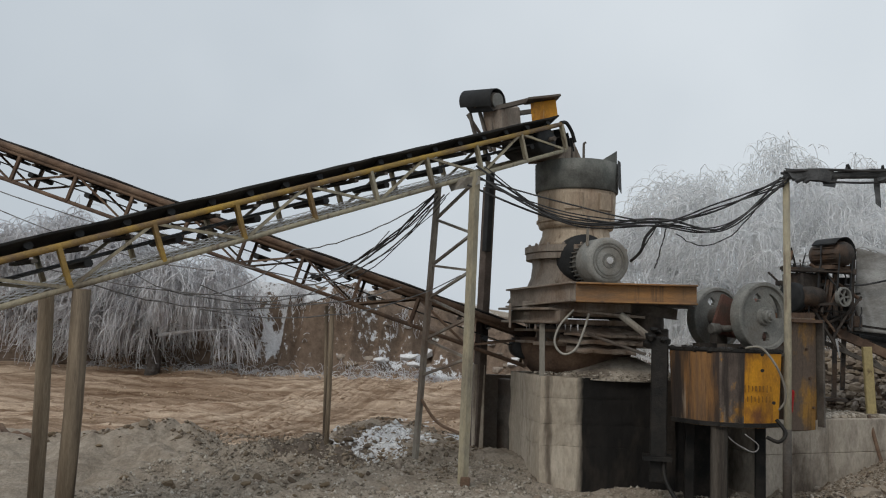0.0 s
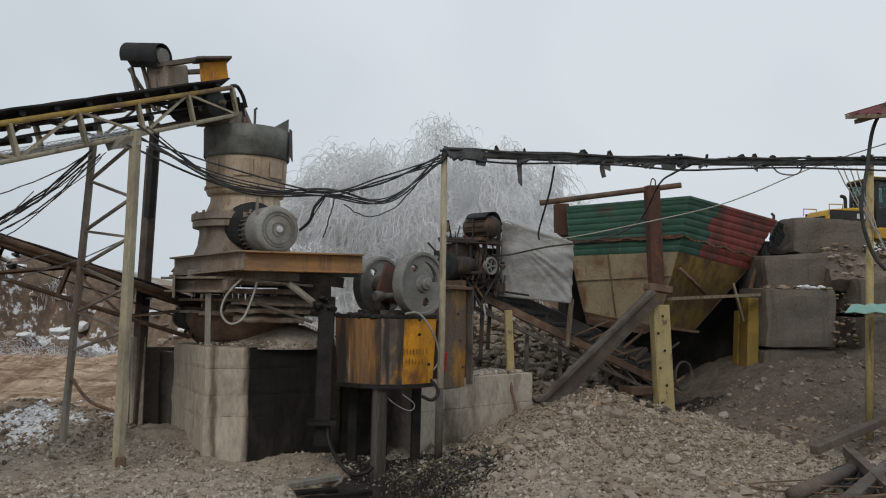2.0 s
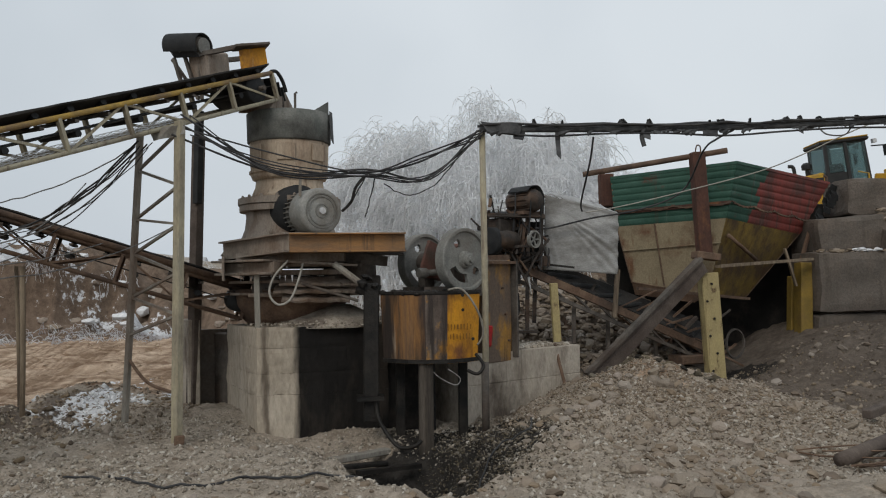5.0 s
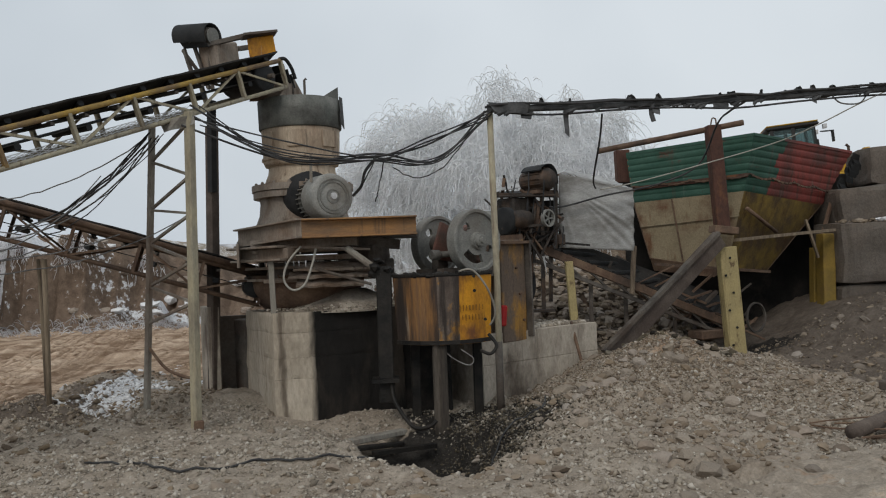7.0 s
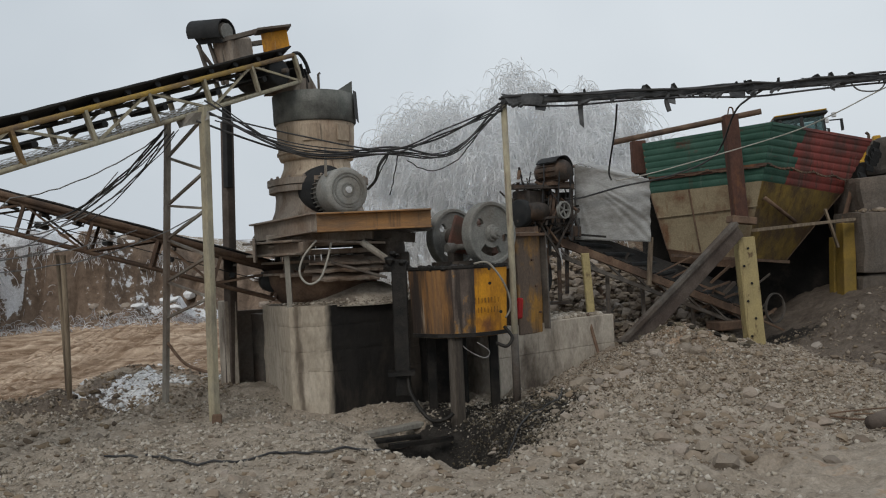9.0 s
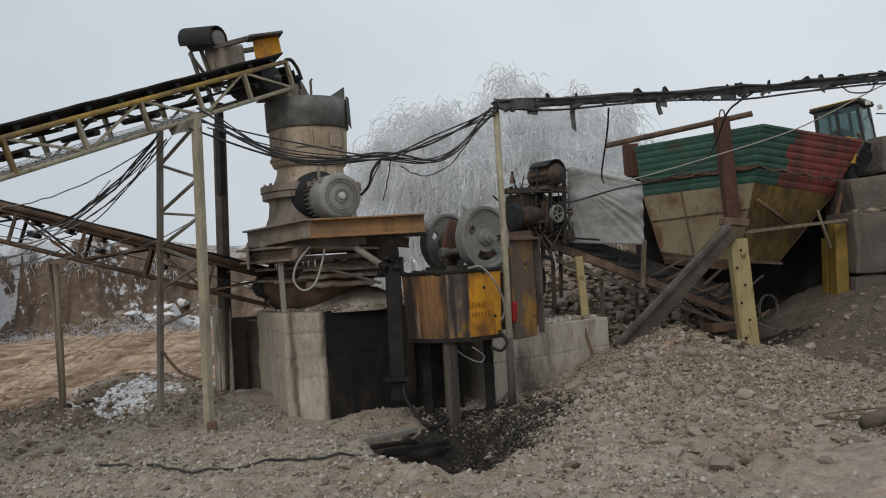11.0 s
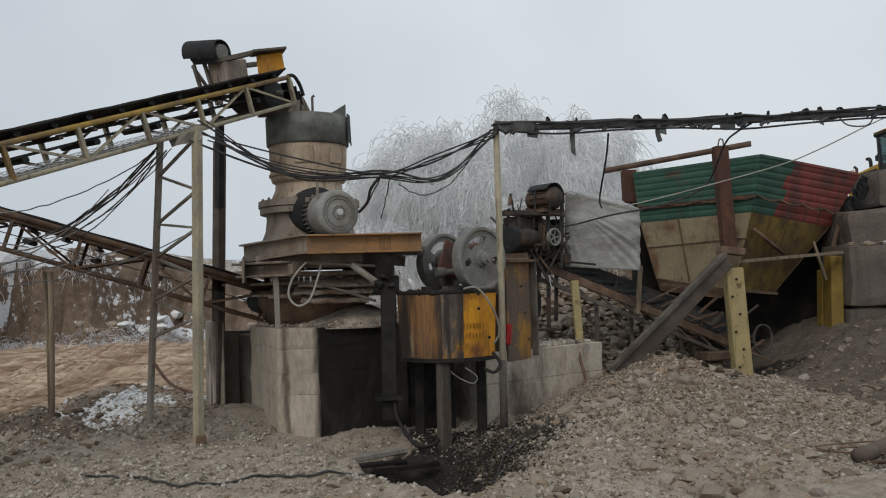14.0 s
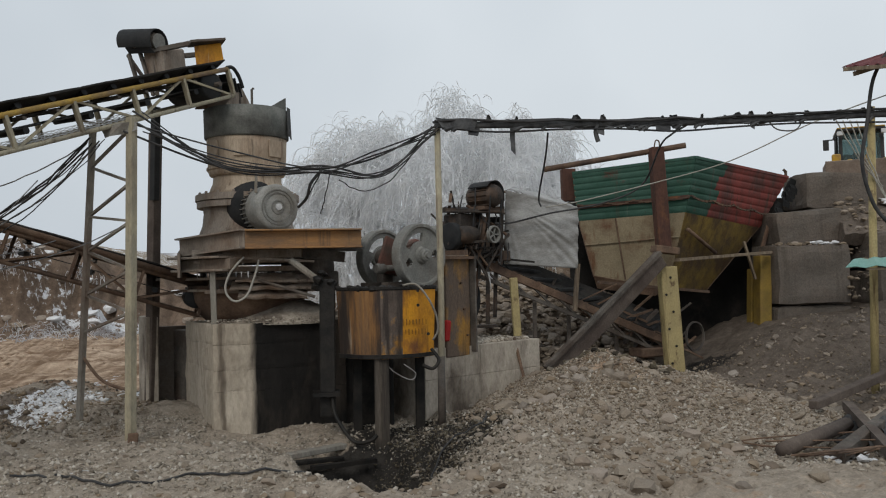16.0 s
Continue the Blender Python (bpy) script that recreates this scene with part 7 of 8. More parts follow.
def cables():
    rnd = random.Random(61)
    a, b, c = Vector((-2.77, 11, 4.67)), Vector((-0.61, 11.25, 4.13)), Vector((0.85, 11.36, 4.67))
    for k in range(9):
        j = lambda s=0.05: Vector((rnd.uniform(-s, s), rnd.uniform(-s, s), rnd.uniform(-s, s)))
        m1 = a.lerp(b, 0.5) + Vector((0, 0, -0.10 - 0.03 * k)) + j(0.09)
        m2 = b.lerp(c, 0.5) + Vector((0, 0, -0.05 - 0.045 * k)) + j(0.08)
        pts = smooth_path([a + j(0.16), m1, b + j(0.06), m2, c + j(0.07)], 8)
        single("cable", Geo().tube(pts, rnd.choice((0.008, 0.010, 0.013)), 6), M["cable"], "black power cable hanging slack from the conveyor to the pole", "cable", "hanging cables", smooth=True)
    for p, q, sag in (((-0.61, 11.25, 4.13), (-0.94, 11.7, 3.71), 0.06), ((-0.5, 11.25, 4.1), (-0.64, 11.5, 3.6), 0.03), ((0.51, 11.3, 4.29), (-0.4, 11.3, 4.01), 0.26)):
        pts = arc(p, q, sag, 14, 0.01, rnd.random())
        single("cable", Geo().tube(pts, 0.008, 6), M["cable"], "thin black cable hanging loose", "cable", "hanging cables", smooth=True)
    thick = smooth_path([(-0.61, 11.2, 4.12), (-0.75, 11.3, 3.97), (-0.81, 11.5, 3.81), (-0.93, 11.75, 3.71)], 6)
    single("motor_cable", Geo().tube(thick, 0.019, 8), M["cable"], "thick black cable into the motor", "cable", smooth=True)
    # bundles from the yellow conveyor down to the rusty one
    for k in range(8):
        s, e = Vector((-3.33, 11.2, 4.5)), Vector((-5.09, 11.9, 3.4))
        s += Vector((rnd.uniform(-0.12, 0.12), rnd.uniform(-0.2, 0.2), rnd.uniform(-0.12, 0.05)))
        e += Vector((rnd.uniform(-0.35, 0.35), rnd.uniform(-0.2, 0.1), rnd.uniform(-0.12, 0.15)))
        single("cable", Geo().tube(arc(s, e, rnd.uniform(0.05, 0.35), 12, 0.012, k), rnd.choice((0.006, 0.008, 0.011)), 6), M["cable"] if k % 3 else M["icy_cable"], "slack cable strung between the two conveyors", "cable", "cables between the conveyors", smooth=True)
    for s, e, sag in (((-3.46, 11.4, 4.52), (-5.49, 11.6, 3.8), 0.16), ((-5.49, 11.6, 3.8), (-7.37, 10.5, 3.46), 0.5), ((-4.83, 11.7, 3.21), (-6.24, 8.2, 3.12), 0.25), ((-5.16, 11.7, 3.2), (-9.17, 9, 3.78), 0.3), ((-10.02, 10.4, 4.52), (-6.45, 11.2, 3.46), 0.2), ((-10.23, 10.4, 4.76), (-5.09, 11.5, 3.35), 0.12)):
        single("cable", Geo().tube(arc(s, e, sag, 16, 0.012, 3), 0.008, 6), M["icy_cable"], "frosted cable slung below the conveyors", "cable", "cables between the conveyors", smooth=True)
    for k in range(3):
        s = Vector((-5.79, 7.6, 2.98)) + Vector((rnd.uniform(0, 1.2), rnd.uniform(0, 1.6), rnd.uniform(-0.1, 0.2)))
        e = s + Vector((rnd.uniform(1.0, 2.2), rnd.uniform(2.0, 3.2), rnd.uniform(0.2, 0.9)))
        single("cable", Geo().tube(arc(s, e, rnd.uniform(0.2, 0.5), 14, 0.01, k), 0.007, 6), M["icy_cable"], "frosted cable slung below the conveyors", "cable", "cables between the conveyors", smooth=True)
    # wires at the hopper
    wire = smooth_path([(2.95, 14, 3.85), (3.54, 13.8, 3.94), (4.58, 13.4, 4.17), (5.53, 13.2, 4.41), (5.88, 12.6, 4.57), (6.55, 12, 4.91), (7.81, 11.5, 5.35)], 6)
    single("wire", Geo().tube(wire, 0.009, 6), M["white_hose"], "pale wire stretched past the hopper", "wire", smooth=True)
    drop = smooth_path([(2.35, 11.4, 4.62), (2.41, 11.8, 4.35), (2.55, 12.8, 3.92), (2.75, 13.5, 3.83)], 6)
    single("cable", Geo().tube(drop, 0.013, 6), M["cable"], "black cable dropping from the pipe to the feeder", "cable", smooth=True)
    sw = smooth_path([(4.26, 11.4, 4.72), (4.39, 12.2, 4.74), (4.7, 13.4, 4.76), (4.7, 14.3, 4.22), (4, 14.4, 3.93), (3.09, 14.2, 3.77), (2.43, 14.2, 3.62), (2.11, 14, 3.6)], 6)
    single("cable", Geo().tube(sw, 0.016, 6), M["cable"], "black cable swinging from the pipe across the hopper", "cable", smooth=True)
    for pts in ([(5.42, 11.4, 4.82), (5.56, 11.4, 4.67), (5.83, 11.4, 4.66), (5.94, 11.4, 4.8)], [(5.04, 11.4, 4.8), (5.26, 11.4, 4.74), (5.49, 11.4, 4.78)]):
        single("cable", Geo().tube(smooth_path(pts, 6), 0.01, 6), M["icy_cable"], "loop of grey cable below the pipe", "cable", smooth=True)
    for k in range(4):
        p = Vector((6.37, 11.3, 4.77))
        q = Vector((7.02, 11.3, 3.86)) + Vector((0.05 * k, 0, -0.12 * k))
        single("wire", Geo().tube(arc(p + Vector((0.1 * k, 0, 0)), q, 0.08, 10, 0.01, k), 0.009, 6), M["white_hose"], "pale wire hanging at the pole", "wire", "wires at the pole", smooth=True)
    hose = smooth_path([(7.11, 11.2, 5.72), (6.87, 11.2, 5.32), (6.76, 11.2, 4.74), (6.66, 11.2, 4.16), (6.8, 11.2, 3.62), (7.01, 11.2, 3.35)], 6)
    single("hose", Geo().tube(hose, 0.026, 8), M["cable"], "dark hose curving round the pole", "hose", smooth=True)


cables()


def shed_corner():
    t = thing("shed_roof", (7.6, 11.2, 5.4), "dark red corrugated shed roof on a pole", "roof")
    a, b = Vector((6.29, 11, 5.43)), Vector((7.65, 11.6, 5.88))
    part("roof_sheet", Geo().panel(a, a + Vector((2.4, -0.5, 0.1)), b + Vector((2.4, 0.6, 0.6)), b, 60, 3, lambda u, v: 0.02 * math.sin(u * 110), 0.01), M["roof_red"], t)
    part("eaves_board", Geo().beam(a + Vector((0.02, 0, -0.03)), a + Vector((2.4, -0.5, 0.05)), 0.03, 0.05), M["old_wood"], t)
    part("rafter", Geo().beam(a + Vector((0.25, 0.1, -0.06)), b + Vector((0.3, 0.1, -0.05)), 0.06, 0.06), M["old_wood"], t)
    part("column", Geo().tube([(9.2, 11.2, 0.9), (9.2, 11.2, 5.3)], 0.05), M["rust"], t)
    s = thing("awning_sheet", (7.3, 10.9, 2.9), "teal plastic awning sheet beside the pole", "sheet")
    c = Vector((6.1, 10.8, 2.76))
    part("sheet", Geo().panel(c, c + Vector((1.6, -0.2, 0.03)), c + Vector((1.7, 0.6, 0.16)), c + Vector((0.35, 0.35, 0.11)), 12, 3, lambda u, v: 0.015 * math.sin(u * 30), 0.008), M["teal_sheet"], s)
    part("batten", Geo().beam(c + Vector((0.3, 0.02, -0.03)), c + Vector((1.7, -0.2, -0.0)), 0.03, 0.03), M["old_wood"], s)
    part("prop", Geo().tube([c + Vector((1.3, 0, -1.9)), c + Vector((1.3, 0, 0))], 0.03), M["old_wood"], s)


shed_corner()


# ---- frosted trees ----
def strand_mesh(name, pts, radii, material):
    """Many thin three-sided twigs in one mesh: pts is (twigs, points, 3), radii (twigs, points)."""
    n, k = radii.shape
    d = np.gradient(pts, axis=1)
    d /= np.linalg.norm(d, axis=2, keepdims=True) + 1e-9
    s = np.cross(d, np.array([0.31, 0.52, 0.79]))
    s /= np.linalg.norm(s, axis=2, keepdims=True) + 1e-9
    u = np.cross(d, s)
    co = np.stack([pts + (s * math.cos(a) + u * math.sin(a)) * radii[:, :, None] for a in (0, 2.0944, 4.1888)], 2).reshape(-1, 3)
    i, j = np.meshgrid(np.arange(k - 1), np.arange(3), indexing="ij")
    q = np.stack([i * 3 + j, i * 3 + (j + 1) % 3, (i + 1) * 3 + (j + 1) % 3, (i + 1) * 3 + j], -1).reshape(-1, 4)
    f = (q[None] + (np.arange(n) * k * 3)[:, None, None]).reshape(-1, 4).astype(np.int32)
    me = bpy.data.meshes.new(name)
    me.vertices.add(len(co))
    me.vertices.foreach_set("co", co.ravel())
    me.loops.add(f.size)
    me.loops.foreach_set("vertex_index", f.ravel())
    me.polygons.add(len(f))
    me.polygons.foreach_set("loop_start", np.arange(0, f.size, 4))
    me.update(calc_edges=True)
    me.polygons.foreach_set("use_smooth", [True] * len(f))
    me.materials.append(material)
    return me


def grow(rs, start, lead, length, segs, droop, curl):
    """Twigs that rise along lead and arch over: (twigs, segs + 1, 3)."""
    out, p, v = [start], start, lead
    for _ in range(segs):
        v = v * 0.86 + rs.normal(0, curl, v.shape) + np.array([0, 0, -droop])
        p = p + v / (np.linalg.norm(v, axis=1, keepdims=True) + 1e-9) * (length / segs)[:, None]
        out.append(p)
    return np.stack(out, 1)


def frosted_willow(name, base, spread, top, heads, each, seed, material, label, reach=(0.6, 1.6), r_twig=0.010, flat=0.75, droop=0.33, rise=1.0, fall=0.36, deep=0.62):
    """A trunk, limbs that end in many heads, and from each head a fountain of drooping twigs."""
    rs, rnd = np.random.RandomState(seed), random.Random(seed)
    bx, by = base
    bz = at_ground(bx, by)
    t = thing(name, (bx, by, bz), label, "tree", "frosted trees")
    trunk = [Vector((bx, by, bz - 0.2)), Vector((bx + 0.1, by, bz + (top - bz) * 0.2)), Vector((bx - 0.05, by, bz + (top - bz) * 0.42))]
    part("trunk", Geo().tube(smooth_path(trunk, 4), [0.22 - 0.012 * k for k in range(9)], 10), M["bark"], t, smooth=True)
    a = rs.uniform(0, 2 * math.pi, heads)
    q = np.sqrt(rs.uniform(0.0, 1.0, heads))
    shell = 1 - deep * rs.uniform(0, 1, heads) ** 1.6
    lump = 1 + np.clip(0.05 * rs.normal(0, 1, heads), -0.08, 0.055)
    hz = bz + (top - bz) * (1 - fall * q ** 2.5) * shell * lump
    head = np.stack([bx + spread * q * np.cos(a), by + spread * flat * q * np.sin(a), hz], 1)
    limb = Geo()
    for k in range(0, heads, max(1, heads // 34)):
        s0 = trunk[1].lerp(trunk[2], rnd.uniform(0.3, 1))
        e = Vector(head[k])
        path = smooth_path([s0, s0.lerp(e, 0.5) + Vector((0, 0, abs(e.z - s0.z) * 0.2)), e], 6)
        limb.tube(path, [0.06 * (1 - 0.8 * i / (len(path) - 1)) for i in range(len(path))], 6)
    tagged(part("limb_work", limb, material, t, smooth=True), "frosted limbs", kind="stuff")
    n = heads * each
    own = np.repeat(np.arange(heads), each)
    start = head[own] + rs.normal(0, 0.17, (n, 3))
    out = head[own] - np.array([bx, by, bz + 0.55 * (top - bz)])
    out /= np.linalg.norm(out, axis=1, keepdims=True) + 1e-9
    lead = out * rs.uniform(0.2, 0.9, (n, 1)) + rs.normal(0, 0.5, (n, 3)) + np.array([0, 0, rise]) * rs.uniform(0.2, 1.0, (n, 1))
    length = rs.uniform(reach[0], reach[1], n)
    pts = grow(rs, start, lead, length, 6, droop, 0.15)
    pts[:, :, 2] = np.maximum(pts[:, :, 2], bz + 0.05 + rs.uniform(0, 0.7, (n, 1)))
    r = r_twig * rs.uniform(0.6, 1.3, n)[:, None] * np.linspace(1, 0.4, 7)[None]
    part_crown = new("crown", strand_mesh("crown", pts, r, material))
    part_crown.parent, part_crown.matrix_parent_inverse = t, Matrix.Translation(-BASE[t.name])
    tagged(part_crown, "drooping frost-white twigs")
    # side twigs
    pick = rs.randint(1, 6, 2 * n)
    own2 = np.tile(np.arange(n), 2)
    p0 = pts[own2, pick]
    tw = grow(rs, p0, rs.normal(0, 0.8, (2 * n, 3)), rs.uniform(0.10, 0.34, 2 * n), 2, 0.35, 0.1)
    side = new("twig_fringe", strand_mesh("twig_fringe", tw, (r[own2, pick] * 0.75)[:, None] * np.array([[1, 0.8, 0.4]]), material))
    side.parent, side.matrix_parent_inverse = t, Matrix.Translation(-BASE[t.name])
    tagged(side, "short frosted side twigs", kind="stuff")
    return t


frosted_willow("willow", (2.5, 21.8), 4.5, 6.9, 250, 39, 71, M["frost"], "big drooping willow thick with white hoar frost", (0.4, 1.1), 0.013, droop=0.42, rise=0.6, fall=0.40, deep=0.55)
frosted_willow("shrub", (0.0, 20.6), 1.6, 4.0, 26, 50, 76, M["frost"], "frosted sapling beside the big willow")
frosted_willow("willow", (-14.1, 22.0), 3.1, 4.6, 60, 44, 72, M["frost_grey"], "drooping willow with grey hoar frost below the bank", (0.4, 1.7), 0.016, 0.35, 0.42, 0.5, 0.25, 0.6)
frosted_willow("willow", (-17.9, 22.4), 3.6, 5.6, 70, 44, 73, M["frost_grey"], "drooping willow with grey hoar frost beside the bank", (0.4, 1.7), 0.016, 0.35, 0.42, 0.5, 0.25, 0.65)


def bank_fringe():
    """Frosted roots and grass that hang over the crest of the cut bank, and tufts along its foot."""
    rs = np.random.RandomState(78)
    x = rs.uniform(-17, -5.5, 2000)
    x = x[lattice_noise(x * 1.4, 0 * x + 0.5, 41) > 0.1]
    ys = np.linspace(22.3, 27.5, 66)
    hh = height(x[:, None] + 0 * ys[None], ys[None] + 0 * x[:, None])
    crest = np.argmax(hh > hh.max(1, keepdims=True) - 0.3, 1)
    n = len(x)
    start = np.stack([x, ys[crest] + rs.uniform(-0.25, 0.3, n), hh[np.arange(n), crest] + rs.uniform(-0.35, 0.05, n)], 1)
    lead = np.stack([rs.normal(0, 0.35, n), rs.uniform(-0.9, -0.3, n), rs.uniform(0.0, 0.5, n)], 1)
    hang = grow(rs, start, lead, rs.uniform(0.15, 0.9, n), 5, 0.45, 0.28)
    fx = rs.uniform(-17, -5, 900)
    fy = rs.uniform(22.4, 23.6, 900)
    tuft = grow(rs, np.stack([fx, fy, height(fx, fy)], 1), np.stack([rs.normal(0, 0.4, 900), rs.normal(-0.2, 0.3, 900), rs.uniform(0.5, 1, 900)], 1), rs.uniform(0.15, 0.45, 900), 5, 0.2, 0.1)
    pts = np.concatenate([hang, tuft])
    r = rs.uniform(0.007, 0.016, len(pts))[:, None] * np.linspace(1, 0.4, 6)[None]
    ob = new("frosted_grass", strand_mesh("frosted_grass", pts, r, M["frost_grey"]))
    tagged(ob, "frosted grass and roots hanging over the cut bank", "grass", kind="stuff")


bank_fringe()


def far_buildings():
    for x, y, w, d, h, m in ((-40, 190, 9, 6, 3.0, "far_wall"), (-62, 210, 12, 7, 3.2, "far_wall")):
        z = at_ground(x, y)
        t = thing("shed", (x, y, z), "low pale shed far across the snowy plain", "building", "far sheds")
        part("wall", Geo().box((x, y, z + h / 2 - 0.2), (w, d, h)), M[m], t)
        part("roof", Geo().prism([(x - w / 2 - 0.3, y - d / 2 - 0.3, z + h - 0.2), (x - w / 2 - 0.3, y + d / 2 + 0.3, z + h - 0.2), (x - w / 2 - 0.3, y, z + h + 1.3)], (w + 0.6, 0, 0)), M["far_roof"], t)
        for k in range(3):
            part("window", Geo().box((x - w / 3 + k * w / 3, y - d / 2 - 0.02, z + h * 0.5), (0.9, 0.06, 0.9)), M["glass"], t)


far_buildings()


# ---- wheel loader, built round its own origin with its nose along x ----
def wheel_loader():
    t = thing("wheel_loader", (0, 0, 0), "yellow wheel loader with black hood and dark cab, on the ramp", "loader")
    Y, K = M["loader_yellow"], M["loader_black"]
    part("rear_frame", Geo().box((-1.3, 0, 0.95), (2.4, 1.1, 0.5)), Y, t, bevel=0.03)
    hood = [(-2.15, 0, 1.2), (-2.2, 0, 1.9), (-2.05, 0, 2.2), (-0.6, 0, 2.32), (-0.6, 0, 1.2)]
    h = part("hood", Geo().prism([(x, -0.62, z) for x, _, z in hood], (0, 1.24, 0)), Y, t, bevel=0.05)
    for s in (-1, 1):
        p2 = part("hood_panel", Geo().box((-1.38, s * 0.63, 1.92), (1.45, 0.02, 0.5)), K, t, "black hood side panel")
        for k in range(3):
            part("decal_bar", Geo().box((-1.15 + 0.16 * k, s * 0.645, 2.0), (0.12, 0.008, 0.16)), M["decal"], t)
        part("hood_rail", Geo().tube([(-2.15, s * 0.66, 2.1), (-2.15, s * 0.66, 2.34), (-1.7, s * 0.66, 2.34), (-1.7, s * 0.66, 2.2)], 0.018, 6), Y, t)
    part("grille", Geo().box((-2.19, 0, 1.7), (0.08, 0.95, 0.6)), K, t)
    for k in range(5):
        part("grille_slat", Geo().box((-2.24, 0, 1.48 + 0.11 * k), (0.02, 0.9, 0.03)), Y, t)
    part("counterweight", Geo().box((-2.15, 0, 1.1), (0.4, 1.7, 0.5)), Y, t, bevel=0.08)
    part("exhaust", Geo().tube(smooth_path([(-1.35, -0.3, 2.2), (-1.35, -0.3, 2.52), (-1.39, -0.3, 2.63), (-1.5, -0.3, 2.65)], 4), 0.055, 10), K, t, smooth=True)
    part("air_cleaner", Geo().lathe([(0.06, 0), (0.06, 0.2), (0.15, 0.22), (0.15, 0.36), (0.08, 0.42)], (-0.95, -0.25, 2.27), n=14), K, t)
    # cab
    part("cab_floor", Geo().box((0.1, 0, 1.5), (1.35, 1.35, 0.35)), Y, t, bevel=0.03)
    for x, y in ((-0.52, -0.62), (-0.52, 0.62), (0.70, -0.58), (0.70, 0.58), (0.1, -0.63), (0.1, 0.63)):
        part("cab_pillar", Geo().beam((x, y, 1.6), (x * 0.93, y * 0.96, 3.12), 0.09, 0.09, (1, 0, 0)), K, t)
    for y in (-0.62, 0.62):
        part("door_panel", Geo().box((-0.22, y, 1.95), (0.6, 0.04, 0.6)), K, t)
        part("window", Geo().box((-0.22, y * 0.985, 2.68), (0.54, 0.02, 0.82)), M["glass"], t, "dark side window")
        part("window", Geo().box((0.40, y * 0.985, 2.42), (0.52, 0.02, 1.3)), M["glass"], t, "dark side window")
    part("windscreen", Geo().box((0.69, 0, 2.4), (0.02, 1.1, 1.35), (0, -3, 0)), M["glass"], t, "tinted windscreen")
    part("rear_window", Geo().box((-0.52, 0, 2.65), (0.02, 1.1, 0.85)), M["glass"], t)
    part("rear_panel", Geo().box((-0.53, 0, 1.95), (0.04, 1.15, 0.55)), K, t)
    part("seat", Geo().box((-0.05, 0, 2.1), (0.45, 0.5, 0.9)), K, t, bevel=0.08)
    part("roof", Geo().box((0.08, 0, 3.17), (1.45, 1.36, 0.13)), K, t, bevel=0.05)
    part("roof_cap", Geo().box((0.08, 0, 3.24), (1.42, 1.34, 0.04)), Y, t, "yellow roof edge", bevel=0.03)
    for s in (-1, 1):
        part("work_lamp", Geo().box((0.95, s * 0.6, 3.05), (0.1, 0.16, 0.12)), M["decal"], t)
        part("mirror_arm", Geo().tube([(0.8, s * 0.7, 2.9), (1.05, s * 0.98, 2.85)], 0.02, 6), K, t)
        part("mirror", Geo().box((1.05, s * 1.0, 2.7), (0.05, 0.16, 0.32)), K, t)
        part("ladder_rail", Geo().tube([(0.55, s * 0.85, 0.8), (0.55, s * 0.85, 2.1), (0.3, s * 0.75, 2.2)], 0.025, 6), Y, t)
        part("fender", Geo().prism([(0.85, s * 0.66, 1.55), (0.85, s * 0.66, 1.63), (2.1, s * 0.66, 1.63), (2.35, s * 0.66, 1.35), (2.25, s * 0.66, 1.3), (2.05, s * 0.66, 1.53)], (0, s * 0.55, 0)), Y, t, bevel=0.02)
        part("lamp_box", Geo().box((1.9, s * 0.8, 2.1), (0.2, 0.24, 0.34)), Y, t, bevel=0.03)
        part("lift_arm", Geo().prism([(1.2, s * 0.42, 1.6), (1.35, s * 0.42, 2.15), (2.3, s * 0.42, 2.05), (3.1, s * 0.42, 1.4), (3.1, s * 0.42, 1.15), (2.2, s * 0.42, 1.5)], (0, s * 0.12, 0)), Y, t, bevel=0.02)
        part("lift_ram", Geo().tube([(1.25, s * 0.35, 1.0), (2.5, s * 0.35, 1.35)], 0.07, 8), M["grey_cast"], t)
    part("tilt_link", Geo().beam((1.6, 0, 2.0), (2.7, 0, 2.05), 0.14, 0.2), Y, t)
    part("tilt_ram", Geo().tube([(1.5, 0, 1.7), (2.6, 0, 2.0)], 0.08, 8), M["grey_cast"], t)
    part("tilt_lever", Geo().prism([(2.45, -0.08, 1.1), (2.75, -0.08, 1.15), (2.85, -0.08, 2.3), (2.6, -0.08, 2.3)], (0, 0.16, 0)), Y, t, bevel=0.02)
    part("front_frame", Geo().box((1.5, 0, 1.1), (1.4, 0.9, 0.9)), Y, t, bevel=0.05)
    bk = [(3.0, 1.05), (3.9, 1.0), (4.05, 1.75), (3.98, 1.77), (3.8, 1.15), (3.15, 1.2), (3.05, 1.75), (2.98, 1.75)]
    part("bucket", Geo().prism([(x, -1.25, z) for x, z in bk], (0, 2.5, 0)), M["dirt_steel"], t, "earth-caked brown bucket", bevel=0.01)
    for y in (-1.25, 1.22):
        part("bucket_cheek", Geo().prism([(3.02, y, 1.06), (3.88, y, 1.02), (4.0, y, 1.72), (3.03, y, 1.72)], (0, 0.03, 0)), M["dirt_steel"], t)
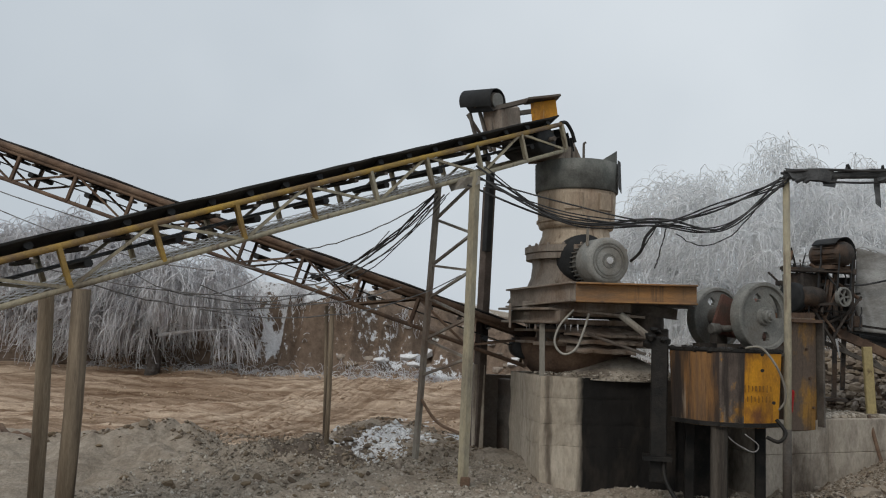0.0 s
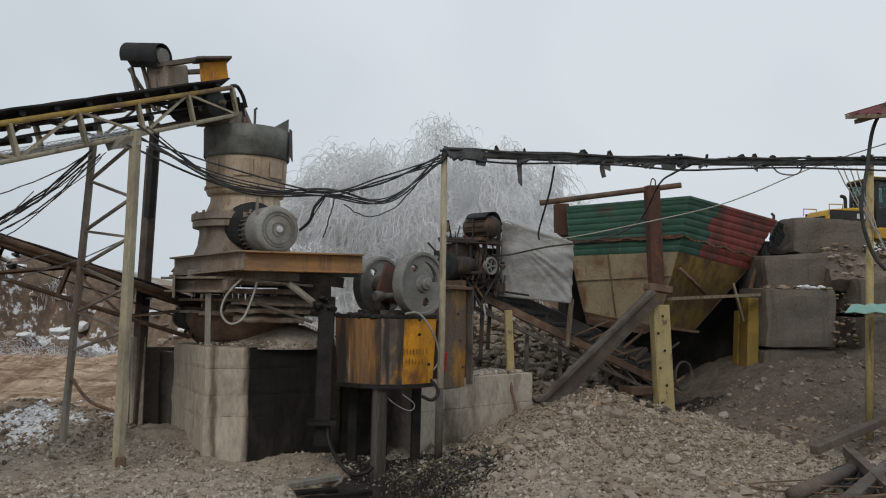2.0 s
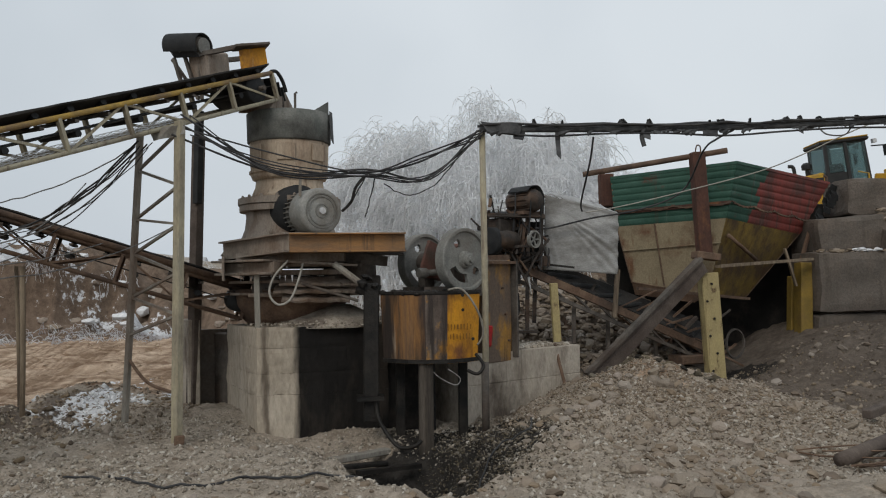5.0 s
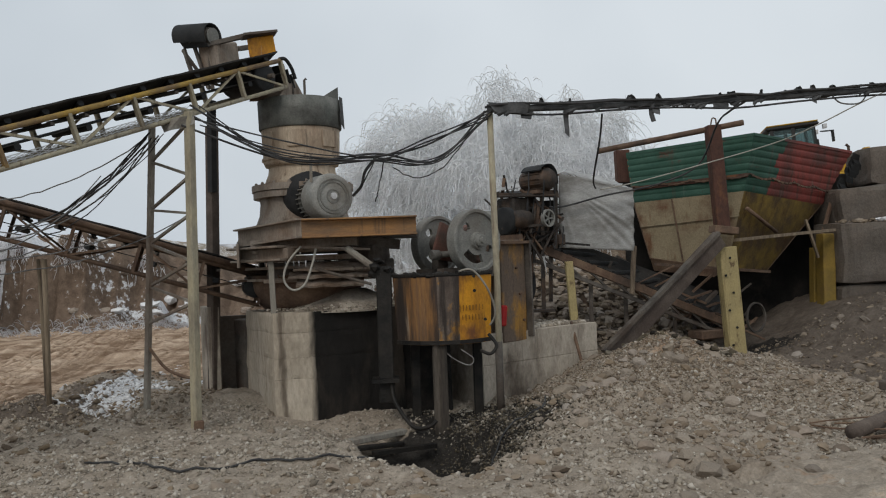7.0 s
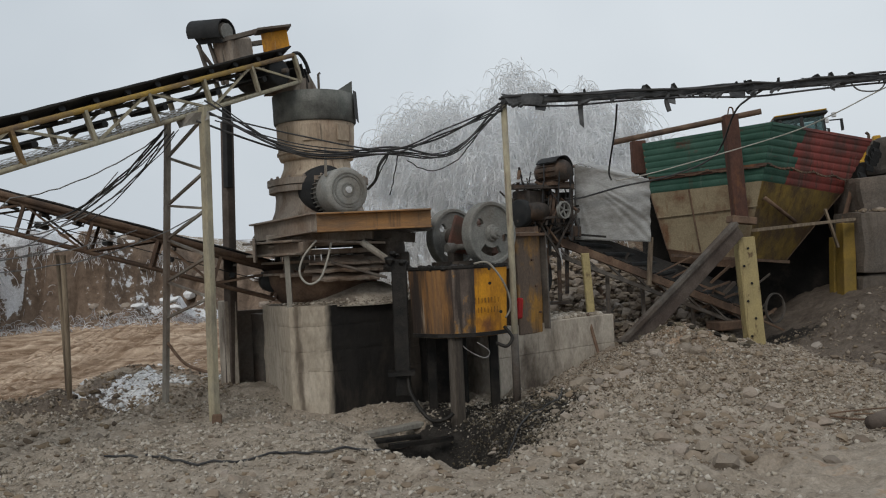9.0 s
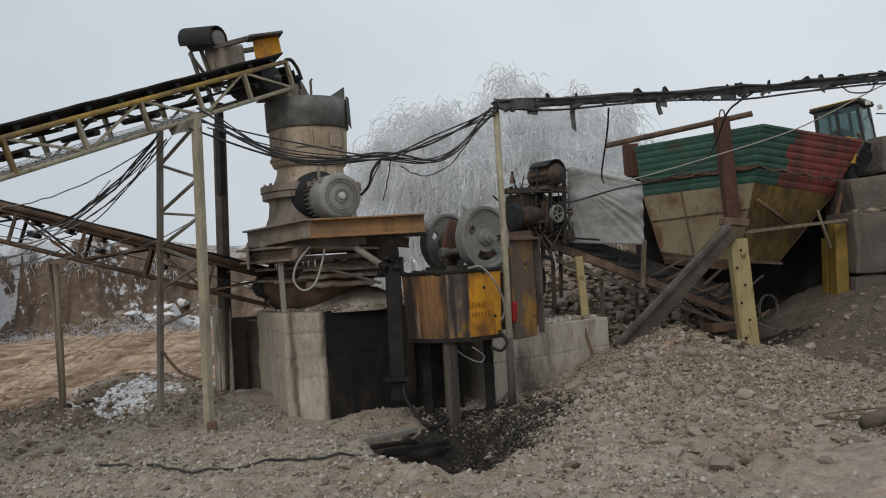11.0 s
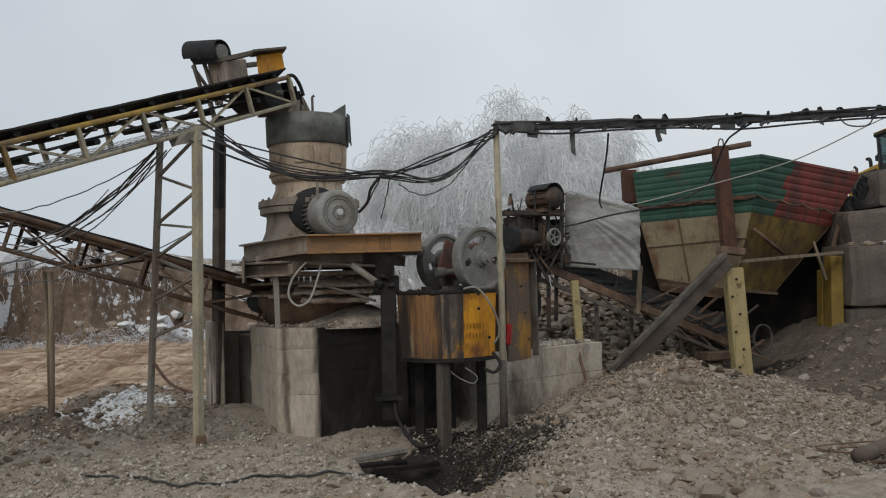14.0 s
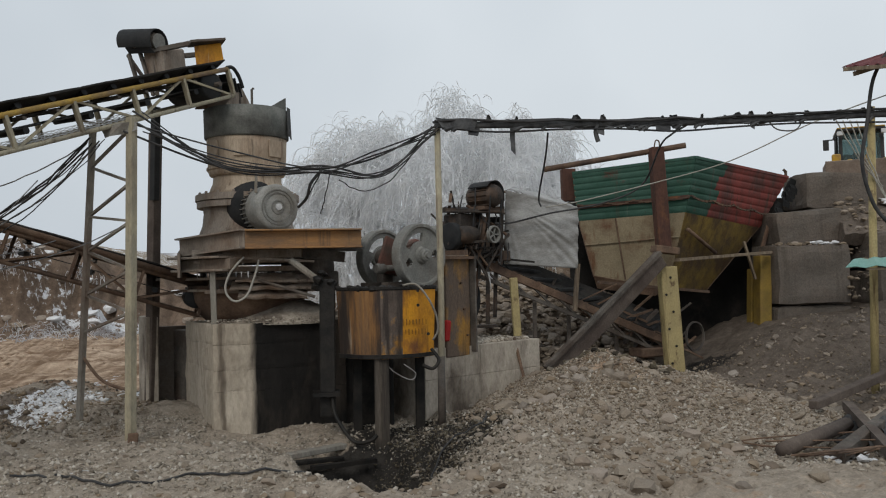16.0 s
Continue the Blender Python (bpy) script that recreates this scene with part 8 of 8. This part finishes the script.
    for x in (-1.6, 1.6):
        for s in (-1, 1):
            w = part("wheel", Geo().lathe([(0.3, -0.24), (0.62, -0.25), (0.70, -0.2), (0.72, 0), (0.70, 0.2), (0.62, 0.25), (0.3, 0.24)], (x, s * 0.98, 0.72), (0, 1, 0), 32), M["rubber"], t, "black lugged tyre", True)
            part("rim", Geo().lathe([(0.36, -0.26), (0.34, -0.2), (0.2, -0.18), (0.12, -0.28), (0.12, 0.28), (0.2, 0.18), (0.34, 0.2), (0.36, 0.26)], (x, s * 0.98, 0.72), (0, 1, 0), 24), Y, w)
    return t


LOADER = wheel_loader()


# ---- loose things on the ground ----
def debris():
    hz0 = smooth_path([(-3.52, 9.1, 1.01), (-3.01, 8.8, 0.99), (-2.43, 8.4, 0.98), (-2.05, 8.5, 0.98), (-1.72, 8.7, 0.96), (-1.34, 8.6, 0.95), (-0.92, 8.7, 0.94), (-0.71, 8.7, 0.94)], 6)
    pts = [Vector((p.x, p.y, at_ground(p.x, p.y) + 0.02)) for p in hz0]
    single("ground_hose", Geo().tube(pts, 0.012, 6), M["cable"], "black hose lying across the gravel", "hose", smooth=True)
    h2 = smooth_path([(0.33, 8.83, 0.85), (0.52, 9.54, 0.85), (0.9, 10.03, 0.85), (1.17, 10.11, 0.85), (1.45, 11.45, 0.9)], 6)
    pts = [Vector((p[0], p[1], at_ground(p[0], p[1]) + 0.03)) for p in h2]
    single("ground_hose", Geo().tube(pts, 0.010, 6), M["cable"], "black hose lying over the rubble", "hose", smooth=True)
    t = thing("pit_boards", (-0.45, 10.9, 0.6), "rotten timber boards at the edge of the oily pit", "boards")
    part("board", Geo().beam((-1.09, 10.7, 0.69), (-0.39, 11.3, 0.67), 0.13, 0.07), M["grey_pole"], t, "pale broken board", bevel=0.01)
    part("board", Geo().beam((-1.07, 10.6, 0.63), (-0.42, 11.1, 0.56), 0.1, 0.05), M["oil_black"], t, bevel=0.01)
    part("board", Geo().beam((-0.77, 10.5, 0.59), (-0.02, 10.9, 0.56), 0.08, 0.05), M["oil_black"], t)
    rim = [(-0.25 + (0.66 + 0.06 * math.sin(3 * a)) * math.cos(a) - 0.27 * math.sin(a), 9.65 + (1.1 + 0.08 * math.cos(2 * a)) * math.sin(a), 0.27) for a in (2 * math.pi * k / 28 for k in range(28))]
    single("oil_pool", Geo().prism(rim, (0, 0, -0.05)), M["oil_pool"], "black oily water standing in the pit", "pool", kind="structure")
    # scrap by the awning pole
    s = thing("scrap_heap", (4.8, 9.0, 0.95), "heap of rusty beams, pipe and rags with bits of snow", "scrap heap")
    def on(p, dz):
        return Vector((p[0], p[1], at_ground(p[0], p[1]) + dz))
    a, b, c, d = (3.79, 8.36, 1), (5.04, 9.25, 1), (5.09, 9.97, 1), (7.18, 11.26, 1)
    part("pipe", Geo().tube([on(a, 0.06), on(b, 0.16)], 0.075, 10), M["strut_brown"], s, "dark rusty thick pipe", True)
    part("beam", Geo().beam(on(c, 0.1), on(d, 0.28), 0.12, 0.1), M["strut_brown"], s, bevel=0.01)
    part("beam", Geo().beam(on((4.28, 8.25, 1), 0.08), on((6.55, 9.99, 1), 0.3), 0.14, 0.12), M["dusty_dark"], s, bevel=0.01)
    part("beam", Geo().beam(on((5.45, 9.87, 1), 0.15), on((4.6, 7.8, 1), 0.08), 0.1, 0.1), M["strut_brown"], s)
    part("block", Geo().box(on((4.38, 8.44, 1), 0.06), (0.2, 0.16, 0.12), (10, 5, 30)), M["rust"], s, bevel=0.01)
    rnd = random.Random(91)
    for k in range(10):
        p = (4.93, 8.79, 1)
        e = on((p[0] + rnd.uniform(-0.4, 0.7), p[1] + rnd.uniform(-0.3, 0.5)), 0.06)
        part("rag", Geo().panel(e, e + Vector((rnd.uniform(0.15, 0.35), 0.05, 0.03)), e + Vector((0.3, 0.22, rnd.uniform(0.02, 0.2))), e + Vector((0.02, 0.24, 0.1)), 5, 5, lambda u, v: 0.04 * math.sin(7 * u + 5 * v), 0.01), M["rag"] if k % 2 else M["rubber"], s)
    for k in range(7):
        p = (4.42, 8.48, 1)
        pts2 = [on((p[0] + rnd.uniform(-1.0, 0.9), p[1] + rnd.uniform(-0.5, 0.6)), rnd.uniform(0.02, 0.15)) for _ in range(4)]
        part("wire", Geo().tube(smooth_path(pts2, 5), 0.009, 5), M["rust"], s)
    for k in range(12):
        p = (4.48, 8.2, 1)
        vs, fs = rock_shape(rnd)
        e = on((p[0] + rnd.uniform(-0.35, 0.5), p[1] + rnd.uniform(-0.3, 0.3)), 0.03)
        r = rnd.uniform(0.03, 0.07)
        part("snow_lump", Geo().add([e + v * r for v in vs], fs), M["snow_lump"], s)
    st = smooth_path([(-10.51, 12.2, 1), (-9.86, 11.92, 1), (-9.57, 11.92, 1)], 4)
    single("scrap_bar", Geo().tube([Vector((p[0], p[1], at_ground(p[0], p[1]) + 0.05)) for p in st], 0.04, 6), M["rust"], "rusty bar lying on the sand", "bar", smooth=True)
    mud = smooth_path([(-6.69, 13.53, 0.9), (-6.47, 13.41, 0.9), (-6.32, 13.46, 0.9)], 4)
    single("scrap_bar", Geo().tube([Vector((p[0], p[1], at_ground(p[0], p[1]) + 0.03)) for p in mud], 0.04, 6), M["rubber"], "dark bar lying at the road's edge", "bar", smooth=True)


debris()


def rocks():
    rnd = random.Random(101)
    meshes = []
    for k in range(10):
        vs, fs = rock_fine(rnd)
        g = Geo().add(vs, fs)
        meshes.append((g.mesh("rock", M["stone"]), g.mesh("rock", M["stone_pale"])))
    spots = [((1.61, 11.03, 0.75), 0.19), ((1.64, 10.38, 0.75), 0.10), ((4.37, 14.25, 1.2), 0.2), ((4.5, 13.72, 1.2), 0.2), ((2.21, 8.49, 1), 0.11), ((2.06, 7.84, 1), 0.13), ((2.05, 7.44, 1), 0.12), ((2.38, 7.86, 1), 0.10), ((1.78, 7.8, 1), 0.10), ((1.41, 18.58, 0.8), 0.1)]
    spots = [((p[0], p[1]), r) for p, r in spots[:-1]]
    while len(spots) < 130:
        x, y = rnd.uniform(1.0, 5.2), rnd.uniform(6.6, 13.2)
        if rnd.random() < float(blob(x, y, 2.6, 10.4, 1.8, 2.3)) + 0.08:
            spots.append(((x, y), rnd.uniform(0.035, 0.10)))
    while len(spots) < 250:
        x, y = rnd.uniform(-5.5, 1.0), rnd.uniform(6.0, 10.4)
        spots.append(((x, y), rnd.uniform(0.025, 0.06)))
    while len(spots) < 290:
        x, y = rnd.uniform(5.0, 8.5), rnd.uniform(9.5, 15.0)
        spots.append(((x, y), rnd.uniform(0.04, 0.10)))
    # slabs on the heap's crest and flank
    for k in range(26):
        u = rnd.random()
        spots.append(((1.5 + 2.6 * u + rnd.gauss(0, 0.18), 10.6 + 1.9 * u + rnd.gauss(0, 0.35)), rnd.uniform(0.06, 0.12)))
    for (x, y), r in spots:
        ob = new("rock", rnd.choice(meshes)[0 if rnd.random() < 0.5 else 1])
        ob.location = (x, y, at_ground(x, y) + r * 0.12)
        ob.rotation_euler = (rnd.uniform(-0.4, 0.4), rnd.uniform(-0.4, 0.4), rnd.uniform(0, 6.28))
        ob.scale = (r, r, r)
        tagged(ob, "broken grey-brown quarry stone lying on the gravel", "rock", "stones in the yard")
    # rubble slope behind the footing, under the feeder
    t = thing("rubble_slope", (3.4, 16.5, 1.2), "slope of fist- to head-sized quarry stones under the feeder", "rubble")
    for k in range(300):
        u, v = rnd.random(), rnd.random()
        x, y = 1.5 + 3.6 * u, 14.9 + 2.8 * v
        z = 1.0 + 1.9 * v * (1 - 0.25 * u)
        r = rnd.uniform(0.06, 0.15)
        ob = new("stone", rnd.choice(meshes)[0 if rnd.random() < 0.75 else 1])
        ob.parent = t
        ob.location = Vector((x, y, z)) - BASE[t.name]
        ob.rotation_euler = (rnd.uniform(-0.6, 0.6), rnd.uniform(-0.6, 0.6), rnd.uniform(0, 6.28))
        ob.scale = (r, r, r)
    fill = Geo()
    for k in range(1100):
        u, v = rnd.random(), rnd.random()
        vs, fs = rock_shape(rnd)
        r = rnd.uniform(0.03, 0.09)
        c = Vector((1.4 + 3.8 * u, 14.8 + 2.9 * v, 0.98 + 1.9 * v * (1 - 0.25 * u)))
        fill.add([c + q * r for q in vs], fs)
    tagged(part("rubble_fill", fill, M["soil_stone"], t), "small stones between the large ones", kind="stuff")
    part("slope_core", Geo().add([(1.3, 14.7, 0.8), (5.2, 14.7, 0.8), (5.2, 17.9, 2.4), (1.3, 17.9, 2.75), (5.2, 18.6, 2.4), (1.3, 18.6, 2.75), (5.2, 18.6, 0.2), (1.3, 18.6, 0.2), (5.2, 14.7, 0.2), (1.3, 14.7, 0.2)], [(0, 1, 2, 3), (3, 2, 4, 5), (5, 4, 6, 7), (9, 8, 1, 0), (1, 8, 6, 4, 2), (0, 3, 5, 7, 9), (7, 6, 8, 9)]), M["dusty_steel"], t)
    # snow lumps along the foot of the bank
    for k in range(46):
        x, y = rnd.uniform(-9.5, -4.0), rnd.uniform(23.5, 27.0)
        vs, fs = rock_fine(rnd, 0.75)
        r = rnd.uniform(0.07, 0.26)
        g = Geo().add([Vector((x, y, at_ground(x, y) + r * 0.1)) + v * r for v in vs], fs)
        single("boulder", g, M["snow_lump"] if rnd.random() < 0.5 else M["stone"], "stone at the bank's foot, some capped with snow", "rock", "boulders by the bank")


rocks()


def build_clods(name, count, region, size, material, label, seed, keep):
    """Half-buried lumps of earth and broken stone, in one mesh."""
    rnd = random.Random(seed)
    shapes = [rock_fine(rnd, 0.7) for _ in range(12)]
    geo, made = Geo(), 0
    while made < count:
        x, y = rnd.uniform(region[0], region[1]), rnd.uniform(region[2], region[3])
        if rnd.random() > float(keep(np.array([x]), np.array([y]))[0]):
            continue
        vs, fs = shapes[rnd.randrange(12)]
        r = size[0] * (size[1] / size[0]) ** (rnd.random() ** 2)
        m = Matrix.LocRotScale((x, y, at_ground(x, y) + 0.05 * r), Euler((rnd.uniform(-0.5, 0.5), rnd.uniform(-0.5, 0.5), rnd.uniform(0, 6.28))), (r, r, r))
        geo.add([m @ v for v in vs], fs)
        made += 1
    single(name, geo, material, label, "gravel", kind="stuff")


build_clods("heap_clods", 1100, (0.7, 7.5, 7.4, 13.6), (0.016, 0.085), M["earth_clod"], "half-buried clods of earth and broken stone on the heap", 131, lambda x, y: np.clip(0.25 + 0.9 * lattice_noise(x * 0.8, y * 0.8, 61), 0, 1) * (1 - 0.9 * step(x, 2.2, 3.2) * step(-y, -8.2, -7.6)))
build_clods("yard_clods", 260, (-6.0, 0.9, 6.0, 9.6), (0.02, 0.07), M["earth_clod"], "scattered clods and stones on the gravel yard", 132, lambda x, y: np.clip(0.3 + 0.7 * lattice_noise(x * 0.9, y * 0.9, 66), 0, 1) * (pit(x, y, 1.1) < 0.2))
build_clods("edge_clods", 420, (-9.5, -3.2, 9.2, 13.8), (0.02, 0.09), M["clod_dark"], "dark clods of earth along the road's edge", 134, lambda x, y: np.clip(0.3 + 0.9 * lattice_noise(x * 0.9, y * 0.9, 69), 0, 1))
build_clods("slag_lumps", 130, (2.5, 4.6, 11.3, 12.9), (0.03, 0.10), M["oil_stone"], "black lumps of slag along the heap's crest", 133, lambda x, y: blob(x, y, 3.5, 12.15, 0.95, 0.22, -14))
build_gravel("loose_gravel", 42000, (-6.5, 5.5, 5.6, 12.4), (0.007, 0.036), M["gravel"], "fine grey crushed gravel strewn over the yard", 111, lambda x, y: (0.45 + 0.55 * (lattice_noise(x * 0.9, y * 0.9, 31) > -0.2)) * (pit(x, y) < 0.25) * (1 - 0.92 * step(x, 1.9, 2.6) * step(-y, -8.1, -7.5)) * (1 - 0.95 * blob(x, y, 0.85, 10.7, 0.55, 0.9)))
build_gravel("heap_gravel", 44000, (0.8, 5.6, 7.8, 13.8), (0.005, 0.026), M["heap_gravel"], "brownish crushed stone on the spoil heap", 112, lambda x, y: blob(x, y, 3.0, 11.5, 1.8, 2.0) * (1 - 0.95 * blob(x, y, 0.9, 10.5, 0.65, 1.0)))
build_gravel("oily_grit", 11000, (-0.1, 1.9, 8.4, 12.0), (0.006, 0.024), M["oil_stone"], "oil-blackened grit round the pit and the tank", 117, lambda x, y: np.maximum(blob(x, y, 0.9, 10.8, 0.65, 0.8), 0.8 * blob(x, y, 0.7, 9.7, 0.5, 1.0)))
build_gravel("slope_gravel", 5000, (4.5, 9.5, 8.5, 15.5), (0.008, 0.045), M["soil_stone"], "small stones on the ramp's slope", 113)
build_gravel("road_clods", 2200, (-14, -3.0, 14.0, 23.5), (0.012, 0.05), M["clod"], "crumbled tawny clods on the road", 115, lambda x, y: 0.15 + 0.85 * (lattice_noise(x * 0.5, y * 1.6, 33) > 0.25))
build_gravel("edge_gravel", 5000, (-8.5, -3.0, 11.0, 15.0), (0.010, 0.05), M["soil_stone"], "clods and stones by the road", 114)
build_gravel("snow_crust", 620, (-5.6, -3.8, 12.2, 14.4), (0.018, 0.06), M["snow_lump"], "lumps of old snow on the earth mound", 116, lambda x, y: 1.0 * (blob(x, y, -4.65, 13.15, 0.62, 0.8) + 0.75 * lattice_noise(x * 5, y * 3.5, 35) > 0.62), 0.0)


def motions():
    """The flywheels spin, and the loader backs to the hopper, waits, and drives off."""
    turn0 = Matrix((RT, (0, 0, 1), AX)).transposed().to_4x4()
    for w, c in WHEELS:
        rows = []
        for k in range(frame(16.0)):
            tt = k / FPS
            clock = 45.0 + 1254.5 * (tt - 2.0)
            m = Matrix.Translation(c - Vector(JB)) @ turn0 @ pose(0, 0, 0, 0, 0, -clock)
            rows.append((tt, m))
        walk(w, rows)
    rows = [(0.0, 16.9, 0), (1.5, 16.82, 0), (2.0, 16.53, 0), (2.5, 16.24, 0), (3.0, 15.7, 0), (3.5, 15.2, -2), (4.0, 14.63, -5), (5.2, 13.0, -10), (6.5, 11.67, -16), (7.0, 11.35, -17), (8.0, 11.02, -18), (9.0, 11.13, -18), (10.2, 12.0, -34), (11.5, 12.99, -52), (12.0, 13.4, -60), (12.5, 13.84, -67), (13.0, 14.17, -72), (13.5, 14.47, -78), (14.0, 14.87, -84), (14.5, 15.05, -92), (15.0, 15.2, -102), (15.5, 15.42, -112), (16.0, 15.6, -118)]
    glide = lambda tt, *keys: float(np.interp(tt, keys[0::2], keys[1::2]))
    walk(LOADER, [(tt, pose(x + glide(tt, 0, 0.4, 2.5, 0.5, 4, 0.8, 5.2, 0.6, 6.5, 0.2, 9, 0.1, 11.5, 0.3, 12.5, 0.35, 14, 0.1, 16, 0), 24.5, 3.12 + 0.6 * float(step(x, 11.3, 14.0)), 0, glide(tt, 2.3, 0, 3.3, -6, 4, -8, 6.5, -4, 9, -4, 11.5, -5, 14, -5, 16, -2), yaw)) for tt, x, yaw in rows])


motions()
